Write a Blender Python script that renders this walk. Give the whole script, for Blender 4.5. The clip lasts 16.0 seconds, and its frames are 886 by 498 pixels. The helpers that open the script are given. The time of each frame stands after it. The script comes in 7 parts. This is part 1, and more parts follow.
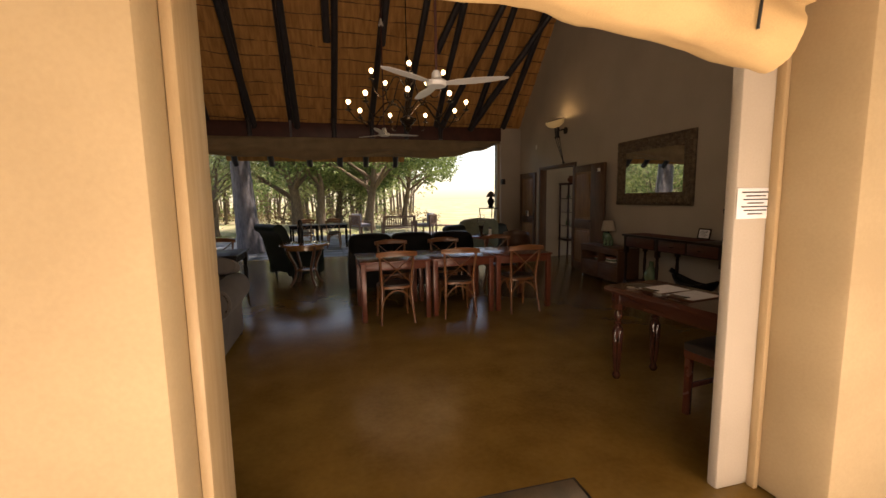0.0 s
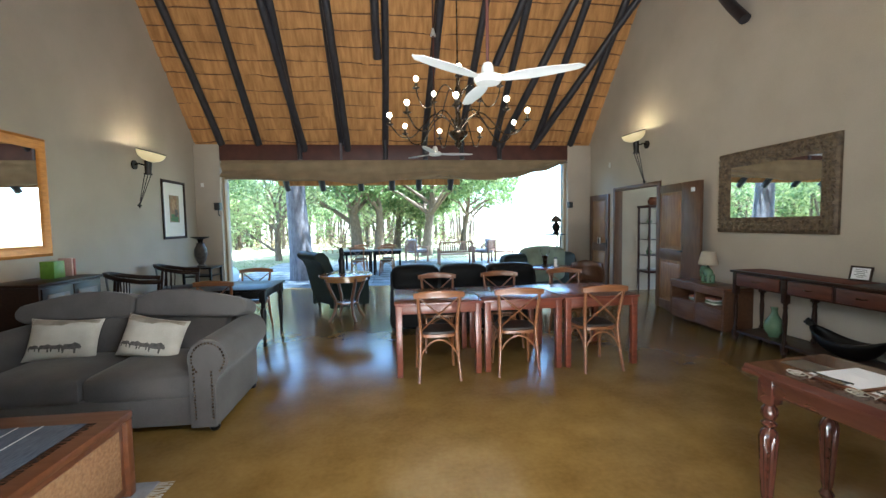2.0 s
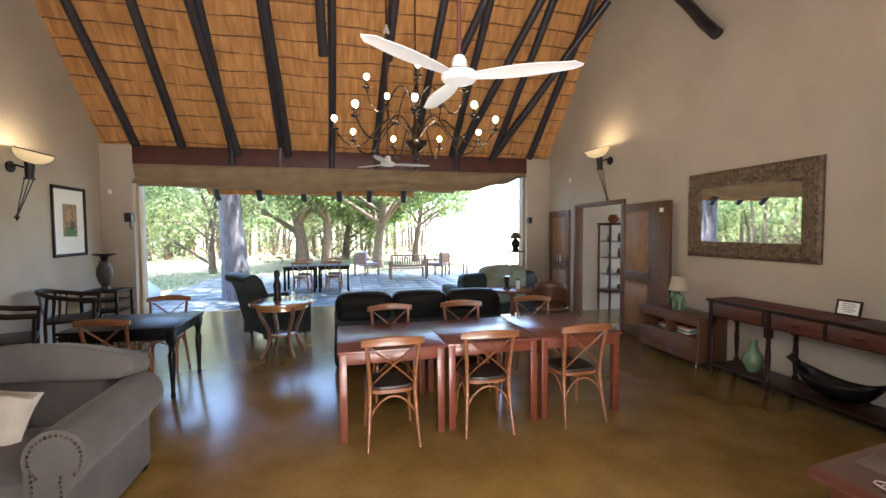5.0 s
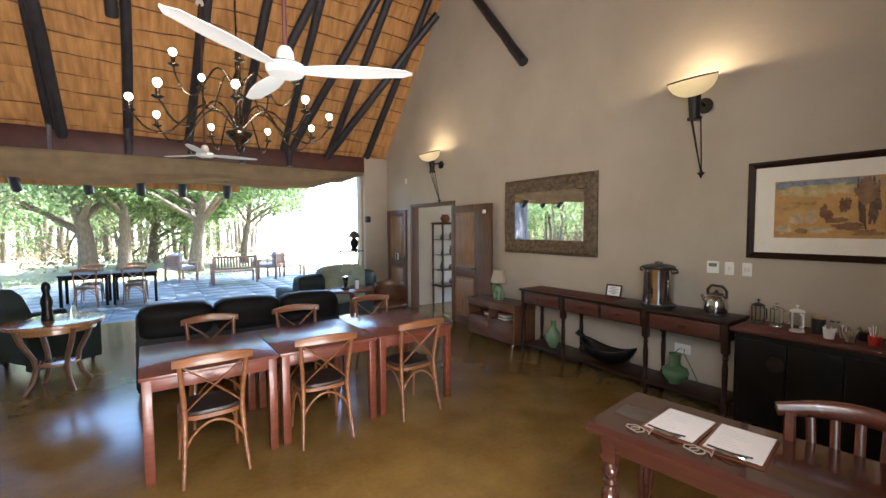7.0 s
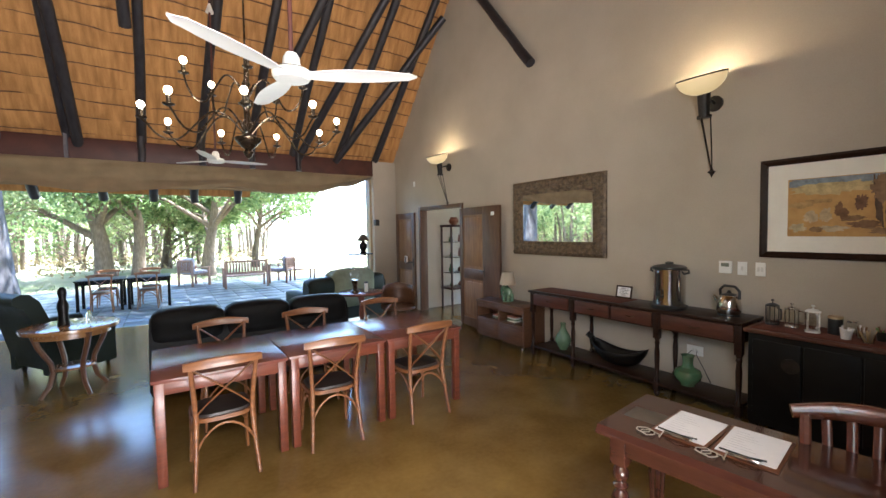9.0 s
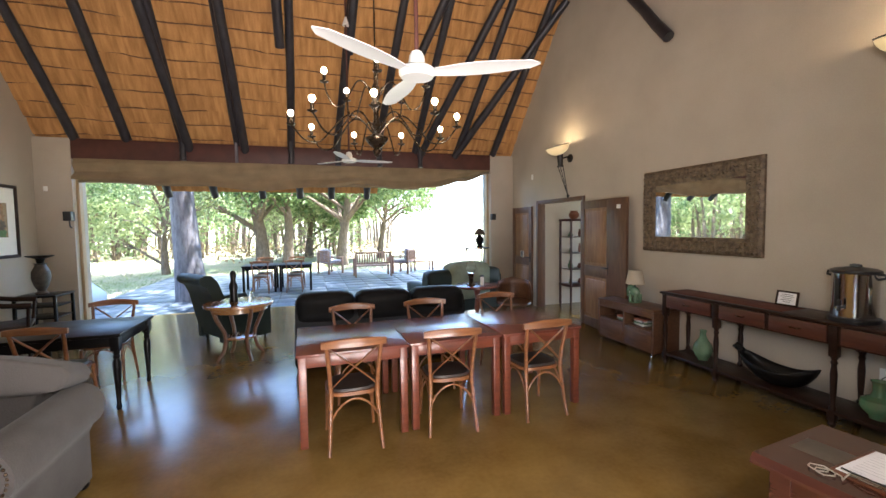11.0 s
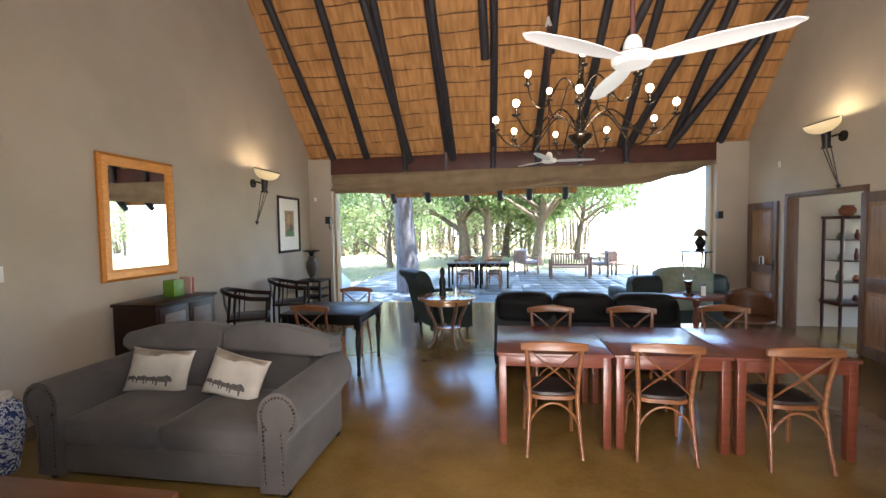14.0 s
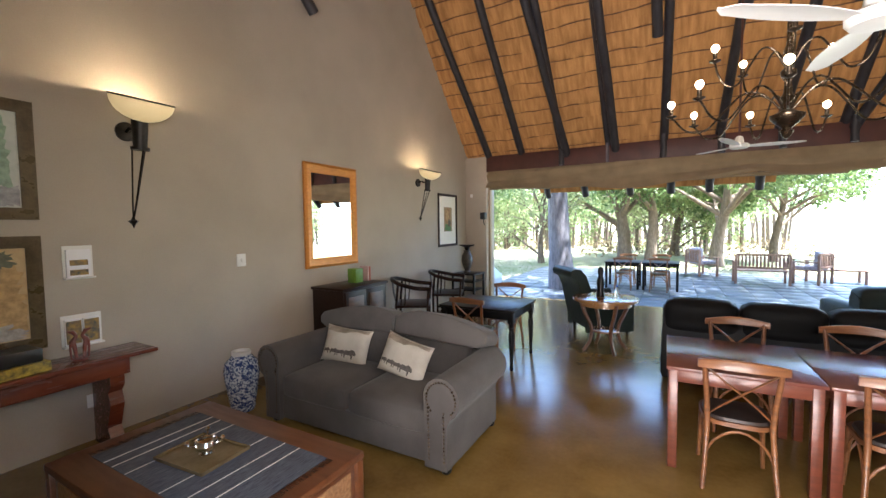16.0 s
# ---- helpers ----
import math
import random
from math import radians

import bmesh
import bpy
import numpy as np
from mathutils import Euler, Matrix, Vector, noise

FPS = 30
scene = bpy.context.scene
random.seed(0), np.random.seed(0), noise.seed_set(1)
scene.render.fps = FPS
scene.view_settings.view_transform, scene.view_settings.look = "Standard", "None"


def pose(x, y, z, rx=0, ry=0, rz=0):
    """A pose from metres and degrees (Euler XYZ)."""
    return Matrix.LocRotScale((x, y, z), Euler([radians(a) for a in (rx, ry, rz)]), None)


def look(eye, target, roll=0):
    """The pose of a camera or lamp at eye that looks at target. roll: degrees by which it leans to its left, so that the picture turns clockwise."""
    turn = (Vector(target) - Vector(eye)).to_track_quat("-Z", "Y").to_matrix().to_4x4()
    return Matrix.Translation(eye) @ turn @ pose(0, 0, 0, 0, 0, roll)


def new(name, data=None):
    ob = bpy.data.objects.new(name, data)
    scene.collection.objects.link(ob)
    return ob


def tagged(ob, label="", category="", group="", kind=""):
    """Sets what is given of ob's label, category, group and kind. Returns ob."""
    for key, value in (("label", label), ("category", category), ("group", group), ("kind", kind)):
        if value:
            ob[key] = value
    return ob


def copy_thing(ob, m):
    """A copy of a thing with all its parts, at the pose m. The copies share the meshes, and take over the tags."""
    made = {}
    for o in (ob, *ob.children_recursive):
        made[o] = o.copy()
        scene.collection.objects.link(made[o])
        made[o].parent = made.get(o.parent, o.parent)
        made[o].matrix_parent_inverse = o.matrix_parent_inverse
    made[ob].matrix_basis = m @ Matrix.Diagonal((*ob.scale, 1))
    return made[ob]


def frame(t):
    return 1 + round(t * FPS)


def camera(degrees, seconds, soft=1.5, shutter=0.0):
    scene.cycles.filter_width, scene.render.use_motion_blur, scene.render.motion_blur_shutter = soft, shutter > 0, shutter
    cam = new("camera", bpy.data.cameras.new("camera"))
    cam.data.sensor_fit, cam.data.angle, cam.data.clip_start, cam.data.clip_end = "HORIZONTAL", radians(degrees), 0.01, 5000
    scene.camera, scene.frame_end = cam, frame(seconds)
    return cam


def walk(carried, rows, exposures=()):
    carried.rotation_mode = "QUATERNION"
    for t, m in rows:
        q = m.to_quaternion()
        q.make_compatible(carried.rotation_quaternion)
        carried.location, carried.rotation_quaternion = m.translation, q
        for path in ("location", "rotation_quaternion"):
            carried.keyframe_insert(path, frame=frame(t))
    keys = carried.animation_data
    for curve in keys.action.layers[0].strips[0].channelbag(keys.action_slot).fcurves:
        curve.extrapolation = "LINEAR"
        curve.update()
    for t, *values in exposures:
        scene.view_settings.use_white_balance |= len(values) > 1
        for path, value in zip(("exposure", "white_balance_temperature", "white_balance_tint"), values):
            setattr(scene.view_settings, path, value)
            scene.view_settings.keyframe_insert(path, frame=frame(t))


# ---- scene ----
cam = camera(93.7, 16.0)
PATH = [
    (0, (0.423, 0.254, 1.501), (0.926, 2.175, 1.262), -0.9),
    (0.5, (0.559, 0.518, 1.493), (0.943, 2.467, 1.262), -0.9),
    (1, (0.696, 0.768, 1.516), (0.982, 2.735, 1.3), -0.7),
    (1.5, (0.744, 0.973, 1.517), (0.967, 2.951, 1.327), -0.8),
    (2, (0.743, 1.192, 1.54), (0.962, 3.177, 1.418), -1.0),
    (2.5, (0.749, 1.352, 1.538), (0.926, 3.342, 1.463), -1.1),
    (3, (0.844, 1.492, 1.558), (0.924, 3.489, 1.492), -0.7),
    (5.5, (0.781, 1.959, 1.736), (1.44, 3.845, 1.63), -0.3),
    (6, (0.807, 1.957, 1.742), (1.689, 3.748, 1.63), -0.3),
    (6.5, (0.814, 1.944, 1.741), (1.853, 3.649, 1.632), -0.3),
    (7, (0.82, 1.918, 1.743), (1.961, 3.557, 1.638), -0.4),
    (7.5, (0.827, 1.897, 1.745), (2.017, 3.502, 1.646), -0.5),
    (8, (0.832, 1.89, 1.749), (2.029, 3.49, 1.655), -0.7),
    (10.5, (0.837, 1.948, 1.72), (1.581, 3.801, 1.616), -1.1),
    (11, (0.834, 1.954, 1.73), (1.442, 3.857, 1.621), -0.8),
    (11.5, (0.82, 1.979, 1.718), (1.289, 3.921, 1.612), -0.7),
    (12, (0.814, 1.993, 1.724), (1.15, 3.961, 1.619), -0.7),
    (12.5, (0.815, 1.996, 1.72), (0.993, 3.985, 1.618), -0.7),
    (13, (0.8, 2.0, 1.721), (0.83, 3.997, 1.623), -0.8),
    (13.5, (0.795, 1.997, 1.733), (0.673, 3.991, 1.638), -0.9),
    (14, (0.783, 1.976, 1.744), (0.482, 3.951, 1.65), -1.0),
    (14.5, (0.779, 1.966, 1.749), (0.303, 3.906, 1.655), -1.0),
    (15, (0.78, 1.953, 1.747), (0.14, 3.846, 1.651), -1.1),
    (15.5, (0.766, 1.977, 1.732), (-0.063, 3.795, 1.635), -1.2),
    (16, (0.735, 1.924, 1.784), (-0.238, 3.668, 1.671), -0.7),
]
EXPOSURES = [(0.0, 1.2, 8200, 20), (0.6, 1.75, 8400, 20), (1.2, 2.75, 5500, 0), (1.8, 3.3, 5050, -2), (3.0, 3.4, 5200, 4), (5.5, 3.45, 5850, 12), (8.0, 3.55, 5350, 6), (11.0, 3.45, 5700, 10), (16.0, 3.45, 5650, 10)]
walk(cam, [(t, look(eye, target, roll)) for t, eye, target, roll in PATH], EXPOSURES)

# ---- light ----
world = bpy.data.worlds.new("world")
scene.world = world
world.use_nodes = True
wn = world.node_tree.nodes
sky = wn.new("ShaderNodeTexSky")
sky.sky_type, sky.sun_disc = "NISHITA", False
SUN_ELEV, SUN_ROT = radians(72), radians(85)
sky.sun_elevation, sky.sun_rotation = SUN_ELEV, SUN_ROT
wn["Background"].inputs["Strength"].default_value = 0.15
world.node_tree.links.new(sky.outputs[0], wn["Background"].inputs["Color"])


def lamp(name, kind, energy, color, m, **more):
    data = bpy.data.lights.new(name, kind)
    data.energy, data.color = energy, color
    for k in more:
        if k == "angle":
            data.angle = more[k]
        if k == "size":
            data.shape, data.size = "RECTANGLE", more[k]
        if k == "size_y":
            data.size_y = more[k]
        if k == "radius":
            data.shadow_soft_size = more[k]
    ob = new(name, data)
    ob.matrix_world = m
    return ob


sun_dir = Vector((math.sin(SUN_ROT) * math.cos(SUN_ELEV), math.cos(SUN_ROT) * math.cos(SUN_ELEV), math.sin(SUN_ELEV)))
lamp("sun", "SUN", 5.0, (1.0, 0.95, 0.86), look(sun_dir * 50, (0, 0, 0)), angle=radians(0.6))
# added lamp on the ground outside, standing in for light bounced off paving
lamp("entrance_bounce_fill", "AREA", 112, (1.0, 0.87, 0.76), look((1.15, -0.5, 0.03), (1.15, 1.5, 2.9)), size=4.0, size_y=1.3)
# fill lamp added under the lintel to lift the near walls
lamp("lintel_fill", "AREA", 12.5, (1.0, 0.88, 0.77), look((1.12, 1.835, 2.27), (1.3, 5.0, 2.9)), size=2.1, size_y=0.3)
# the open sky's light in the side room's garden door
lamp("sky_light_side_room", "AREA", 2.2, (0.9, 0.96, 1.0), look((8.3, 8.2, 1.35), (6.0, 8.4, 1.0)), size=1.4, size_y=1.8)


# ---- materials ----
def nodes_of(name):
    m = bpy.data.materials.new(name)
    m.use_nodes = True
    return m, m.node_tree.nodes, m.node_tree.links, m.node_tree.nodes["Principled BSDF"]


def mat(name, c1, c2=None, rough=0.6, metal=0.0, scale=8.0, stretch=(1, 1, 1), bump=0.1, fine=60.0, spec=0.5, sheen=0.0, rough_var=0.12, coat=0.0, vary=0.0):
    """Two colours mixed by a coarse and a fine noise, with bump and uneven gloss."""
    m, n, l, b = nodes_of(name)
    c2 = c2 or tuple(v * 0.8 for v in c1)
    tc = n.new("ShaderNodeTexCoord")
    mp = n.new("ShaderNodeMapping")
    mp.inputs["Scale"].default_value = stretch
    l.new(tc.outputs["Object"], mp.inputs["Vector"])
    n1, n2 = n.new("ShaderNodeTexNoise"), n.new("ShaderNodeTexNoise")
    n1.inputs["Scale"].default_value, n1.inputs["Detail"].default_value = scale, 5
    n2.inputs["Scale"].default_value, n2.inputs["Detail"].default_value = fine, 3
    l.new(mp.outputs[0], n1.inputs["Vector"])
    l.new(mp.outputs[0], n2.inputs["Vector"])
    add = n.new("ShaderNodeMath")
    add.operation = "MULTIPLY_ADD"
    l.new(n2.outputs["Fac"], add.inputs[0])
    add.inputs[1].default_value = 0.35
    l.new(n1.outputs["Fac"], add.inputs[2])
    ramp = n.new("ShaderNodeValToRGB")
    ramp.color_ramp.elements[0].position, ramp.color_ramp.elements[1].position = 0.5, 0.86
    ramp.color_ramp.elements[0].color, ramp.color_ramp.elements[1].color = (*c1, 1), (*c2, 1)
    l.new(add.outputs[0], ramp.inputs["Fac"])
    col = ramp.outputs["Color"]
    if vary:
        info = n.new("ShaderNodeObjectInfo")
        hsv = n.new("ShaderNodeHueSaturation")
        rng = n.new("ShaderNodeMapRange")
        rng.inputs["To Min"].default_value, rng.inputs["To Max"].default_value = 1 - vary, 1 + vary
        l.new(info.outputs["Random"], rng.inputs["Value"])
        l.new(rng.outputs[0], hsv.inputs["Value"])
        l.new(col, hsv.inputs["Color"])
        col = hsv.outputs["Color"]
    l.new(col, b.inputs["Base Color"])
    b.inputs["Metallic"].default_value = metal
    b.inputs["Specular IOR Level"].default_value = spec
    b.inputs["Coat Weight"].default_value = coat
    b.inputs["Sheen Weight"].default_value = sheen
    rr = n.new("ShaderNodeMapRange")
    rr.inputs["To Min"].default_value, rr.inputs["To Max"].default_value = max(0.02, rough - rough_var), min(1, rough + rough_var)
    l.new(n1.outputs["Fac"], rr.inputs["Value"])
    l.new(rr.outputs[0], b.inputs["Roughness"])
    if bump:
        bp = n.new("ShaderNodeBump")
        bp.inputs["Strength"].default_value, bp.inputs["Distance"].default_value = bump, 0.01
        l.new(add.outputs[0], bp.inputs["Height"])
        l.new(bp.outputs[0], b.inputs["Normal"])
    return m


def glow(name, color, strength, base=(0.9, 0.85, 0.7)):
    m, n, l, b = nodes_of(name)
    b.inputs["Base Color"].default_value = (*base, 1)
    b.inputs["Emission Color"].default_value = (*color, 1)
    b.inputs["Emission Strength"].default_value = strength
    b.inputs["Roughness"].default_value = 0.35
    return m


def glass_mat(name, color=(1, 1, 1), rough=0.02):
    m, n, l, b = nodes_of(name)
    b.inputs["Base Color"].default_value = (*color, 1)
    b.inputs["Transmission Weight"].default_value = 1.0
    b.inputs["Roughness"].default_value = rough
    b.inputs["IOR"].default_value = 1.35
    return m


PLASTER = mat("taupe_plaster", (0.455, 0.398, 0.322), (0.40, 0.346, 0.276), rough=0.62, scale=1.3, fine=90, bump=0.12, rough_var=0.08, spec=0.35)
PLASTER_OUT = mat("cream_plaster", (0.46, 0.345, 0.20), (0.40, 0.295, 0.168), rough=0.75, scale=2.0, fine=70, bump=0.2)
THATCH = mat("golden_thatch", (0.52, 0.275, 0.095), (0.31, 0.152, 0.053), rough=0.85, scale=1.5, stretch=(9, 1.4, 1.4), fine=34, bump=1.0, spec=0.2)
LATH = mat("lath_wood", (0.15, 0.07, 0.03), (0.09, 0.042, 0.02), rough=0.8, scale=9, bump=0.3)
POLE = mat("dark_treated_pole", (0.013, 0.012, 0.016), (0.03, 0.028, 0.034), rough=0.42, scale=6, stretch=(3, 1, 1), fine=40, bump=0.4)
BEAM = mat("red_brown_beam", (0.075, 0.022, 0.015), (0.05, 0.016, 0.012), rough=0.55, scale=4, bump=0.15)
CANVAS = mat("khaki_canvas", (0.25, 0.185, 0.105), (0.19, 0.14, 0.08), rough=0.9, scale=3, fine=140, bump=0.3, sheen=0.15)
CANVAS_OUT = mat("sand_canvas", (0.62, 0.42, 0.2), (0.52, 0.34, 0.16), rough=0.9, scale=3, fine=140, bump=0.3)
PINE = mat("pine_board", (0.46, 0.335, 0.19), (0.38, 0.265, 0.14), rough=0.55, scale=3, stretch=(9, 9, 1), bump=0.15)
RED_WOOD = mat("red_mahogany", (0.165, 0.045, 0.022), (0.10, 0.027, 0.014), rough=0.36, scale=5, stretch=(1, 8, 8), fine=30, bump=0.06, coat=0.08)
TABLE_WOOD = mat("table_top_wood", (0.15, 0.05, 0.035), (0.13, 0.043, 0.031), rough=0.24, scale=3, stretch=(5, 1, 5), fine=30, bump=0.0, rough_var=0.015)
CHAIR_WOOD = mat("bentwood_oak", (0.23, 0.095, 0.033), (0.13, 0.05, 0.019), rough=0.36, scale=7, stretch=(1, 1, 6), fine=50, bump=0.08, coat=0.2)
DARK_WOOD = mat("dark_stained_wood", (0.015, 0.007, 0.005), (0.028, 0.012, 0.007), rough=0.36, scale=5, stretch=(8, 1, 8), bump=0.06, spec=0.22)
BLACK_WOOD = mat("black_painted_wood", (0.004, 0.0035, 0.0035), (0.007, 0.0065, 0.0065), rough=0.36, scale=5, bump=0.08, spec=0.16)
WARM_WOOD = mat("warm_door_wood", (0.27, 0.145, 0.062), (0.18, 0.09, 0.04), rough=0.42, scale=3, stretch=(6, 6, 1), bump=0.1)
DOOR_WOOD = mat("door_frame_wood", (0.12, 0.062, 0.034), (0.08, 0.04, 0.023), rough=0.42, scale=4, stretch=(6, 6, 1), bump=0.1)
GREY_FABRIC = mat("grey_suede", (0.098, 0.090, 0.085), (0.058, 0.053, 0.051), rough=0.88, scale=2.2, fine=120, bump=0.5, sheen=0.12, spec=0.15)
DARK_LEATHER = mat("black_leather", (0.005, 0.0055, 0.006), (0.009, 0.009, 0.010), rough=0.55, spec=0.12, scale=6, fine=120, bump=0.25)
GREEN_LEATHER = mat("dark_green_leather", (0.008, 0.014, 0.012), (0.013, 0.02, 0.017), rough=0.5, spec=0.3, scale=6, fine=120, bump=0.25)
SEAT_LEATHER = mat("brown_black_seat_leather", (0.026, 0.021, 0.019), (0.04, 0.032, 0.028), rough=0.35, scale=8, bump=0.15)
METAL_BLACK = mat("wrought_iron", (0.02, 0.019, 0.018), (0.035, 0.03, 0.028), rough=0.4, metal=0.7, scale=20, bump=0.2)
BRASS_DARK = mat("antique_bronze", (0.10, 0.072, 0.045), (0.06, 0.043, 0.03), rough=0.28, metal=0.9, scale=15, bump=0.1)
STEEL = mat("brushed_steel", (0.72, 0.72, 0.72), (0.62, 0.62, 0.62), rough=0.14, metal=1.0, scale=6, stretch=(1, 1, 20), bump=0.02, rough_var=0.05)
CHROME = mat("chrome", (0.8, 0.8, 0.8), (0.75, 0.75, 0.75), rough=0.08, metal=1.0, bump=0)
WHITE = mat("white_enamel", (0.66, 0.645, 0.61), (0.60, 0.585, 0.55), rough=0.35, scale=4, bump=0.02)
WHITE_PLASTIC = mat("white_plastic", (0.78, 0.77, 0.74), (0.74, 0.73, 0.7), rough=0.4, scale=10, bump=0.02)
PAPER = mat("white_paper", (0.82, 0.82, 0.84), (0.78, 0.78, 0.8), rough=0.9, scale=10, bump=0.03)
BLACK_PLASTIC = mat("black_plastic", (0.015, 0.015, 0.016), (0.022, 0.022, 0.022), rough=0.35, bump=0.02)
GOLD = mat("gilded_pine_frame", (0.60, 0.24, 0.03), (0.46, 0.17, 0.02), rough=0.38, metal=0.25, scale=9, stretch=(1, 6, 6), bump=0.1)
CARVED = mat("carved_brown_frame", (0.19, 0.135, 0.08), (0.06, 0.04, 0.024), rough=0.45, scale=18, fine=60, bump=1.0)
MAT_CARD = mat("cream_mount", (0.82, 0.78, 0.70), (0.78, 0.74, 0.66), rough=0.9, bump=0.05)
MIRROR = mat("mirror_glass", (0.86, 0.88, 0.87), (0.86, 0.88, 0.87), rough=0.015, metal=1.0, bump=0, rough_var=0.005)
GLASS = glass_mat("clear_glass")
GREEN_GLAZE = mat("green_celadon", (0.14, 0.22, 0.13), (0.09, 0.15, 0.09), rough=0.22, scale=7, bump=0.05)
SLATE = mat("patio_slate", (0.085, 0.10, 0.128), (0.055, 0.066, 0.088), rough=0.42, scale=1.7, fine=30, bump=0.3, vary=0.15)
EARTH = mat("sandy_earth_and_grass", (0.34, 0.29, 0.20), (0.17, 0.20, 0.08), rough=0.95, scale=0.35, fine=9, bump=0.5)
BARK = mat("grey_bark", (0.17, 0.16, 0.18), (0.085, 0.08, 0.095), rough=0.9, scale=5, stretch=(3, 3, 0.8), fine=30, bump=1.0)
BARK_BROWN = mat("brown_bark", (0.17, 0.125, 0.09), (0.10, 0.07, 0.05), rough=0.9, scale=6, stretch=(3, 3, 0.8), fine=30, bump=1.0)


def leaf_mat(name, c1, c2):
    m, n, l, b = nodes_of(name)
    geo = n.new("ShaderNodeNewGeometry")
    ramp = n.new("ShaderNodeValToRGB")
    ramp.color_ramp.elements[0].color, ramp.color_ramp.elements[1].color = (*c1, 1), (*c2, 1)
    l.new(geo.outputs["Random Per Island"], ramp.inputs["Fac"])
    l.new(ramp.outputs["Color"], b.inputs["Base Color"])
    b.inputs["Roughness"].default_value = 0.5
    tr = n.new("ShaderNodeBsdfTranslucent")
    l.new(ramp.outputs["Color"], tr.inputs["Color"])
    mix = n.new("ShaderNodeMixShader")
    mix.inputs[0].default_value = 0.55
    l.new(b.outputs[0], mix.inputs[1])
    l.new(tr.outputs[0], mix.inputs[2])
    l.new(mix.outputs[0], n["Material Output"].inputs["Surface"])
    return m


LEAF = leaf_mat("tree_leaves", (0.07, 0.12, 0.04), (0.21, 0.27, 0.10))
LEAF_PALE = leaf_mat("pale_leaves", (0.17, 0.22, 0.09), (0.36, 0.39, 0.18))
LEAF_DRY = leaf_mat("dry_leaves", (0.17, 0.125, 0.07), (0.27, 0.21, 0.12))


def floor_mat():
    """Ochre screed, waxed, with cloudy mottling and darker worn patches."""
    m, n, l, b = nodes_of("waxed_ochre_screed")
    tc = n.new("ShaderNodeTexCoord")
    big, mid, fine = (n.new("ShaderNodeTexNoise") for _ in range(3))
    for t, s, d in ((big, 0.55, 4), (mid, 2.4, 5), (fine, 28, 4)):
        t.inputs["Scale"].default_value, t.inputs["Detail"].default_value = s, d
        l.new(tc.outputs["Object"], t.inputs["Vector"])
    ramp = n.new("ShaderNodeValToRGB")
    ramp.color_ramp.elements[0].position, ramp.color_ramp.elements[1].position = 0.30, 0.70
    ramp.color_ramp.elements[0].color, ramp.color_ramp.elements[1].color = (0.13, 0.075, 0.018, 1), (0.285, 0.188, 0.054, 1)
    add = n.new("ShaderNodeMath")
    add.operation = "ADD"
    half = n.new("ShaderNodeMath")
    half.operation = "MULTIPLY"
    half.inputs[1].default_value = 0.5
    l.new(big.outputs["Fac"], add.inputs[0])
    l.new(mid.outputs["Fac"], add.inputs[1])
    l.new(add.outputs[0], half.inputs[0])
    scuff = n.new("ShaderNodeMath")
    scuff.operation = "MULTIPLY_ADD"
    scuff.inputs[1].default_value = 0.18
    shift = n.new("ShaderNodeMath")
    shift.operation = "SUBTRACT"
    shift.inputs[1].default_value = 0.09
    l.new(fine.outputs["Fac"], scuff.inputs[0])
    l.new(half.outputs[0], scuff.inputs[2])
    l.new(scuff.outputs[0], shift.inputs[0])
    l.new(shift.outputs[0], ramp.inputs["Fac"])
    l.new(ramp.outputs["Color"], b.inputs["Base Color"])
    rr = n.new("ShaderNodeMapRange")
    rr.inputs["To Min"].default_value, rr.inputs["To Max"].default_value = 0.19, 0.23
    l.new(mid.outputs["Fac"], rr.inputs["Value"])
    l.new(rr.outputs[0], b.inputs["Roughness"])
    b.inputs["Specular IOR Level"].default_value = 0.5
    wave = n.new("ShaderNodeTexNoise")
    wave.inputs["Scale"].default_value, wave.inputs["Detail"].default_value = 3.2, 3
    l.new(tc.outputs["Object"], wave.inputs["Vector"])
    bp = n.new("ShaderNodeBump")
    bp.inputs["Strength"].default_value, bp.inputs["Distance"].default_value = 0.05, 0.006
    l.new(wave.outputs["Fac"], bp.inputs["Height"])
    l.new(bp.outputs[0], b.inputs["Normal"])
    return m


SCREED = floor_mat()


# ---- mesh helpers ----
def box(bm, x0, x1, y0, y1, z0, z1, bevel=0.004, m=None):
    """A box with bevelled edges."""
    r = bmesh.ops.create_cube(bm, size=1.0)
    vs = r["verts"]
    for v in vs:
        v.co = Vector((x0 + (v.co.x + 0.5) * (x1 - x0), y0 + (v.co.y + 0.5) * (y1 - y0), z0 + (v.co.z + 0.5) * (z1 - z0)))
    if bevel:
        es = list({e for v in vs for e in v.link_edges})
        r = bmesh.ops.bevel(bm, geom=es, offset=min(bevel, 0.45 * min(x1 - x0, y1 - y0, z1 - z0)), segments=2, affect="EDGES", profile=0.5)
        vs = list({v for f in r["faces"] for v in f.verts} | {v for v in vs if v.is_valid})
    if m is not None:
        bmesh.ops.transform(bm, matrix=m, verts=vs)
    return vs


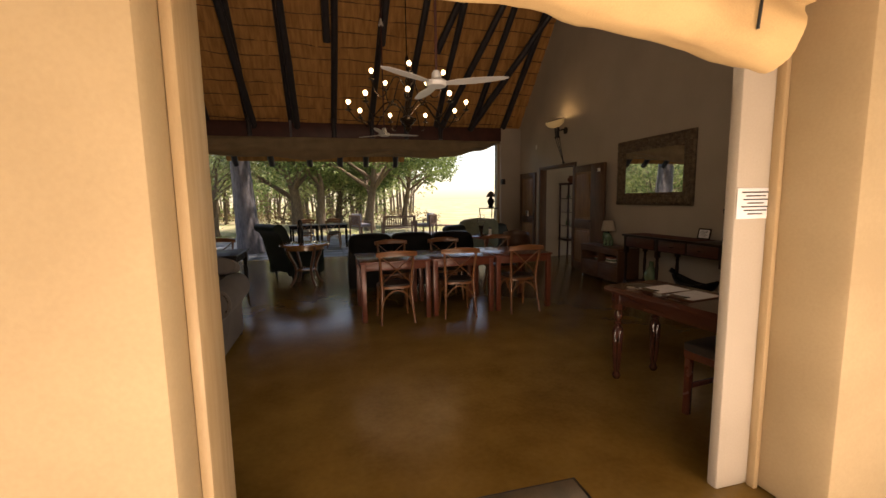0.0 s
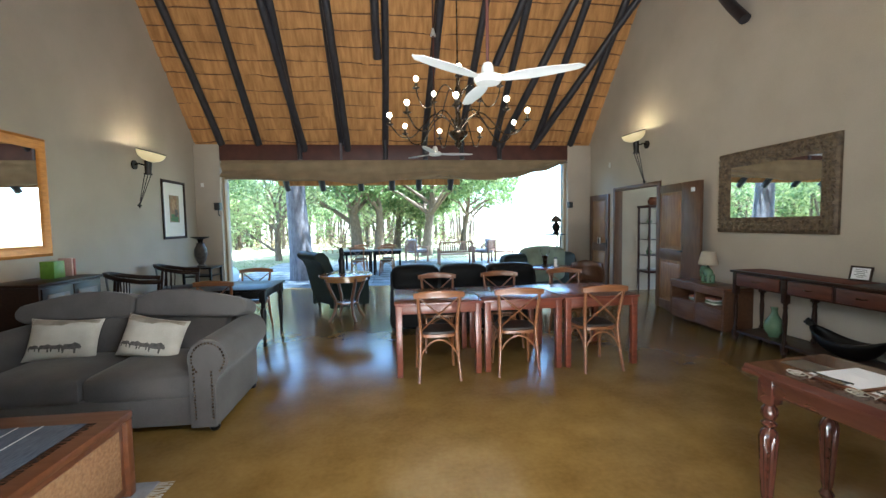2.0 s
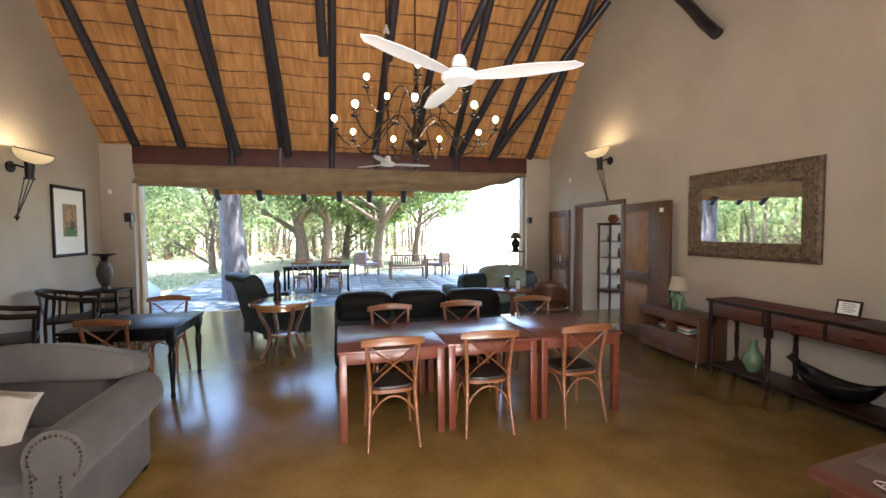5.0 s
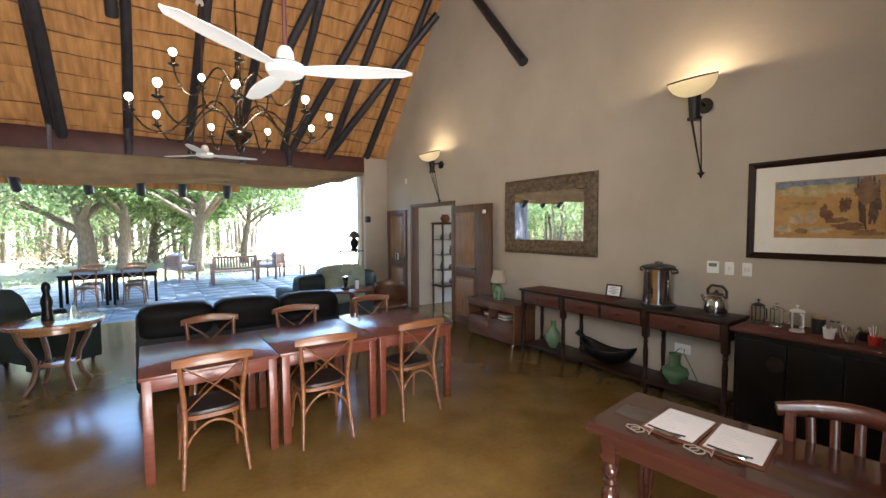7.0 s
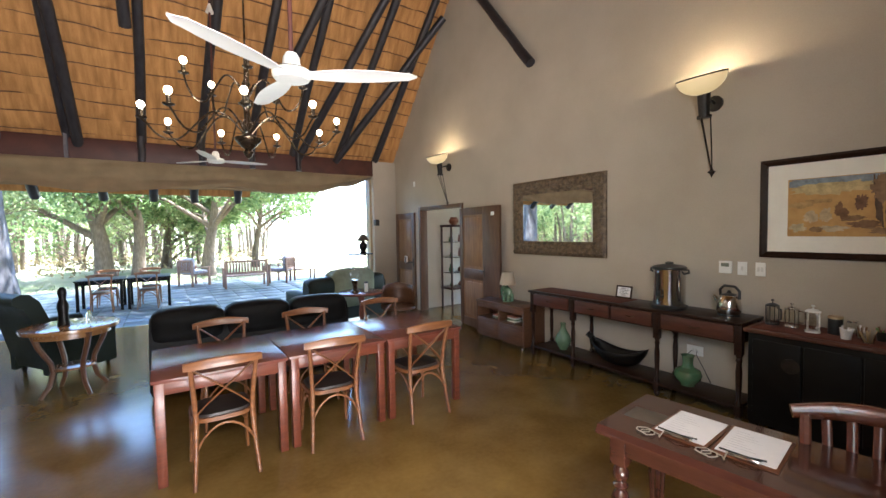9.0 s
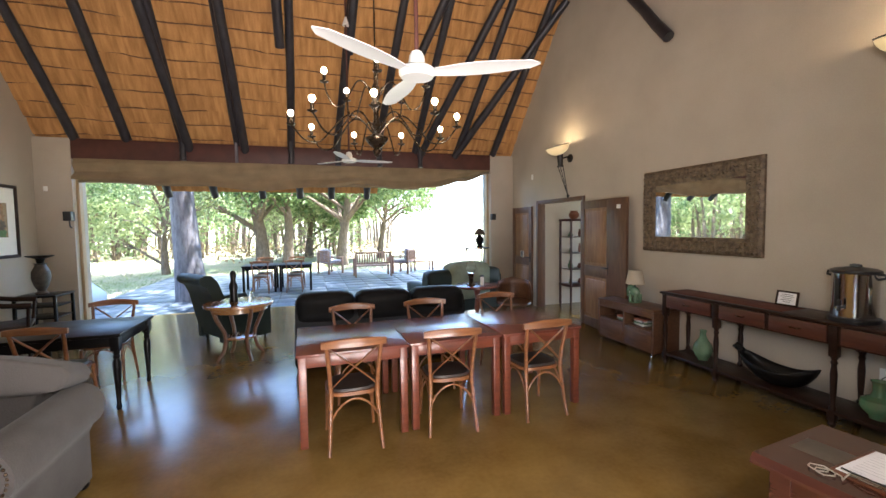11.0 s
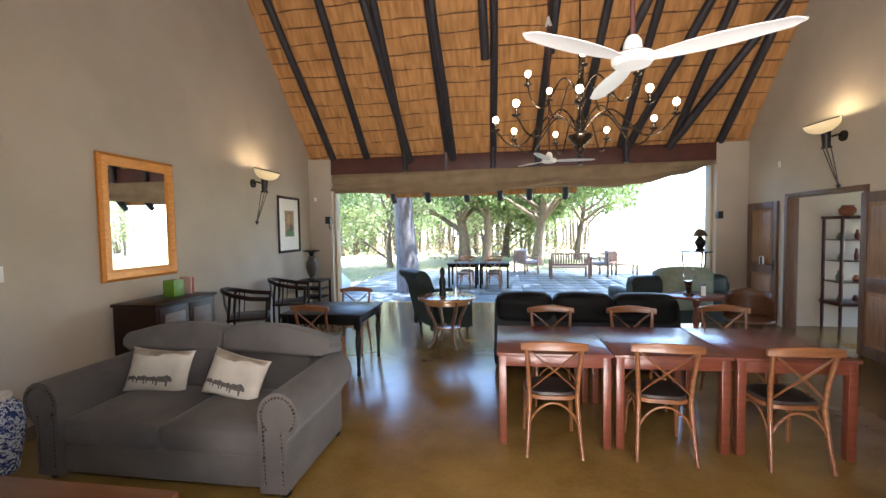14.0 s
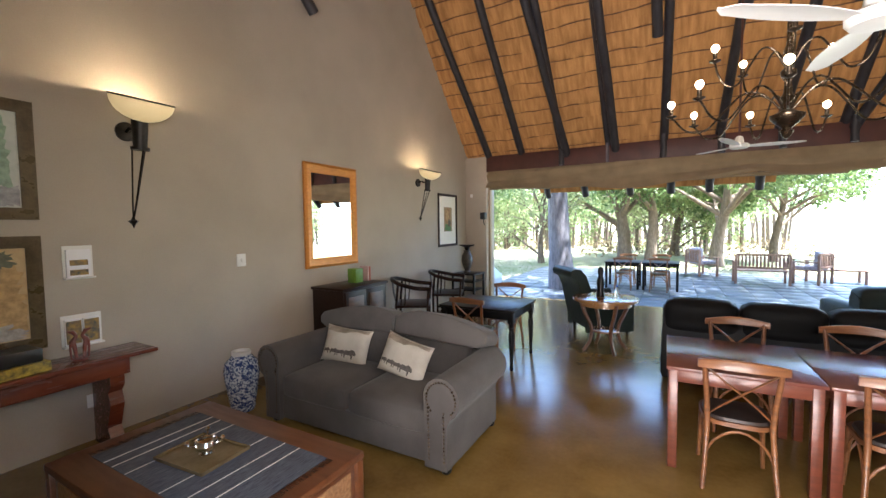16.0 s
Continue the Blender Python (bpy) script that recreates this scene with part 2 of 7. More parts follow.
def tube(bm, pts, r, seg=10, flat=1.0):
    """A round bar swept along points; r a number or one for each point."""
    pts = [Vector(p) for p in pts]
    rs = list(r) if isinstance(r, (list, tuple)) else [r] * len(pts)
    rings = []
    up = Vector((0, 0, 1))
    last = None
    for i, p in enumerate(pts):
        d = (pts[min(i + 1, len(pts) - 1)] - pts[max(i - 1, 0)]).normalized()
        if last is None:
            ref = up if abs(d.z) < 0.9 else Vector((0, 1, 0))
            a = d.cross(ref).normalized()
        else:
            a = (last - d * last.dot(d)).normalized()
        last = a
        b = d.cross(a)
        rings.append([bm.verts.new(p + (a * math.cos(k) + b * math.sin(k) * flat) * rs[i]) for k in (2 * math.pi * j / seg for j in range(seg))])
    for u, v in zip(rings, rings[1:]):
        for j in range(seg):
            bm.faces.new((u[j], u[(j + 1) % seg], v[(j + 1) % seg], v[j]))
    bm.faces.new(list(reversed(rings[0])))
    bm.faces.new(rings[-1])


def lathe(bm, profile, at=(0, 0, 0), seg=20, squash=1.0):
    """A turned shape: (radius, height) from bottom to top."""
    rings = []
    for r, z in profile:
        rings.append([bm.verts.new((at[0] + max(r, 1e-4) * math.cos(a), at[1] + max(r, 1e-4) * math.sin(a) * squash, at[2] + z)) for a in (2 * math.pi * j / seg for j in range(seg))])
    for u, v in zip(rings, rings[1:]):
        for j in range(seg):
            bm.faces.new((u[j], u[(j + 1) % seg], v[(j + 1) % seg], v[j]))
    bm.faces.new(list(reversed(rings[0])))
    bm.faces.new(rings[-1])


def prism(bm, outline, y0, y1, axis="y"):
    """An outline of (a, b) pairs drawn out between y0 and y1 along an axis."""
    def at(a, b, c):
        return {"y": (a, c, b), "x": (c, a, b), "z": (a, b, c)}[axis]
    lo = [bm.verts.new(at(a, b, y0)) for a, b in outline]
    hi = [bm.verts.new(at(a, b, y1)) for a, b in outline]
    n = len(outline)
    bm.faces.new(lo)
    bm.faces.new(list(reversed(hi)))
    for i in range(n):
        bm.faces.new((lo[i], hi[i], hi[(i + 1) % n], lo[(i + 1) % n]))
    bmesh.ops.recalc_face_normals(bm, faces=bm.faces[:])


def cushion(bm, x0, x1, y0, y1, z0, z1, puff=0.03, cuts=7, m=None):
    """A soft pillow-like block: rounded edges, swelling faces."""
    r = bmesh.ops.create_cube(bm, size=2.0)
    es = list({e for v in r["verts"] for e in v.link_edges})
    before = set(bm.verts) - set(r["verts"])
    bmesh.ops.subdivide_edges(bm, edges=es, cuts=cuts, use_grid_fill=True)
    vs = [v for v in bm.verts if v not in before]
    hx, hy, hz = (x1 - x0) / 2, (y1 - y0) / 2, (z1 - z0) / 2
    rad = min(hx, hy, hz) * 0.55
    for v in vs:
        q = Vector((v.co.x * hx, v.co.y * hy, v.co.z * hz))
        core = Vector((max(-hx + rad, min(hx - rad, q.x)), max(-hy + rad, min(hy - rad, q.y)), max(-hz + rad, min(hz - rad, q.z))))
        d = q - core
        if d.length > 1e-6:
            q = core + d.normalized() * min(rad, d.length if d.length < rad else rad)
        s = Vector((1 - (q.x / hx) ** 2, 1 - (q.y / hy) ** 2, 1 - (q.z / hz) ** 2))
        q.z += puff * (1 if q.z > 0 else -1) * max(0, s.x) * max(0, s.y) * min(1, abs(q.z) / hz)
        q.y += puff * 0.5 * (1 if q.y > 0 else -1) * max(0, s.x) * max(0, s.z) * min(1, abs(q.y) / hy)
        v.co = q + Vector(((x0 + x1) / 2, (y0 + y1) / 2, (z0 + z1) / 2))
    if m is not None:
        bmesh.ops.transform(bm, matrix=m, verts=vs)


def finish(bm, name, material, smooth=40):
    me = bpy.data.meshes.new(name)
    bmesh.ops.recalc_face_normals(bm, faces=bm.faces[:])
    bm.to_mesh(me)
    bm.free()
    me.materials.append(material)
    if smooth:
        me.polygons.foreach_set("use_smooth", [True] * len(me.polygons))
        me.set_sharp_from_angle(angle=radians(smooth))
    return me


def part(name, bm, material, parent, label="", smooth=40):
    ob = new(name, finish(bm, name, material, smooth))
    ob.parent = parent
    if label:
        tagged(ob, label)
    return ob


def thing(name, m, label, category, group=""):
    ob = new(name)
    ob.empty_display_size = 0.1
    ob.matrix_world = m
    return tagged(ob, label, category, group)


def solo(name, bm, material, m, label, category, group="", kind="", smooth=40):
    ob = new(name, finish(bm, name, material, smooth))
    ob.matrix_world = m
    return tagged(ob, label, category, group, kind)


def struct(name, bm, material, label, category, smooth=30):
    return solo(name, bm, material, Matrix(), label, category, kind="structure", smooth=smooth)


def bmnew():
    return bmesh.new()


# ---- structure ----
XL, XR, YF, YB = -3.557, 5.375, 1.83, 10.73
RIDGE_Y, SLOPE, EAVE_Z = 6.28, 1.09, 3.38
RIDGE_Z = EAVE_Z + (YB - RIDGE_Y) * SLOPE + 0.12
T = 0.28


def gable(x0, x1, holes=()):
    """A gable wall in pieces round its doorways (y0, y1, top)."""
    bm = bmnew()
    ys = [YF - 0.47]
    for y0, y1, top in holes:
        prism(bm, [(ys[-1], 0), (y0, 0), (y0, 3.0), (ys[-1], 3.0)], x0, x1, "x")
        prism(bm, [(y0, top), (y1, top), (y1, 3.0), (y0, 3.0)], x0, x1, "x")
        ys.append(y1)
    prism(bm, [(ys[-1], 0), (YB + 0.47, 0), (YB + 0.47, 3.0), (ys[-1], 3.0)], x0, x1, "x")
    prism(bm, [(YF - 0.47, 3.0), (YB + 0.47, 3.0), (RIDGE_Y, RIDGE_Z + 0.15)], x0, x1, "x")
    return bm


DOOR = (8.06, 9.67, 2.23)
struct("wall_left", gable(XL - T, XL), PLASTER, "taupe painted plaster gable wall", "wall", smooth=0)
struct("wall_right", gable(XR, XR + 0.14, [DOOR]), PLASTER, "taupe painted plaster gable wall with a doorway", "wall", smooth=0)

bm = bmnew()
box(bm, XL - T, XR + 0.13, YF - 0.6, 11.78, -0.12, 0, 0.01)
box(bm, XR + 0.13, 9.0, 6.4, 11.0, -0.12, -0.002, 0.0)
struct("floor", bm, SCREED, "polished ochre waxed screed floor", "floor")

# far wall: two piers and the beam over the wide opening
for name, x0, x1 in (("pier_left", XL, -3.03), ("pier_right", 4.80, XR)):
    bm = bmnew()
    box(bm, x0, x1, YB, YB + 0.47, 0, 3.33, 0.012)
    struct(name, bm, PLASTER, "taupe plastered pier beside the wide veranda opening", "pier")
bm = bmnew()
box(bm, -3.03, 4.80, YB + 0.01, YB + 0.22, 2.98, 3.33, 0.008)
struct("lintel_beam", bm, BEAM, "red-brown painted timber lintel beam over the opening", "beam")
bm = bmnew()
for x0, x1 in ((-3.03, -2.985), (4.755, 4.80)):
    box(bm, x0, x1, YB + 0.12, YB + 0.24, 0, 2.98, 0.004)
struct("trim", bm, PINE, "pine upright trim boards of the veranda opening", "trim")

# entrance wall
bm = bmnew()
box(bm, XL, 0.0, YF - 0.20, YF - 0.03, 0, 3.45, 0.012)
box(bm, 2.25, XR, YF - 0.03, YF + 0.03, 0, 3.45, 0.012)
box(bm, 0.0, 2.25, YF - 0.04, YF + 0.02, 2.45, 3.45, 0.0)
struct("wall_entrance", bm, PLASTER, "taupe plaster wall round the wide entrance", "wall")
bm = bmnew()
box(bm, -4.5, 0.0, YF - 0.42, YF - 0.205, 0, 3.2, 0.03)
box(bm, 2.47, 6.0, YF - 0.38, YF - 0.035, 0, 3.2, 0.03)
# porch roof and back wall, both unseen: added to block the sun here
box(bm, -4.5, 6.0, -2.6, YF - 0.45, 2.95, 3.1, 0.0)
box(bm, -4.5, 6.0, -3.4, -2.6, -0.15, 3.1, 0.0)
struct("wall_outer", bm, PLASTER_OUT, "cream plaster outer wall of the entrance, plus an unseen porch roof and back wall", "wall")
bm = bmnew()
box(bm, 0.001, 0.035, YF - 0.27, YF - 0.026, 0, 2.45, 0.006)
box(bm, 2.44, 2.468, YF - 0.075, YF - 0.032, 0, 2.6, 0.004)
struct("door_1", bm, PINE, "pale pine board lining of the entrance opening", "door frame")


# ---- roof ----
def roof_z(y):
    return EAVE_Z + 0.12 + (YB - y) * SLOPE


def course_sag(x, i):
    """How far a course of thatch wanders from its line."""
    return 0.035 * noise.noise((x * 1.0, i * 3.1, 0)) + 0.014 * noise.noise((x * 3.4, i * 2.3, 8))


def thatch(name, y_low, y_high, side):
    """Thatch between laths: overlapping courses that bulge, one mesh."""
    bm = bmnew()
    n = round(abs(y_high - y_low) / 0.2)
    nx = 150
    rnd = random.Random(5)
    for i in range(n):
        f0, f1 = i / n, (i + 1) / n
        rows = []
        for f, lift in ((0, 0.03), (0.05, -0.03), (0.16, -0.058), (0.5, -0.052), (0.85, -0.03), (1.0, 0.03)):
            row = []
            for k in range(nx + 1):
                x = XL - 0.05 + (XR - XL + 0.1) * k / nx
                wob = course_sag(x, i) + 0.014 * noise.noise((x * 6, i * 5.7, f))
                g = f0 + (f1 - f0) * f
                yy = y_low + (y_high - y_low) * g
                zz = roof_z(yy) if side > 0 else roof_z(2 * RIDGE_Y - yy)
                d = lift * (1 + 0.4 * noise.noise((x * 2.2, i * 1.7, 4))) + 0.012 * noise.noise((x * 11, i * 9.1, f * 2))
                row.append(bm.verts.new((x, yy + wob * 1.1, zz + 0.02 + d - wob)))
            rows.append(row)
        for a, b in zip(rows, rows[1:]):
            for k in range(nx):
                bm.faces.new((a[k], a[k + 1], b[k + 1], b[k]))
    return struct(name, bm, THATCH, "golden thatch ceiling in horizontal courses", "ceiling", smooth=50)


thatch("ceiling", 11.2, RIDGE_Y, 1)
thatch("ceiling_near", YF - 0.9, RIDGE_Y, -1)
# outer skin that keeps the sun out
bm = bmnew()
for s in (1, -1):
    y0 = 11.25 if s > 0 else 2 * RIDGE_Y - 11.25
    q = [(y0, roof_z(11.25) + 0.10), (RIDGE_Y, roof_z(RIDGE_Y) + 0.10), (RIDGE_Y, roof_z(RIDGE_Y) + 0.34), (y0, roof_z(11.25) + 0.3)]
    prism(bm, q, XL - 0.6, XR + 0.6, "x")
struct("roof", bm, THATCH, "thick thatched roof over the hall", "roof", smooth=0)

# laths under the thatch
bm = bmnew()
n = round((11.2 - RIDGE_Y) / 0.2)
for i in range(1, n):
    y = 11.2 + (RIDGE_Y - 11.2) * i / n
    pts = []
    for k in range(61):
        x = XL + (XR - XL) * k / 60
        pts.append((x, y + 1.1 * course_sag(x, i), roof_z(y) - 0.004 - 0.012 * noise.noise((x * 2.1, i * 4.3, 2)) - course_sag(x, i)))
    tube(bm, pts, 0.010, 6)
struct("laths", bm, LATH, "thin dark laths tied under the thatch", "laths")


def pole(name, p0, p1, r0, r1, label="dark treated gum pole rafter", group="roof rafters"):
    a, b = Vector(p0), Vector(p1)
    bm = bmnew()
    rnd = random.Random(name + str(p0))
    pts, rs = [], []
    for k in range(9):
        f = k / 8
        q = a.lerp(b, f)
        pts.append(q - a + Vector((rnd.uniform(-1, 1), rnd.uniform(-1, 1), rnd.uniform(-1, 1))) * 0.008)
        rs.append((r0 + (r1 - r0) * f) * rnd.uniform(0.95, 1.05))
    tube(bm, pts, rs, 12)
    ob = solo(name, bm, POLE, Matrix.Translation(a), label, "rafter", group, kind="structure")
    return ob


def roof_pole(xb, xt, drop, y0=11.0, y1=RIDGE_Y, r=0.075, far=True):
    """A pole under the far slope: its x at the beam and at y = 8.9."""
    def at(y):
        x = xb + (xt - xb) * (10.75 - y) / 1.85
        return (max(XL + 0.07, min(XR - 0.07, x)), y, roof_z(y) - drop)
    return pole("rafter", at(y0), at(y1), r, r * 0.85)


for xb, xt in ((-2.99, -3.16), (-2.22, -2.28), (-1.34, -1.36), (-0.42, -0.44), (0.54, 0.63), (1.41, 1.58), (2.24, 2.43), (3.05, 3.20), (4.0, 4.30), (4.89, 5.18)):
    roof_pole(xb, xt, 0.09)
    pole("rafter", (xb, 1.5, roof_z(11.06) - 0.10), (xb - 0.02, RIDGE_Y, roof_z(RIDGE_Y) - 0.09), 0.075, 0.062)
# second, lower poles: doubled rafters, braces and the spliced ends
for xb, xt, y0, y1 in ((-1.25, -1.46, 10.8, 6.6), (-0.30, -0.38, 10.8, 6.6), (3.94, 5.06, 10.75, 8.5), (3.16, 3.95, 10.78, 7.2), (2.20, 3.01, 9.45, 7.0), (0.46, 0.45, 9.42, 6.5), (1.47, 1.60, 9.40, 6.5)):
    roof_pole(xb, xt, 0.22, y0, y1, 0.078)
# struts that lean against the gables
pole("strut", (5.27, 6.25, 4.10), (5.27, 7.95, 6.3), 0.07, 0.065, "dark pole strut against the gable wall")
pole("strut", (-3.45, 6.02, 4.58), (-3.45, 4.4, 6.3), 0.07, 0.065, "dark pole strut against the gable wall")
# posts that carry rafters down over the beam
for x in (-1.33, 0.53, 1.42, 2.26, 3.14):
    pole("post", (x, YB - 0.05, 2.99), (x, YB - 0.05, 3.42), 0.055, 0.055, "short dark post on the lintel beam", "lintel posts")
bm = bmnew()
box(bm, -0.47, -0.42, YB - 0.04, YB + 0.008, 2.985, 3.4, 0.004)
struct("batten", bm, BARK, "grey batten on the lintel beam", "batten")
# eave over the veranda edge with its log ends
for x in (-1.85, -1.02, -0.1, 0.66, 1.32, 2.1):
    pole("eave_log", (x, 10.98, roof_z(10.98) - 0.08), (x, 11.66, roof_z(11.66) - 0.07), 0.075, 0.075, "dark log end under the eave", "eave logs")


# ---- veranda opening: canvas blind ----
def canvas_blind():
    t = thing("canvas_blind", pose(0.885, YB - 0.06, 2.98), "khaki canvas roll-up blind bunched under the lintel beam", "blind")
    bm = bmnew()
    nx, nz = 150, 16
    low = ((-3.86, 0.37), (-2.2, 0.42), (-0.95, 0.53), (0.2, 0.44), (1.0, 0.36), (1.75, 0.45), (2.5, 0.42), (3.2, 0.27), (3.86, 0.08))
    grid = []
    for k in range(nx + 1):
        x = -3.86 + 7.72 * k / nx
        for (a, da), (b, db) in zip(low, low[1:]):
            if a <= x <= b + 1e-6:
                drop = da + (db - da) * (0.5 - 0.5 * math.cos(math.pi * (x - a) / (b - a)))
        col = []
        for j in range(nz + 1):
            f = j / nz
            sag = 0.035 * math.sin(f * 8 + 2.6 * noise.noise((x * 0.9, 0, 3))) + 0.06 * f * f + 0.05 * noise.noise((x * 1.3 + f * 1.5, f * 4, 1)) + 0.012 * noise.noise((x * 6, f * 9, 1))
            col.append(bm.verts.new((x, -sag, -drop * f)))
        for f2, yy, zz in ((0, 0.03, 0.012), (1, 0.09, 0.05)):
            col.append(bm.verts.new((x, yy, -drop + zz)))
        grid.append(col)
    for a, b in zip(grid, grid[1:]):
        for j in range(len(a) - 1):
            bm.faces.new((a[j], a[j + 1], b[j + 1], b[j]))
    part("canvas", bm, CANVAS, t)
    bm = bmnew()
    pts = []
    for k in range(31):
        x = -3.8 + 6.0 * k / 30
        pts.append((x, 0.03, -0.40 - 0.07 * noise.noise((x * 0.7, 2, 0))))
    tube(bm, pts, [0.035 + 0.012 * noise.noise((p[0] * 2, 0, 0)) for p in pts], 8)
    part("rolled_hem", bm, CANVAS, t)


canvas_blind()

# entrance canvas, rolled up under the outer lintel
t = thing("entrance_canvas", pose(0, YF - 0.13, 0), "sand-coloured canvas blind rolled up with a strap over the entrance", "blind")
bm = bmnew()
pts, rs = [], []
for k in range(25):
    x = 0.62 + 1.62 * k / 24
    pts.append((x, -0.02, 2.26 + 0.03 * math.sin(k / 6) - 0.08 * (k / 24) ** 1.5 + 0.02 * noise.noise((x * 3, 0, 0))))
    rs.append(0.10 + 0.035 * (k / 24) + 0.012 * noise.noise((x * 5, 1, 0)))
tube(bm, pts, rs, 28)
for v in bm.verts:
    q = v.co
    d = Vector((0, q.y + 0.02, q.z - 2.24)).normalized()
    fold = noise.noise((q.x * 2.2, q.z * 14, q.y * 14)) + 0.6 * noise.noise((q.x * 7 + q.z * 9, q.z * 20, q.y * 20))
    v.co = q + d * 0.022 * fold
part("canvas_roll", bm, CANVAS_OUT, t)
bm = bmnew()
box(bm, 0.04, 2.43, -0.06, 0.02, 2.30, 3.1, 0.01)
part("canvas_sheet", bm, CANVAS_OUT, t)
for x, z in ((0.86, 2.24), (2.0, 2.18)):
    bm = bmnew()
    tube(bm, [(x, -0.14, z + 0.25), (x, -0.165, z + 0.06), (x + 0.005, -0.15, z - 0.06)], 0.006, 6)
    part("strap", bm, BLACK_PLASTIC, t)

# paper notice
bm = bmnew()
box(bm, 0, 0.22, -0.003, 0, 0, 0.145, 0.001)
n_ob = solo("notice", bm, PAPER, pose(2.256, YF - 0.031, 1.385), "white printed paper notice taped to the plaster", "notice")
bm = bmnew()
for k in range(7):
    w = (0.17, 0.12, 0.15, 0.1, 0.17, 0.14, 0.09)[k]
    box(bm, 0.11 - w / 2, 0.11 + w / 2, -0.0045, -0.003, 0.122 - k * 0.017, 0.128 - k * 0.017, 0)
part("print", bm, BLACK_PLASTIC, n_ob)

# door mat
t = thing("door_mat", pose(1.28, 1.98, 0), "grey door mat with a black rubber edge", "door mat")
bm = bmnew()
box(bm, -0.33, 0.33, -0.1, 0.1, 0.0, 0.008, 0.004)
part("rubber_edge", bm, BLACK_PLASTIC, t)
bm = bmnew()
box(bm, -0.31, 0.31, -0.085, 0.085, 0.0085, 0.013, 0.003)
part("mat_surface", bm, mat("mat_pile", (0.25, 0.23, 0.20), (0.18, 0.17, 0.15), rough=0.95, fine=200, bump=0.6), t)


# ---- dining set ----
def dining_table(m, w, d, label):
    t = thing("dining_table", m, label, "table", "dining tables pushed together")
    bm = bmnew()
    box(bm, 0.0, w, 0.0, d, 0.728, 0.752, 0.004)
    part("tabletop", bm, TABLE_WOOD, t)
    bm = bmnew()
    box(bm, 0.06, w - 0.06, 0.022, 0.044, 0.64, 0.728, 0.002)
    part("apron", bm, RED_WOOD, t)
    bm = bmnew()
    box(bm, 0.06, w - 0.06, d - 0.044, d - 0.022, 0.64, 0.728, 0.002)
    part("apron", bm, RED_WOOD, t)
    for x in (0.022, w - 0.044):
        bm = bmnew()
        box(bm, x, x + 0.022, 0.06, d - 0.06, 0.64, 0.728, 0.002)
        part("apron", bm, RED_WOOD, t)
    for x in (0.015, w - 0.075):
        for y in (0.015, d - 0.075):
            bm = bmnew()
            box(bm, x, x + 0.06, y, y + 0.06, 0, 0.728, 0.004)
            part("leg", bm, RED_WOOD, t)
    return t


for x, w in ((0.70, 0.895), (1.605, 0.85), (2.465, 0.83)):
    dining_table(pose(x, 5.28 + 0.02 * (x > 1), 0, 0, 0, 0.8), w, 0.95, "red-brown wooden dining table pushed against its neighbours")


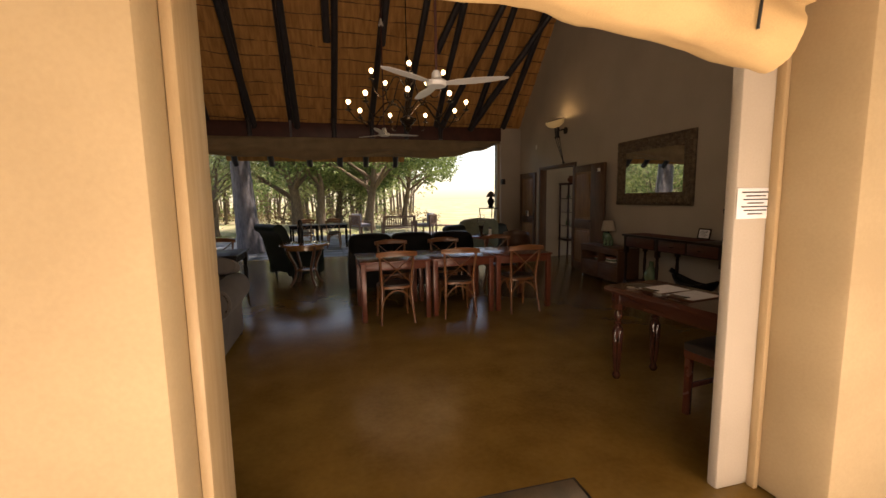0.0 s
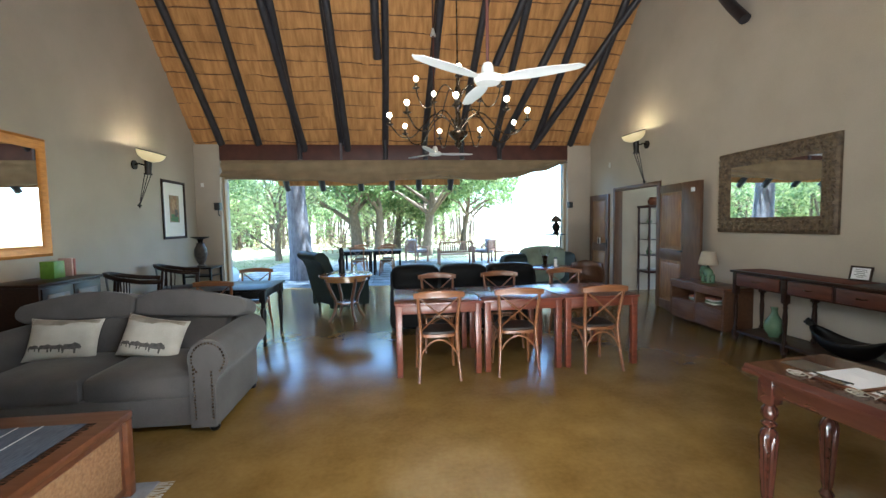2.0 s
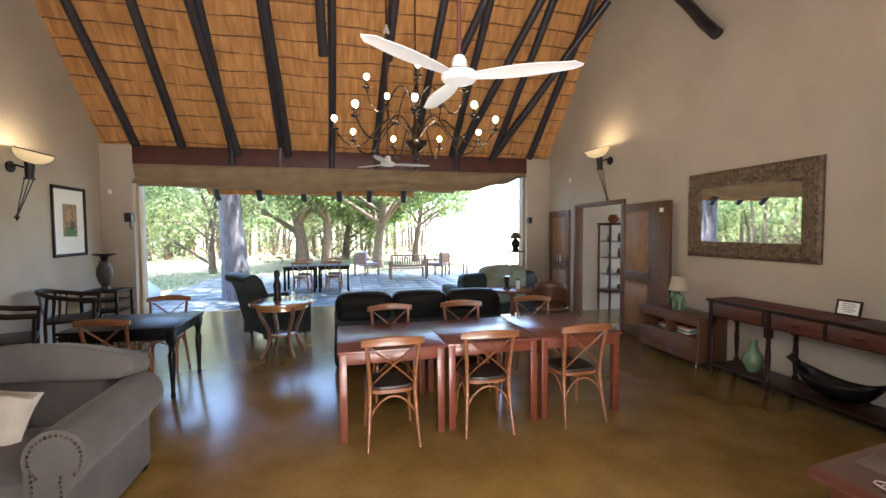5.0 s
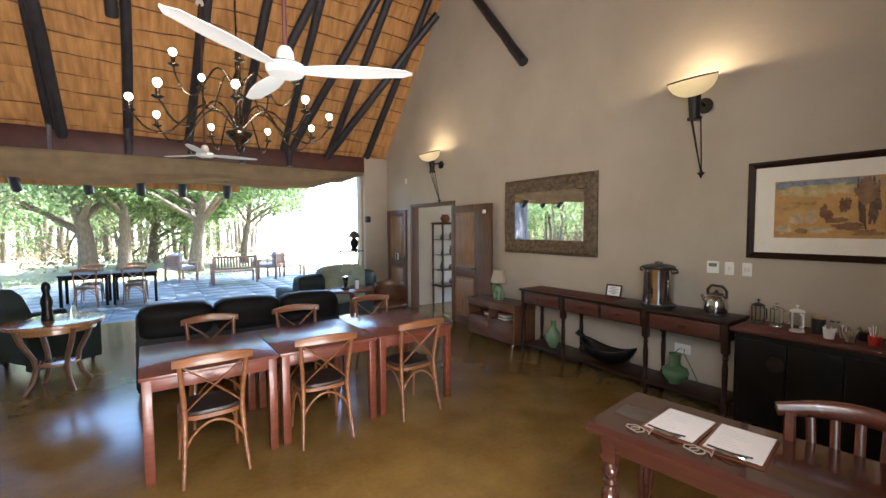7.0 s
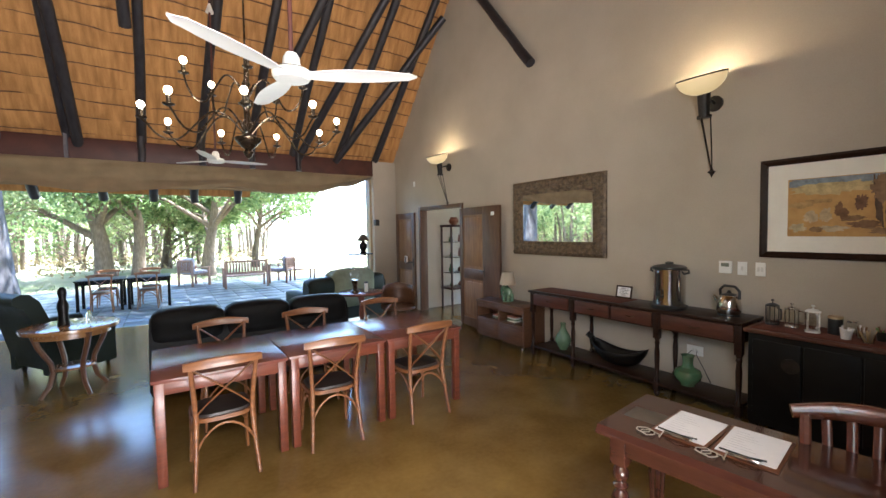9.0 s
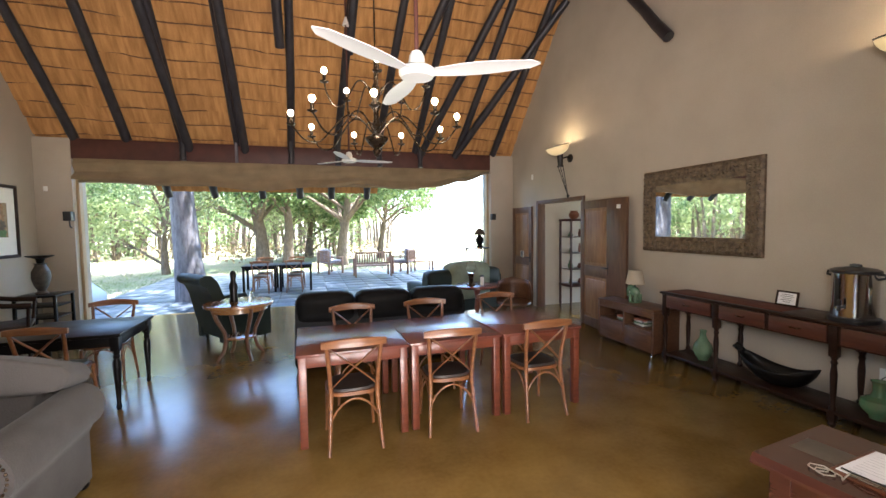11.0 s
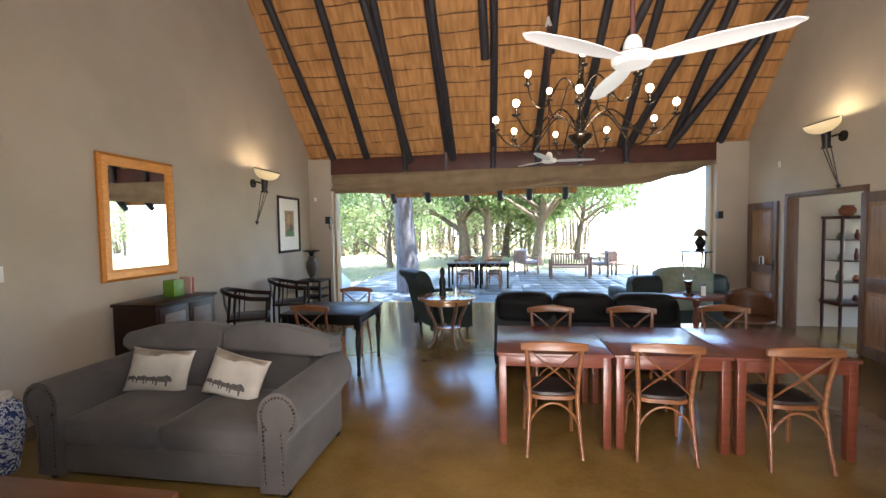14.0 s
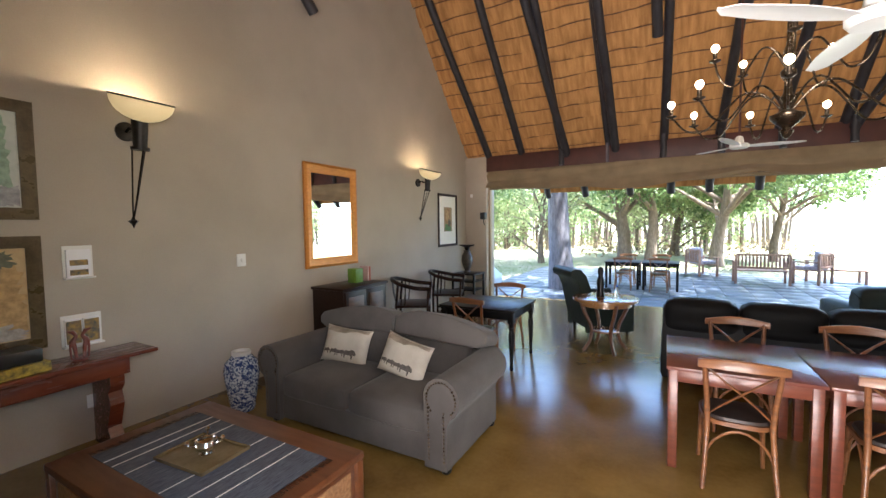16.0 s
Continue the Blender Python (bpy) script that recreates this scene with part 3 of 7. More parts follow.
def cross_chair():
    """Bentwood cross-back chair facing +y, its back at -y."""
    t = thing("dining_chair", Matrix(), "brown bentwood cross-back chair with a dark leather seat", "chair", "cross-back chairs")
    # seat
    def outline(s, k):
        out = []
        for j in range(28):
            a = 2 * math.pi * j / 28
            c, q = math.cos(a), math.sin(a)
            e = 0.55
            x = 0.215 * s * abs(c) ** e * (1 if c > 0 else -1)
            y = 0.2 * s * abs(q) ** e * (1 if q > 0 else -1)
            out.append((x * (0.92 + 0.2 * (y + 0.2)), y))
        return out
    bm = bmnew()
    prism(bm, outline(1.0, 0), 0.425, 0.455, "z")
    part("seat_frame", bm, CHAIR_WOOD, t)
    bm = bmnew()
    o = outline(0.93, 0)
    lo = [bm.verts.new((x, y, 0.456)) for x, y in o]
    mid = [bm.verts.new((x * 0.95, y * 0.95, 0.474)) for x, y in o]
    hi = [bm.verts.new((x * 0.5, y * 0.5, 0.484)) for x, y in o]
    for a, b in ((lo, mid), (mid, hi)):
        for j in range(28):
            bm.faces.new((a[j], a[(j + 1) % 28], b[(j + 1) % 28], b[j]))
    bm.faces.new(hi)
    bm.faces.new(list(reversed(lo)))
    part("seat", bm, SEAT_LEATHER, t, "dark leather seat pad")
    # rear legs run up into the back posts
    for s in (-1, 1):
        bm = bmnew()
        tube(bm, [(s * 0.205, -0.265, 0), (s * 0.19, -0.225, 0.2), (s * 0.178, -0.19, 0.44), (s * 0.185, -0.205, 0.6), (s * 0.2, -0.245, 0.78), (s * 0.205, -0.262, 0.86)], [0.014, 0.016, 0.018, 0.017, 0.016, 0.014], 10)
        part("rear_leg", bm, CHAIR_WOOD, t)
        bm = bmnew()
        tube(bm, [(s * 0.2, 0.2, 0), (s * 0.19, 0.18, 0.2), (s * 0.185, 0.165, 0.43)], [0.013, 0.016, 0.019], 10)
        part("front_leg", bm, CHAIR_WOOD, t)
    # curved top rail
    bm = bmnew()
    pts = [(-0.245 + 0.49 * k / 12, -0.262 - 0.045 * math.sin(math.pi * k / 12), 0.855 + 0.018 * math.sin(math.pi * k / 12)) for k in range(13)]
    prev = None
    for i, (x, y, z) in enumerate(pts):
        h = 0.034 * (0.75 + 0.25 * math.sin(math.pi * i / 12))
        ring = [bm.verts.new(v) for v in ((x, y - 0.011, z - h), (x, y + 0.011, z - h), (x, y + 0.013, z + h * 0.7), (x, y + 0.004, z + h), (x, y - 0.006, z + h), (x, y - 0.013, z + h * 0.7))]
        if prev:
            for j in range(6):
                bm.faces.new((prev[j], prev[(j + 1) % 6], ring[(j + 1) % 6], ring[j]))
        else:
            bm.faces.new(ring)
        prev = ring
    bm.faces.new(list(reversed(prev)))
    part("top_rail", bm, CHAIR_WOOD, t, smooth=60)
    # the cross
    for s in (-1, 1):
        bm = bmnew()
        pts = [(s * -0.18, -0.19, 0.49), (s * -0.1, -0.215 - 0.004 * s, 0.575), (0, -0.24 - 0.006 * s, 0.668), (s * 0.1, -0.262, 0.755), (s * 0.185, -0.268, 0.825)]
        tube(bm, pts, [0.014, 0.016, 0.018, 0.016, 0.014], 8, flat=0.45)
        part("cross_slat", bm, CHAIR_WOOD, t)
    # bent stretchers under the seat
    for a, b in (((-0.19, -0.215), (0.19, -0.215)), ((-0.19, 0.175), (0.19, 0.175)), ((-0.19, -0.21), (-0.188, 0.175)), ((0.19, -0.21), (0.188, 0.175))):
        bm = bmnew()
        pts = []
        for k in range(9):
            f = k / 8
            pts.append((a[0] + (b[0] - a[0]) * f, a[1] + (b[1] - a[1]) * f, 0.235 + 0.175 * math.sin(math.pi * f) ** 0.7))
        tube(bm, pts, 0.009, 8)
        part("hoop_stretcher", bm, CHAIR_WOOD, t)
    return t


chair = cross_chair()
chair.matrix_world = pose(1.125, 5.385, 0, 0, 0, 1)
for x, y, r in ((1.945, 5.40, -4), (2.80, 5.39, 2), (1.25, 6.25, 181), (2.06, 6.27, 178), (2.99, 6.38, 176)):
    copy_thing(chair, pose(x, y, 0, 0, 0, r))


# ---- sofas ----
def scroll_arm(bm, x_in, s, y0, y1, top, r):
    """A rolled sofa arm in section, drawn out from front to back."""
    out = [(x_in, 0.055), (x_in, top - 2 * r)]
    for k in range(13):
        a = math.radians(200 - 262 * k / 12)
        out.append((x_in + s * (r * 0.95 + r * math.cos(a)), top - r + r * math.sin(a)))
    out += [(x_in + s * r * 1.25, top - 2.25 * r), (x_in + s * r * 1.25, 0.055)]
    prism(bm, out, y0, y1, "y")


def grey_sofa():
    t = thing("sofa", pose(-1.57, 4.38, 0) @ Matrix.Diagonal((0.965, 1.02, 1.03, 1)), "grey suede two-seat sofa with rolled arms and nail trim", "sofa")
    bm = bmnew()
    box(bm, -0.86, 0.86, 0.04, 0.92, 0.055, 0.28, 0.02)
    part("base", bm, GREY_FABRIC, t)
    for s in (-1, 1):
        bm = bmnew()
        scroll_arm(bm, s * 0.79, s, 0.0, 0.90, 0.70, 0.15)
        arm = part("arm", bm, GREY_FABRIC, t, smooth=45)
        bm = bmnew()
        c = (s * (0.79 + 0.1425), 0.55)
        pts = []
        for k in range(24):
            a = math.radians(225 - 270 * k / 23)
            pts.append((c[0] + s * 0.12 * math.cos(a), c[1] + 0.12 * math.sin(a)))
        for k in range(14):
            pts.append((s * (0.825 + 0.004 * k / 13), 0.48 - 0.36 * k / 13))
            pts.append((s * 0.955, 0.46 - 0.34 * k / 13))
        for x, z in pts:
            lathe(bm, [(0.0095, 0), (0.0072, 0.005), (0.001, 0.008)], (0, 0, 0), 6)
            bm.verts.ensure_lookup_table()
            vs = bm.verts[-18:]
            bmesh.ops.transform(bm, matrix=pose(x, -0.001, z, 90), verts=vs)
        nails = tagged(part("nail_trim", bm, BRASS_DARK, arm, "antique brass nail heads"), kind="stuff")
    bm = bmnew()
    n = 26
    for k in range(n):
        for z in (0.29, 0.115):
            lathe(bm, [(0.005, 0), (0.004, 0.003), (0.001, 0.004)], (0, 0, 0), 6)
            bm.verts.ensure_lookup_table()
            bmesh.ops.transform(bm, matrix=pose(-0.78 + 1.56 * k / (n - 1), 0.049, z, 90), verts=bm.verts[-18:])
    tagged(part("nail_row", bm, BRASS_DARK, t), kind="stuff")
    bm = bmnew()
    prism(bm, [(0.70, 0.10), (0.98, 0.10), (1.0, 0.5), (0.985, 0.80), (0.93, 0.86), (0.86, 0.84), (0.80, 0.7)], -0.84, 0.84, "x")
    part("back", bm, GREY_FABRIC, t)
    for x0, x1 in ((-0.80, 0.0), (0.0, 0.80)):
        bm = bmnew()
        cushion(bm, x0 + 0.005, x1 - 0.005, 0.02, 0.74, 0.25, 0.45, 0.03)
        part("seat_cushion", bm, GREY_FABRIC, t)
        bm = bmnew()
        s = -1 if x0 < 0 else 1
        shape = ((0.006, 0.0), (0.006, 0.46), (0.08, 0.50), (0.25, 0.525), (0.45, 0.52), (0.65, 0.49), (0.82, 0.45), (0.94, 0.42), (0.985, 0.37), (0.97, 0.31), (0.90, 0.28), (0.80, 0.27), (0.785, 0.22), (0.785, 0.0))
        prism(bm, [(s * a, b) for a, b in shape], -0.11, 0.12, "y")
        bmesh.ops.bevel(bm, geom=bm.edges[:], offset=0.045, segments=3, affect="EDGES", profile=0.6, clamp_overlap=True)
        for v in bm.verts:
            u = abs(v.co.x) - 0.4
            v.co.y -= 0.05 * max(0, 1 - (u / 0.42) ** 2) * max(0, 1 - ((v.co.z - 0.22) / 0.3) ** 2) * (1 if v.co.y < 0 else 0)
        bmesh.ops.transform(bm, matrix=pose(0, 0.77, 0.42, -13), verts=bm.verts[:])
        cushion_ob = part("back_cushion", bm, GREY_FABRIC, t)
        # the fat roll along the cushion's top
        bm = bmnew()
        shape = ((0.012, 0.30), (0.008, 0.46), (0.08, 0.503), (0.25, 0.53), (0.45, 0.524), (0.65, 0.494), (0.82, 0.455), (0.945, 0.424), (0.99, 0.37), (0.975, 0.31), (0.90, 0.275), (0.70, 0.27), (0.40, 0.29))
        prism(bm, [(s * a, b) for a, b in shape], -0.175, 0.10, "y")
        bmesh.ops.bevel(bm, geom=bm.edges[:], offset=0.05, segments=4, affect="EDGES", profile=0.6, clamp_overlap=True)
        bmesh.ops.transform(bm, matrix=pose(0, 0.77, 0.42, -13), verts=bm.verts[:])
        part("top_roll", bm, GREY_FABRIC, cushion_ob)
    for x in (-0.86, 0.86):
        for y in (0.08, 0.88):
            bm = bmnew()
            lathe(bm, [(0.026, 0), (0.036, 0.012), (0.04, 0.028), (0.034, 0.045), (0.034, 0.06)], (x * 1.08, y, 0), 14)
            part("foot", bm, BLACK_WOOD, t)


grey_sofa()
CUSHION = mat("linen_cushion", (0.46, 0.43, 0.37), (0.36, 0.33, 0.28), rough=0.9, scale=5, fine=150, bump=0.3)
CUSHION_BROWN = mat("brown_cushion_band", (0.16, 0.13, 0.10), (0.30, 0.26, 0.21), rough=0.9, scale=9, fine=100, bump=0.3)
PRINT = mat("charcoal_print", (0.06, 0.055, 0.05), (0.11, 0.10, 0.09), rough=0.9, scale=30, bump=0.1)


def pillow(m):
    t = thing("throw_pillow", m, "cream linen throw pillow printed with a row of buffalo", "pillow", "buffalo pillows on the grey sofa")
    bm = bmnew()
    n = 18
    front, back = [], []
    for i in range(n + 1):
        rf, rb = [], []
        for j in range(n + 1):
            u, v = 2 * i / n - 1, 2 * j / n - 1
            pinch = 1 - 0.09 * (1 - v * v) * abs(u) ** 3
            pin2 = 1 - 0.09 * (1 - u * u) * abs(v) ** 3
            d = 0.075 * (max(0, (1 - u ** 4)) * max(0, (1 - v ** 4))) ** 0.6 + 0.004 * noise.noise((u * 3, v * 3, m.translation.x))
            x, z = 0.275 * u * pinch, 0.18 + 0.18 * v * pin2
            rf.append(bm.verts.new((x, -d, z)))
            edge = i in (0, n) or j in (0, n)
            rb.append(rf[-1] if edge else bm.verts.new((x, d, z)))
        front.append(rf)
        back.append(rb)
    for g in (front, back):
        for i in range(n):
            for j in range(n):
                bm.faces.new((g[i][j], g[i + 1][j], g[i + 1][j + 1], g[i][j + 1]))
    part("cover", bm, CUSHION, t)
    # band across the top, slightly proud of the cover
    bm = bmnew()
    rows = []
    for i in range(13):
        u = -0.93 + 1.86 * i / 12
        row = []
        for j in range(4):
            v = 0.93 - (0.30 + 0.16 * noise.noise((u * 2.3, 7, 0)) - (0.2 if u > 0.1 else 0) * (1 - abs(u - 0.5))) * (1 - j / 3)
            d = 0.075 * (max(0, (1 - u ** 4)) * max(0, (1 - v ** 4))) ** 0.6 + 0.004 * noise.noise((u * 3, v * 3, m.translation.x))
            row.append(bm.verts.new((0.275 * u * (1 - 0.09 * (1 - v * v) * abs(u) ** 3), -d - 0.002, 0.18 + 0.18 * v * (1 - 0.09 * (1 - u * u) * abs(v) ** 3))))
        rows.append(row)
    for a, b in zip(rows, rows[1:]):
        for j in range(3):
            bm.faces.new((a[j], b[j], b[j + 1], a[j + 1]))
    part("band", bm, CUSHION_BROWN, t)
    # buffalo: body hump, head and legs as flat printed shapes
    bm = bmnew()
    for k, (u, s) in enumerate(((-0.62, 0.8), (-0.3, 1.0), (0.0, 0.95), (0.36, 1.35))):
        body = [(-0.045, 0.0), (-0.04, -0.028), (-0.032, -0.028), (-0.03, -0.006), (0.018, -0.006), (0.02, -0.03), (0.03, -0.03), (0.032, 0.0), (0.05, -0.004), (0.058, 0.006), (0.048, 0.024), (0.034, 0.03), (0.022, 0.036), (0.0, 0.026), (-0.034, 0.026)]
        ring = []
        for x, z in body:
            uu, vv = u + x * s / 0.275, -0.42 + z * s / 0.18
            d = 0.075 * (max(0, (1 - uu ** 4)) * max(0, (1 - vv ** 4))) ** 0.6
            ring.append(bm.verts.new((0.275 * uu, -d - 0.004, 0.18 + 0.18 * vv)))
        bm.faces.new(ring)
    part("print", bm, PRINT, t, smooth=0)


pillow(pose(-2.06, 4.90, 0.452, -20, 3, 4))
pillow(pose(-1.36, 4.84, 0.452, -22, 8, -10))


def leather_sofa(name, m, w, n, label, material, category="sofa", back=0.93):
    """A sofa facing +y with padded back, arms and seat pads."""
    t = thing(name, m, label, category)
    bm = bmnew()
    box(bm, -w / 2, w / 2, 0.04, 0.86, 0.06, 0.32, 0.03)
    part("base", bm, material, t)
    bm = bmnew()
    prism(bm, [(0.0, 0.06), (0.22, 0.06), (0.2, 0.75), (0.12, back - 0.07), (0.04, back - 0.10), (-0.02, 0.72)], -w / 2 + 0.02, w / 2 - 0.02, "x")
    part("back", bm, material, t)
    step = (w - 0.06) / n
    for k in range(n):
        x0 = -w / 2 + 0.03 + k * step
        bm = bmnew()
        cushion(bm, x0, x0 + step - 0.006, -0.05, 0.26, back - 0.33, back, 0.025)
        part("back_cushion", bm, material, t)
    inner = w - 0.40
    for k in range(n):
        x0 = -inner / 2 + k * inner / n
        bm = bmnew()
        cushion(bm, x0, x0 + inner / n - 0.006, 0.2, 0.88, 0.28, 0.46, 0.025)
        part("seat_cushion", bm, material, t)
    for s in (-1, 1):
        bm = bmnew()
        cushion(bm, *sorted((s * (w / 2 - 0.2), s * w / 2)), 0.05, 0.9, 0.06, 0.62, 0.02)
        part("arm", bm, material, t)
    return t


leather_sofa("leather_sofa", pose(1.69, 7.08, 0, 0, 0, -2), 2.15, 3, "black leather three-seat sofa with its back to the dining tables", DARK_LEATHER)


# ---- glass-topped chest between the seats ----
CLOTH = mat("blue_striped_runner", (0.045, 0.055, 0.085), (0.15, 0.17, 0.215), rough=0.95, scale=14, stretch=(12, 1, 1), fine=90, bump=0.4)
CHEST_WOOD = mat("chest_cherry", (0.155, 0.058, 0.023), (0.105, 0.038, 0.016), rough=0.33, scale=3, stretch=(1, 6, 6), fine=30, bump=0.02, coat=0.06)
RATTAN = mat("woven_cane", (0.36, 0.20, 0.09), (0.24, 0.12, 0.05), rough=0.6, scale=50, fine=160, bump=0.8)


def coffee_chest():
    x0, x1, y0, y1 = -2.28, -0.80, 2.78, 3.72
    t = thing("coffee_table", pose(x0, y0, 0), "cherry-brown chest coffee table with cane panels", "coffee table")
    w, d = x1 - x0, y1 - y0
    bm = bmnew()
    box(bm, 0.03, w - 0.03, 0.03, d - 0.03, 0.03, 0.455, 0.006)
    part("body", bm, CHEST_WOOD, t)
    bm = bmnew()
    box(bm, 0, w, 0, d, 0.455, 0.5, 0.01)
    part("tabletop", bm, CHEST_WOOD, t)
    for x in (0.0, w - 0.06):
        for y in (0.0, d - 0.06):
            bm = bmnew()
            box(bm, x + 0.004, x + 0.056, y + 0.004, y + 0.056, 0, 0.455, 0.006)
            part("corner_post", bm, CHEST_WOOD, t)
    for y, e in ((0.024, 0.032), (d - 0.032, d - 0.024)):
        for k in range(2):
            bm = bmnew()
            box(bm, 0.1 + k * 0.66, 0.72 + k * 0.66, y, e, 0.08, 0.41, 0.002)
            part("cane_panel", bm, RATTAN, t, "woven cane panel")
    for x, e in ((0.024, 0.032), (w - 0.032, w - 0.024)):
        bm = bmnew()
        box(bm, x, e, 0.09, d - 0.09, 0.08, 0.41, 0.002)
        part("cane_panel", bm, RATTAN, t, "woven cane panel")
    # runner
    r = thing("table_runner", pose(x0 + 0.05, y0 + 0.16, 0.5), "dark blue-grey striped cloth runner with pale lines", "table runner")
    bm = bmnew()
    box(bm, 0.1, 1.30, 0, 0.62, 0.0005, 0.004, 0.0015)
    part("cloth", bm, CLOTH, r)
    bm = bmnew()
    for x in (0.24, 0.33, 0.47, 0.80, 0.96, 1.08):
        box(bm, x, x + 0.008, 0.002, 0.618, 0.0042, 0.0052, 0)
    tagged(part("stripe", bm, PAPER, r), kind="stuff")
    bm = bmnew()
    rnd = random.Random(3)
    for k in range(60):
        y = 0.005 + 0.61 * k / 59
        for x in (0.1, 1.30):
            s = -1 if x < 0.5 else 1
            tube(bm, [(x, y, 0.003), (x + s * 0.02, y + rnd.uniform(-0.006, 0.006), 0.003), (x + s * 0.045, y + rnd.uniform(-0.012, 0.012), 0.002)], 0.0016, 4)
    tagged(part("fringe", bm, BLACK_PLASTIC, r), kind="stuff")
    # tray with a silver candle bowl
    g = thing("glass_tray", pose(x0 + 0.70, y0 + 0.47, 0.505, 0, 0, 5), "square amber glass tray on the runner", "tray")
    bm = bmnew()
    box(bm, -0.20, 0.20, -0.15, 0.15, 0, 0.008, 0.003)
    for a in ((-0.20, 0.20, -0.15, -0.14), (-0.20, 0.20, 0.14, 0.15), (-0.20, -0.19, -0.15, 0.15), (0.19, 0.20, -0.15, 0.15)):
        box(bm, *a, 0.008, 0.02, 0.002)
    part("tray_body", bm, mat("amber_tray", (0.22, 0.17, 0.09), (0.16, 0.12, 0.06), rough=0.12, bump=0.02), g)
    s = thing("silver_bowl", pose(x0 + 0.72, y0 + 0.48, 0.514), "small silver bowl with ball handles on a glass tray", "bowl")
    bm = bmnew()
    lathe(bm, [(0.035, 0), (0.04, 0.006), (0.018, 0.014), (0.05, 0.03), (0.062, 0.055), (0.055, 0.08), (0.05, 0.082), (0.052, 0.06), (0.02, 0.035)], (0, 0, 0), 22)
    part("bowl_body", bm, CHROME, s)
    for k in range(3):
        a = 2.1 * k + 0.4
        bm = bmnew()
        tube(bm, [(0.055 * math.cos(a), 0.055 * math.sin(a), 0.06), (0.085 * math.cos(a), 0.085 * math.sin(a), 0.07), (0.1 * math.cos(a), 0.1 * math.sin(a), 0.09)], 0.004, 6)
        lathe(bm, [(0.002, 0), (0.012, 0.005), (0.014, 0.014), (0.008, 0.024), (0.001, 0.027)], (0.1 * math.cos(a), 0.1 * math.sin(a), 0.085), 10)
        part("ball_handle", bm, CHROME, s)
    # rug
    bm = bmnew()
    box(bm, -2.5, -0.72, 2.55, 3.80, 0.001, 0.012, 0.004)
    rug = solo("rug", bm, mat("grey_blue_rug", (0.26, 0.27, 0.31), (0.18, 0.19, 0.23), rough=0.95, scale=12, fine=120, bump=0.6), Matrix(), "grey-blue woven rug with a fringed edge", "rug")
    bm = bmnew()
    for k in range(110):
        y = 2.56 + 1.23 * k / 109
        tube(bm, [(-0.72, y, 0.006), (-0.68, y + rnd.uniform(-0.01, 0.01), 0.004), (-0.635, y + rnd.uniform(-0.02, 0.02), 0.003)], 0.0026, 4)
    tagged(part("fringe", bm, CUSHION, rug), kind="stuff")


coffee_chest()


# ---- desk with clip boards ----
def turned_leg(bm, x, y, h, w=0.075):
    """A heavy turned leg with a square head and a reeded vase."""
    box(bm, x - w / 2, x + w / 2, y - w / 2, y + w / 2, h - 0.15, h, 0.004)
    prof = [(0.022, 0), (0.03, 0.015), (0.034, 0.03), (0.02, 0.06), (0.024, 0.1), (0.03, 0.2), (0.036, 0.32), (0.041, 0.42), (0.034, 0.46), (0.02, 0.475), (0.034, 0.49), (0.036, 0.50), (0.022, 0.515), (0.038, 0.55), (0.036, 0.58), (0.022, 0.6), (0.036, 0.61)]
    k = (h - 0.15) / 0.61
    seg = 24
    rings = []
    for r, z in prof:
        reed = 0.0035 if 0.1 <= z <= 0.43 else 0
        rings.append([bm.verts.new((x + (r + (reed if j % 2 else -reed)) * math.cos(2 * math.pi * j / seg), y + (r + (reed if j % 2 else -reed)) * math.sin(2 * math.pi * j / seg), z * k)) for j in range(seg)])
    for a, b in zip(rings, rings[1:]):
        for j in range(seg):
            bm.faces.new((a[j], a[(j + 1) % seg], b[(j + 1) % seg], b[j]))
    bm.faces.new(list(reversed(rings[0])))
    bm.faces.new(rings[-1])


DESK_WOOD = mat("dark_mahogany", (0.065, 0.022, 0.014), (0.045, 0.015, 0.010), rough=0.18, scale=4, stretch=(1, 7, 7), fine=30, bump=0.04, coat=0.5)


def desk():
    t = thing("desk", pose(2.545, 3.165, 0, 0, 0, -83.5), "dark mahogany writing desk with turned reeded legs", "desk")
    # local x runs along the front edge away from the corner, y across
    L, D = 1.16, 0.58
    bm = bmnew()
    prism(bm, [(0.0, 0.735), (0.0, 0.748), (0.012, 0.762), (0.02, 0.775), (D - 0.02, 0.775), (D - 0.012, 0.762), (D, 0.748), (D, 0.735)], 0, L, "x")
    part("desktop", bm, DESK_WOOD, t)
    bm = bmnew()
    box(bm, 0.055, L - 0.05, 0.055, D - 0.055, 0.64, 0.735, 0.003)
    part("apron", bm, DESK_WOOD, t)
    for x in (0.085, L - 0.085):
        for y in (0.085, D - 0.085):
            bm = bmnew()
            turned_leg(bm, x, y, 0.735)
            part("leg", bm, DESK_WOOD, t)
    return t


desk_ob = desk()


# things on the desk
def on_desk(u, v, z=0.775, r=0):
    return desk_ob.matrix_world @ pose(u, v, z, 0, 0, r)


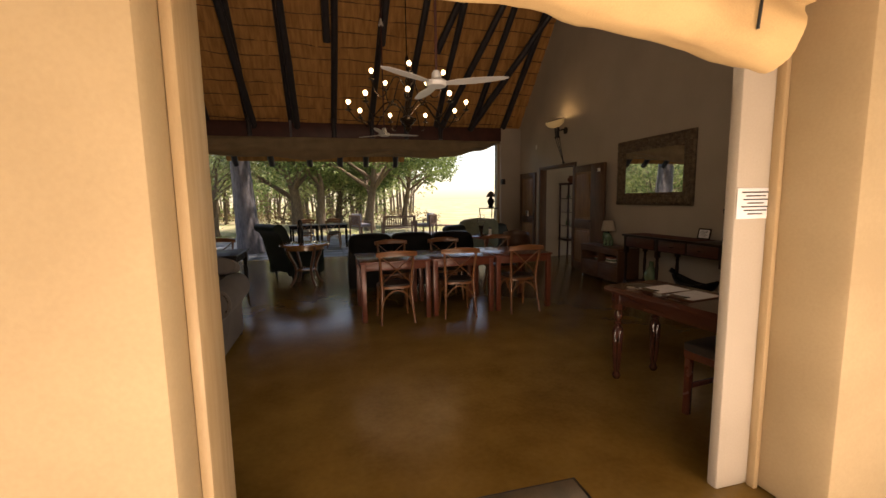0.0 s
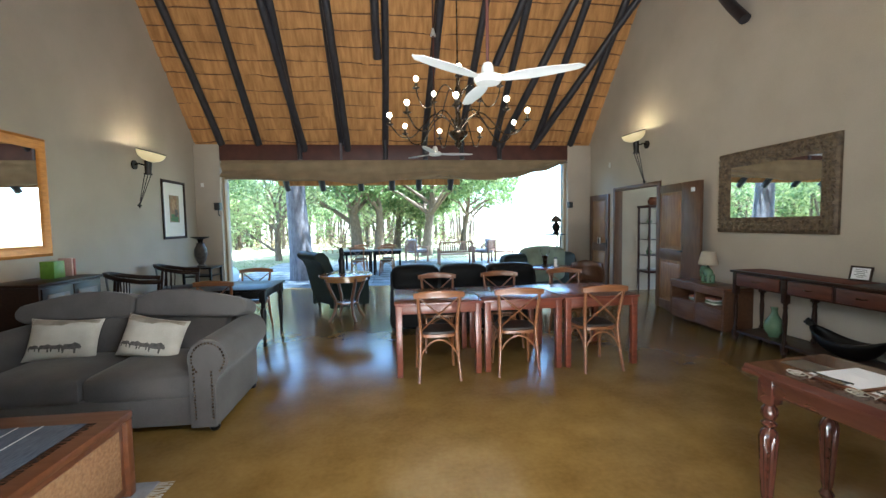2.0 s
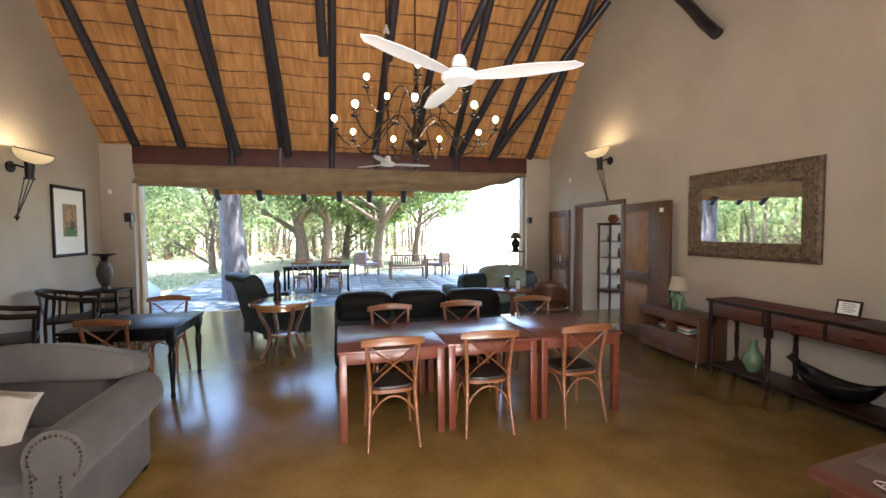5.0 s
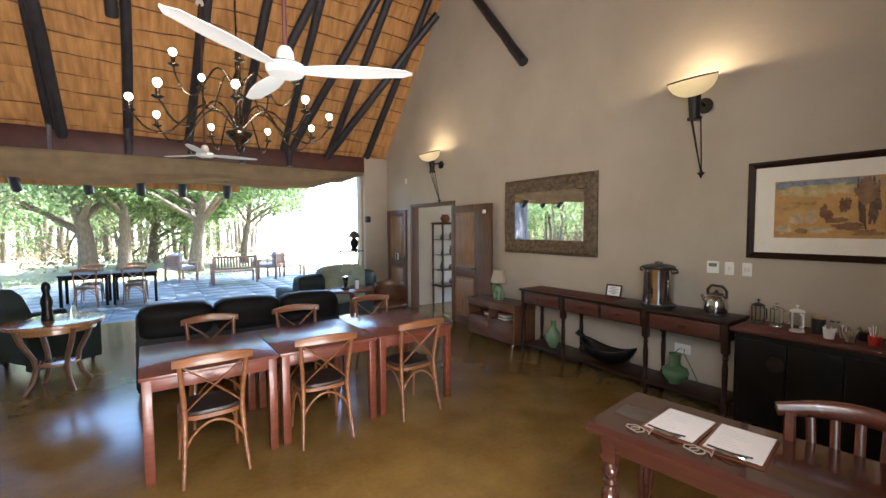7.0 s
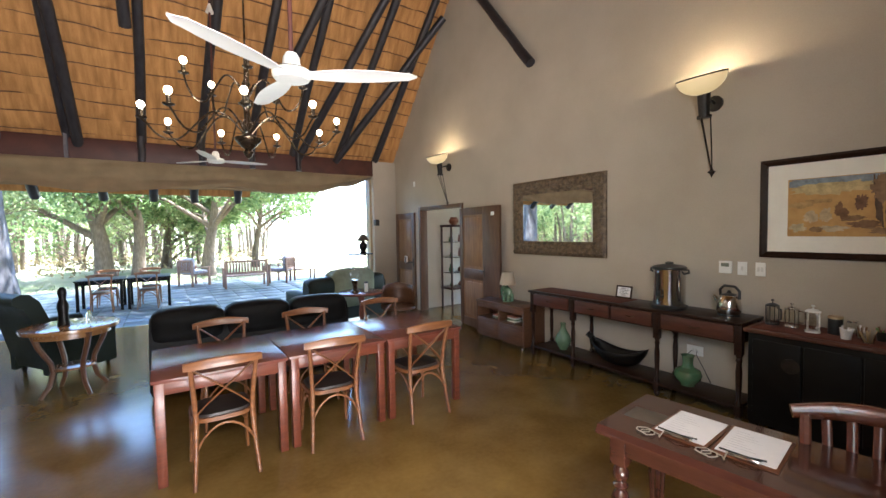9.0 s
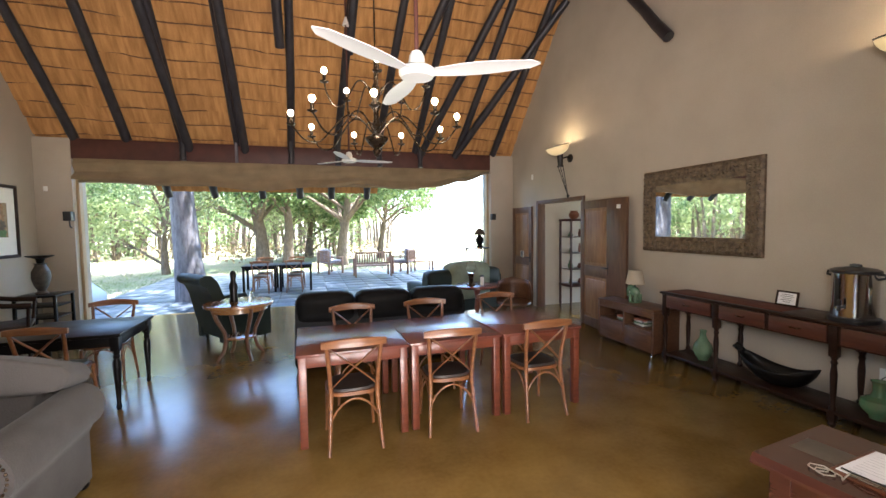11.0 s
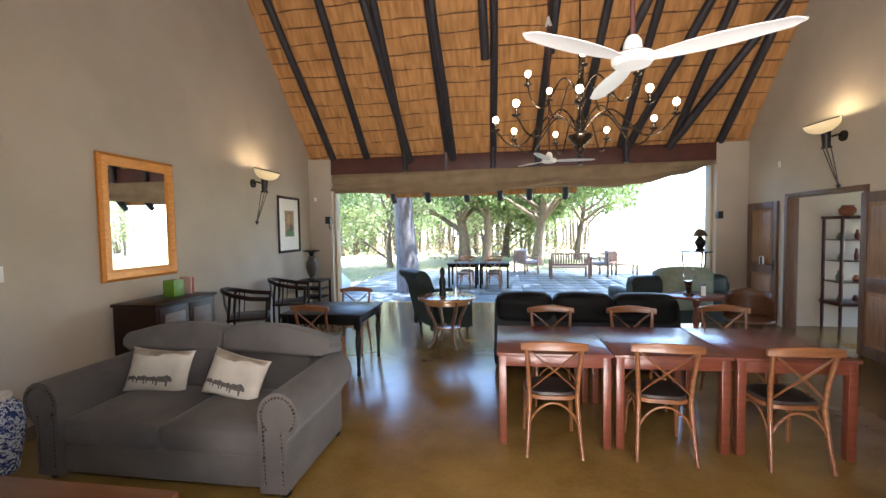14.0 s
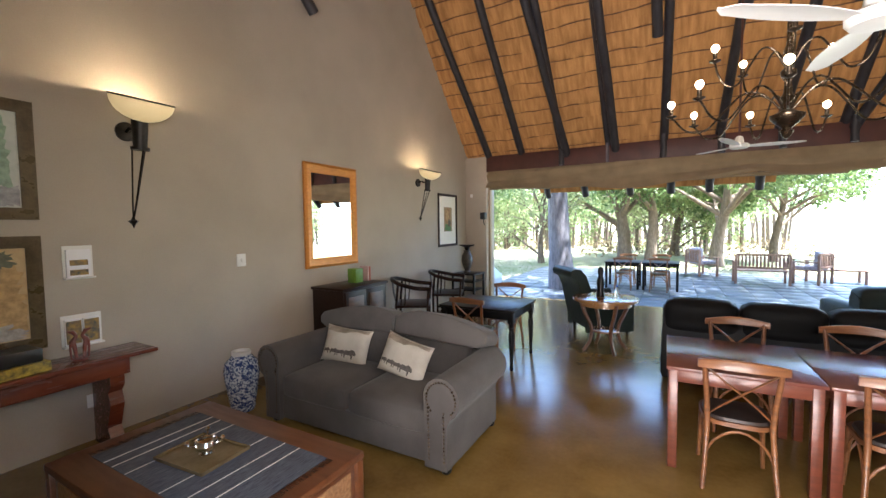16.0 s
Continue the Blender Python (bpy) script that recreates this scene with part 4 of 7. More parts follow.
bm = bmnew()
box(bm, 0, 0.21, 0, 0.15, 0, 0.002, 0.0008)
solo("leather_blotter", bm, mat("blotter", (0.10, 0.085, 0.065), (0.08, 0.065, 0.05), rough=0.5, bump=0.2), on_desk(0.04, 0.20), "brown-grey leather blotter on the desk", "blotter")
for k, u in enumerate((0.20, 0.45)):
    t = thing("clipboard", on_desk(u, 0.13, 0.776, -2 + 3 * k), "brown clipboard with white papers and a metal clip", "clipboard", "clipboards on the desk")
    bm = bmnew()
    box(bm, 0, 0.235, 0, 0.335, 0, 0.004, 0.0015)
    part("board", bm, CHEST_WOOD, t)
    for j in range(3):
        bm = bmnew()
        box(bm, 0.012 + 0.002 * j, 0.222 + 0.001 * j, 0.028, 0.325 - 0.002 * j, 0.0045 + 0.0012 * j, 0.0055 + 0.0012 * j, 0)
        sheet = part("sheet", bm, PAPER, t)
    bm = bmnew()
    for j in range(9):
        w = 0.05 + 0.02 * ((j * 7) % 4)
        box(bm, 0.035, 0.035 + w, 0.07 + 0.025 * j, 0.074 + 0.025 * j, 0.0083, 0.0087, 0)
    part("print", bm, mat("grey_print", (0.66, 0.66, 0.69), bump=0), t)
    bm = bmnew()
    box(bm, 0.06, 0.175, 0.005, 0.045, 0.0085, 0.014, 0.003)
    tube(bm, [(0.065, 0.012, 0.016), (0.118, 0.004, 0.022), (0.17, 0.012, 0.016)], 0.003, 6)
    clip = part("clip", bm, CHROME, t, "chrome spring clip")
    bm = bmnew()
    tube(bm, [(0.03, 0.03, 0.017), (0.12, 0.022, 0.0175), (0.19, 0.045, 0.016)], 0.004, 8)
    part("pen", bm, BLACK_PLASTIC, t, "black pen")
    bm = bmnew()
    rnd = random.Random(20 + k)
    pts = [(0.06, 0.02, 0.016)]
    for j in range(22):
        a = j * 0.62
        pts.append((0.03 - 0.055 * j / 22 + 0.035 * math.cos(a), 0.0 - 0.04 + 0.03 * math.sin(a) + 0.02 * j / 22, 0.006 + 0.003 * (j % 2)))
    tube(bm, pts, 0.0028, 6)
    part("string", bm, CUSHION, t, "cream pen string")


def slat_chair(m):
    t = thing("desk_chair", m, "dark red wooden chair with a curved slatted back", "chair")
    w = mat("desk_chair_wood", (0.13, 0.042, 0.024), (0.085, 0.027, 0.017), rough=0.25, scale=5, bump=0.05, coat=0.4)
    bm = bmnew()
    cushion(bm, -0.22, 0.22, -0.2, 0.24, 0.42, 0.48, 0.012)
    part("seat", bm, SEAT_LEATHER, t, "dark leather seat")
    bm = bmnew()
    box(bm, -0.22, 0.22, -0.2, 0.23, 0.375, 0.425, 0.006)
    part("seat_frame", bm, w, t)
    for s in (-1, 1):
        bm = bmnew()
        box(bm, s * 0.195 - 0.02, s * 0.195 + 0.02, 0.185, 0.225, 0, 0.38, 0.005)
        part("front_leg", bm, w, t)
        bm = bmnew()
        tube(bm, [(s * 0.2, -0.27, 0), (s * 0.2, -0.2, 0.3), (s * 0.205, -0.195, 0.5), (s * 0.215, -0.24, 0.83)], [0.02, 0.023, 0.023, 0.02], 8)
        part("rear_leg", bm, w, t)
        bm = bmnew()
        box(bm, s * 0.195 - 0.01, s * 0.195 + 0.01, -0.2, 0.2, 0.17, 0.2, 0.003)
        part("stretcher", bm, w, t)
    bm = bmnew()
    pts = [(-0.26 + 0.52 * k / 12, -0.235 - 0.07 * math.sin(math.pi * k / 12), 0.83 + 0.035 * math.sin(math.pi * k / 12)) for k in range(13)]
    tube(bm, pts, [0.022 + 0.008 * math.sin(math.pi * k / 12) for k in range(13)], 10, flat=1.3)
    part("top_rail", bm, w, t)
    bm = bmnew()
    tube(bm, [(-0.2, -0.2, 0.53), (0, -0.245, 0.53), (0.2, -0.2, 0.53)], 0.014, 8)
    part("lower_rail", bm, w, t)
    for k in range(5):
        x = -0.14 + 0.07 * k
        bm = bmnew()
        y = -0.215 - 0.03 * math.cos(x * 7)
        tube(bm, [(x * 0.9, y, 0.53), (x * 1.02, y - 0.02, 0.68), (x * 1.1, y - 0.055, 0.84)], 0.017, 8, flat=0.4)
        part("slat", bm, w, t)


slat_chair(pose(2.95, 2.28, 0, 0, 0, 97) @ Matrix.Diagonal((1.05, 1.0, 1.08, 1)))


# ---- right wall: media cabinet, long console, black chest ----
def media_cabinet():
    y0, y1, x0 = 6.06, 7.12, 4.90
    t = thing("media_cabinet", pose(x0, y0, 0), "brown wooden low cabinet with open shelf on castors", "cabinet")
    w, d = y1 - y0, 0.43
    bm = bmnew()
    box(bm, 0, d, 0, w, 0.60, 0.635, 0.006)
    part("top", bm, CAB_WOOD, t)
    for y in (0.0, w - 0.035, w / 2 - 0.015):
        bm = bmnew()
        box(bm, 0.012, d, y + 0.002, y + 0.033, 0.075, 0.60, 0.004)
        part("side_panel", bm, CAB_WOOD, t)
    for z in (0.075, 0.345):
        bm = bmnew()
        box(bm, 0.02, d - 0.01, 0.035, w - 0.035, z, z + 0.025, 0.002)
        part("shelf", bm, CAB_WOOD, t)
    bm = bmnew()
    box(bm, d - 0.012, d - 0.002, 0.03, w - 0.03, 0.08, 0.6, 0)
    part("back_panel", bm, DARK_WOOD, t)
    bm = bmnew()
    box(bm, 0.014, 0.03, 0.035, w - 0.035, 0.52, 0.60, 0.003)
    part("rail", bm, CAB_WOOD, t)
    for k in range(2):
        bm = bmnew()
        ya, yb = (0.037, w / 2 - 0.017) if k == 0 else (w / 2 + 0.02, w - 0.037)
        box(bm, 0.008, 0.026, ya, yb, 0.103, 0.345, 0.004)
        box(bm, 0.004, 0.0085, ya + 0.05, yb - 0.05, 0.15, 0.30, 0.002)
        part("drawer", bm, CAB_WOOD, t)
    for y in (0.05, w - 0.05):
        for x in (0.05, d - 0.05):
            bm = bmnew()
            tube(bm, [(x, y - 0.013, 0.028), (x, y + 0.013, 0.028)], 0.028, 14)
            box(bm, x - 0.012, x + 0.012, y - 0.018, y + 0.018, 0.045, 0.076, 0.002)
            part("castor", bm, CHROME, t, "small metal castor")
    rnd = random.Random(8)
    for k, (y, n) in enumerate(((0.34, 4), (0.66, 3))):
        for j in range(n):
            bm = bmnew()
            box(bm, -0.07, 0.07, -0.09, 0.09, 0, 0.022, 0.002)
            cols = ((0.6, 0.58, 0.52), (0.10, 0.16, 0.10), (0.5, 0.5, 0.5), (0.25, 0.08, 0.05))
            c = cols[(j + k) % 4]
            solo("book", bm, mat("book_cover", c, rough=0.5), pose(x0 + 0.16, y0 + y, 0.3705 + 0.0222 * j, 0, 0, rnd.uniform(-14, 14)), "thin closed book stacked on the cabinet shelf", "book", "books in the media cabinet")
    bm = bmnew()
    lathe(bm, [(0.02, 0), (0.04, 0.02), (0.045, 0.06), (0.025, 0.1), (0.028, 0.12)], (0, 0, 0), 14)
    solo("small_jar", bm, GREEN_GLAZE, pose(x0 + 0.16, y0 + 0.13, 0.371), "small green glazed jar on the cabinet shelf", "jar")


CAB_WOOD = mat("brown_teak", (0.11, 0.052, 0.026), (0.07, 0.032, 0.017), rough=0.4, scale=4, stretch=(7, 1, 7), bump=0.08)
media_cabinet()


def elephant_lamp():
    t = thing("table_lamp", pose(5.13, 6.62, 0.635), "table lamp with a green elephant base and pale shade", "lamp")
    bm = bmnew()
    lathe(bm, [(0.085, 0), (0.085, 0.015), (0.07, 0.02)], (0, 0, 0), 20)
    # body, haunches, head, trunk and legs in one rough casting
    bmesh.ops.create_icosphere(bm, subdivisions=3, radius=1.0, matrix=pose(0, 0, 0.145, 20) @ Matrix.Diagonal((0.055, 0.08, 0.07, 1)))
    bmesh.ops.create_icosphere(bm, subdivisions=3, radius=1.0, matrix=pose(0, 0.085, 0.19) @ Matrix.Diagonal((0.042, 0.045, 0.048, 1)))
    for s in (-1, 1):
        bmesh.ops.create_icosphere(bm, subdivisions=2, radius=1.0, matrix=pose(s * 0.045, 0.07, 0.19, 0, 0, s * 30) @ Matrix.Diagonal((0.008, 0.035, 0.042, 1)))
        tube(bm, [(s * 0.032, 0.045, 0.12), (s * 0.034, 0.05, 0.06), (s * 0.034, 0.052, 0.018)], [0.026, 0.022, 0.024], 10)
        tube(bm, [(s * 0.032, -0.05, 0.12), (s * 0.036, -0.055, 0.06), (s * 0.036, -0.05, 0.018)], [0.03, 0.024, 0.025], 10)
    tube(bm, [(0, 0.12, 0.185), (0, 0.14, 0.15), (0, 0.135, 0.10), (0, 0.15, 0.075)], [0.022, 0.017, 0.012, 0.009], 8)
    part("base", bm, GREEN_GLAZE, t, "green glazed elephant base")
    bm = bmnew()
    tube(bm, [(0, 0, 0.2), (0, 0, 0.29)], 0.008, 8)
    part("stem", bm, METAL_BLACK, t)
    bm = bmnew()
    lathe(bm, [(0.125, 0.26), (0.088, 0.445), (0.086, 0.445), (0.122, 0.262)], (0, 0, 0), 28)
    part("shade", bm, mat("linen_shade", (0.42, 0.37, 0.29), (0.38, 0.33, 0.26), rough=0.9, fine=200, bump=0.3), t, "pale linen shade")


elephant_lamp()


def console():
    ya, yb = 3.44, 5.96
    x0 = 4.92
    t = thing("console_table", pose(x0, ya, 0), "long dark wooden console with red drawers and a lower shelf", "console table")
    L, d = yb - ya, 0.44
    bm = bmnew()
    box(bm, -0.02, d, -0.01, L + 0.01, 0.87, 0.9, 0.008)
    part("tabletop", bm, DARK_WOOD, t)
    bm = bmnew()
    box(bm, 0.018, d - 0.02, 0.02, L - 0.02, 0.70, 0.87, 0.003)
    part("carcass", bm, DARK_WOOD, t)
    cuts = (0.06, 0.72, 0.80, 1.28, 1.30, 1.78, 1.86, 2.46)
    for k in range(4):
        a, b = cuts[2 * k], cuts[2 * k + 1]
        bm = bmnew()
        box(bm, 0.004, 0.02, a + 0.01, b - 0.01, 0.715, 0.858, 0.004)
        dr = part("drawer", bm, DRAWER_RED, t, "red-stained drawer front")
        bm = bmnew()
        m = (a + b) / 2
        tube(bm, [(0.003, m - 0.04, 0.79), (-0.018, m - 0.035, 0.785), (-0.018, m + 0.035, 0.785), (0.003, m + 0.04, 0.79)], 0.005, 8)
        part("handle", bm, BRASS_DARK, dr)
    bm = bmnew()
    box(bm, 0.02, d - 0.02, 0.03, L - 0.03, 0.115, 0.145, 0.006)
    part("lower_shelf", bm, DARK_WOOD, t)
    for y in (0.035, 0.765, 1.82, L - 0.035):
        for x in (0.04, d - 0.04):
            bm = bmnew()
            box(bm, x - 0.03, x + 0.03, y - 0.03, y + 0.03, 0.6, 0.87, 0.004)
            lathe(bm, [(0.024, 0.145), (0.028, 0.17), (0.016, 0.19), (0.022, 0.3), (0.026, 0.45), (0.018, 0.53), (0.027, 0.55), (0.018, 0.57), (0.028, 0.6)], (x, y, 0), 16)
            box(bm, x - 0.028, x + 0.028, y - 0.028, y + 0.028, 0.06, 0.146, 0.004)
            lathe(bm, [(0.016, 0), (0.03, 0.03), (0.02, 0.06)], (x, y, 0), 14)
            part("leg", bm, DARK_WOOD, t)
    # red cloth runner on part of the top
    bm = bmnew()
    box(bm, 0, 0.34, 0, 1.30, 0, 0.005, 0.002)
    solo("runner_cloth", bm, mat("rust_cloth", (0.13, 0.045, 0.03), (0.09, 0.03, 0.022), rough=0.9, scale=12, fine=120, bump=0.4), pose(x0 + 0.03, ya + 1.18, 0.9005), "rust-red cloth runner on the console", "table runner")


DRAWER_RED = mat("red_drawer_wood", (0.085, 0.026, 0.014), (0.055, 0.017, 0.011), rough=0.42, scale=4, stretch=(7, 1, 7), bump=0.06)
console()


def vase(name, m, prof, material, label, group=""):
    bm = bmnew()
    lathe(bm, prof, (0, 0, 0), 26)
    return solo(name, bm, material, m, label, "vase", group)


vase("vase", pose(5.12, 5.55, 0.146) @ Matrix.Scale(0.9, 4), [(0.055, 0), (0.06, 0.012), (0.06, 0.022), (0.095, 0.07), (0.115, 0.13), (0.1, 0.2), (0.06, 0.26), (0.036, 0.31), (0.034, 0.36), (0.045, 0.385), (0.038, 0.385), (0.026, 0.35)], GREEN_GLAZE, "pale green celadon bottle vase on the console shelf")
vase("vase", pose(5.12, 3.98, 0.146) @ Matrix.Scale(0.84, 4), [(0.075, 0), (0.08, 0.02), (0.082, 0.03), (0.135, 0.08), (0.15, 0.13), (0.135, 0.18), (0.07, 0.215), (0.055, 0.26), (0.06, 0.34), (0.075, 0.36), (0.066, 0.36), (0.05, 0.3)], mat("green_jar_glaze", (0.07, 0.16, 0.08), (0.11, 0.13, 0.07), rough=0.2, scale=6), "round green glazed jar with a tall neck")
# wooden dish with carved ends on the shelf
t = thing("carved_bowl", pose(5.12, 4.75, 0.146), "long dark carved wooden bowl on the console shelf", "bowl")
bm = bmnew()
rows = []
for i in range(17):
    f = 2 * i / 16 - 1
    row = []
    for j in range(10):
        a = math.pi * j / 9
        wv = 0.13 * (1 - f * f) ** 0.5 + 0.012
        row.append(bm.verts.new((-wv * math.cos(a), 0.36 * f, 0.16 + 0.10 * f * f - (0.15 * (1 - f ** 4) + 0.01) * math.sin(a))))
    rows.append(row)
for a, b in zip(rows, rows[1:]):
    for j in range(9):
        bm.faces.new((a[j], a[j + 1], b[j + 1], b[j]))
hull = part("hull", bm, BLACK_WOOD, t)
sol = hull.modifiers.new("thick", "SOLIDIFY")
sol.thickness = 0.014
bm = bmnew()
bmesh.ops.create_icosphere(bm, subdivisions=2, radius=1.0, matrix=pose(0, 0.38, 0.27) @ Matrix.Diagonal((0.03, 0.05, 0.04, 1)))
tube(bm, [(0, 0.33, 0.24), (0, 0.4, 0.29), (0, 0.44, 0.26)], [0.03, 0.03, 0.012], 8)
part("carved_head", bm, BLACK_WOOD, t)


def water_urn():
    t = thing("water_urn", pose(5.10, 4.16, 0.9), "stainless steel hot water urn with a black lid and tap", "urn")
    bm = bmnew()
    lathe(bm, [(0.165, 0), (0.168, 0.01), (0.168, 0.035), (0.15, 0.045)], (0, 0, 0), 32)
    part("base", bm, BLACK_PLASTIC, t)
    bm = bmnew()
    lathe(bm, [(0.145, 0.045), (0.147, 0.06), (0.147, 0.39), (0.15, 0.40)], (0, 0, 0), 36)
    part("body", bm, STEEL, t)
    bm = bmnew()
    lathe(bm, [(0.155, 0.4), (0.16, 0.41), (0.158, 0.425), (0.12, 0.44), (0.04, 0.452), (0.038, 0.47), (0.02, 0.476)], (0, 0, 0), 32)
    part("lid", bm, BLACK_PLASTIC, t)
    for s in (-1, 1):
        bm = bmnew()
        tube(bm, [(0, s * 0.145, 0.40), (0, s * 0.19, 0.40), (0, s * 0.195, 0.375), (0, s * 0.147, 0.36)], 0.011, 8)
        part("handle", bm, BLACK_PLASTIC, t)
    bm = bmnew()
    tube(bm, [(-0.14, 0, 0.13), (-0.19, 0, 0.13), (-0.2, 0, 0.1)], 0.012, 10)
    box(bm, -0.2, -0.18, -0.012, 0.012, 0.14, 0.19, 0.003)
    part("tap", bm, BLACK_PLASTIC, t)
    bm = bmnew()
    box(bm, -0.1535, -0.1475, 0.025, 0.055, 0.13, 0.36, 0.002)
    part("level_gauge", bm, BLACK_PLASTIC, t)


water_urn()
# kettle
t = thing("kettle", pose(5.16, 3.64, 0.9), "stainless steel electric kettle with a black arched handle", "kettle")
bm = bmnew()
lathe(bm, [(0.09, 0), (0.092, 0.012), (0.088, 0.02)], (0, 0, 0), 26)
part("base", bm, BLACK_PLASTIC, t)
bm = bmnew()
lathe(bm, [(0.088, 0.02), (0.098, 0.05), (0.1, 0.09), (0.09, 0.15), (0.07, 0.185), (0.062, 0.19)], (0, 0, 0), 30)
part("body", bm, STEEL, t)
bm = bmnew()
lathe(bm, [(0.062, 0.19), (0.058, 0.2), (0.02, 0.21), (0.012, 0.23), (0.004, 0.235)], (0, 0, 0), 22)
part("lid", bm, BLACK_PLASTIC, t)
bm = bmnew()
tube(bm, [(0, -0.085, 0.16), (0, -0.085, 0.23), (0, -0.05, 0.27), (0, 0.04, 0.275), (0, 0.075, 0.235), (0, 0.07, 0.18)], 0.013, 10)
part("handle", bm, BLACK_PLASTIC, t)
bm = bmnew()
tube(bm, [(0, 0.085, 0.12), (0, 0.12, 0.165), (0, 0.13, 0.175)], [0.022, 0.014, 0.011], 10)
part("spout", bm, STEEL, t)

# small framed card
t = thing("framed_card", pose(5.24, 4.77, 0.906, 0, 12, 0), "small dark-framed white card standing on the console", "frame")
bm = bmnew()
for a in ((0, 0.012, -0.1, 0.1, 0, 0.018), (0, 0.012, -0.1, 0.1, 0.13, 0.148), (0, 0.012, -0.1, -0.082, 0.018, 0.13), (0, 0.012, 0.082, 0.1, 0.018, 0.13)):
    box(bm, *a, 0.002)
part("frame", bm, DARK_WOOD, t)
bm = bmnew()
box(bm, 0.004, 0.01, -0.083, 0.083, 0.017, 0.131, 0)
card = part("card", bm, PAPER, t)
bm = bmnew()
for k in range(5):
    w = (0.05, 0.06, 0.04, 0.055, 0.03)[k]
    box(bm, 0.0025, 0.0035, -w, w, 0.11 - 0.018 * k, 0.115 - 0.018 * k, 0)
part("print", bm, BLACK_PLASTIC, card)


def black_chest():
    t = thing("sideboard", pose(4.86, 1.97, 0), "black lacquered sideboard with round metal lock plates", "sideboard")
    L, d = 1.43, 0.5
    bm = bmnew()
    box(bm, 0.02, d, 0.02, L - 0.02, 0.08, 0.84, 0.006)
    part("body", bm, BLACK_WOOD, t)
    bm = bmnew()
    box(bm, -0.01, d, -0.01, L + 0.01, 0.84, 0.875, 0.008)
    part("top", bm, DRAWER_RED, t)
    for k in range(4):
        bm = bmnew()
        a = 0.05 + k * 0.335
        box(bm, 0.008, 0.021, a, a + 0.32, 0.14, 0.79, 0.005)
        dr = part("door", bm, BLACK_WOOD, t)
    for y in (0.40, 1.12):
        bm = bmnew()
        tube(bm, [(0.009, y, 0.62), (0.003, y, 0.62)], 0.06, 24)
        part("lock_plate", bm, METAL_BLACK, t)
    for x in (0.05, d - 0.05):
        for y in (0.06, L - 0.06):
            bm = bmnew()
            box(bm, x - 0.03, x + 0.03, y - 0.03, y + 0.03, 0, 0.082, 0.006)
            part("foot", bm, BLACK_WOOD, t)
    bm = bmnew()
    box(bm, 0.02, 0.46, 0.2, L - 0.03, 0, 0.004, 0.0015)
    solo("tray_cloth", bm, mat("red_cloth", (0.14, 0.04, 0.025), (0.09, 0.028, 0.02), rough=0.85, fine=120, bump=0.4), pose(4.86, 1.97, 0.8755), "dark red cloth under the coffee things", "cloth")


black_chest()


def french_press(m, frame_mat, label, h=0.2):
    t = thing("coffee_press", m, label, "coffee press", "coffee presses on the sideboard")
    bm = bmnew()
    lathe(bm, [(0.044, 0.004), (0.044, h * 0.8), (0.042, h * 0.8), (0.042, 0.008)], (0, 0, 0), 22)
    part("beaker", bm, GLASS, t)
    bm = bmnew()
    lathe(bm, [(0.048, 0), (0.049, 0.012), (0.047, 0.016)], (0, 0, 0), 22)
    for k in range(4):
        a = math.pi / 2 * k + 0.5
        tube(bm, [(0.047 * math.cos(a), 0.047 * math.sin(a), 0.012), (0.047 * math.cos(a), 0.047 * math.sin(a), h * 0.8)], 0.004, 6)
    part("cage", bm, frame_mat, t)
    bm = bmnew()
    lathe(bm, [(0.049, h * 0.8), (0.049, h * 0.84), (0.03, h * 0.9), (0.005, h * 0.93), (0.004, h), (0.012, h * 1.02), (0.013, h * 1.06), (0.004, h * 1.09)], (0, 0, 0), 22)
    part("lid", bm, frame_mat, t)
    bm = bmnew()
    tube(bm, [(-0.045, 0.0, h * 0.75), (-0.085, 0, h * 0.72), (-0.088, 0, h * 0.3), (-0.046, 0, h * 0.22)], 0.007, 8)
    part("handle", bm, frame_mat, t)


french_press(pose(5.14, 3.30, 0.88, 0, 0, 60), BLACK_PLASTIC, "black coffee press with a glass beaker")
french_press(pose(5.12, 3.16, 0.88, 0, 0, 100), STEEL, "steel coffee press with a glass beaker", 0.19)
french_press(pose(5.06, 3.01, 0.88, 0, 0, 40), WHITE_PLASTIC, "white coffee press with a glass beaker", 0.2)


def can(name, m, r, h, material, lid_mat, label, category):
    t = thing(name, m, label, category)
    bm = bmnew()
    lathe(bm, [(r * 0.96, 0), (r, 0.005), (r, h * 0.86)], (0, 0, 0), 22)
    part("body", bm, material, t)
    bm = bmnew()
    lathe(bm, [(r * 1.02, h * 0.86), (r * 1.03, h * 0.97), (r * 0.95, h)], (0, 0, 0), 22)
    part("lid", bm, lid_mat, t)


can("coffee_tin", pose(5.12, 2.89, 0.88), 0.045, 0.14, BLACK_PLASTIC, PINE, "black coffee tin with a wooden lid", "tin")
can("sugar_jar", pose(5.25, 2.82, 0.88), 0.035, 0.1, GLASS, CHROME, "small glass sugar jar with a metal lid", "jar")
can("biscuit_jar", pose(5.02, 2.33, 0.88), 0.06, 0.07, mat("rusks", (0.5, 0.36, 0.18), rough=0.7), GLASS, "glass jar full of pale biscuits", "jar")


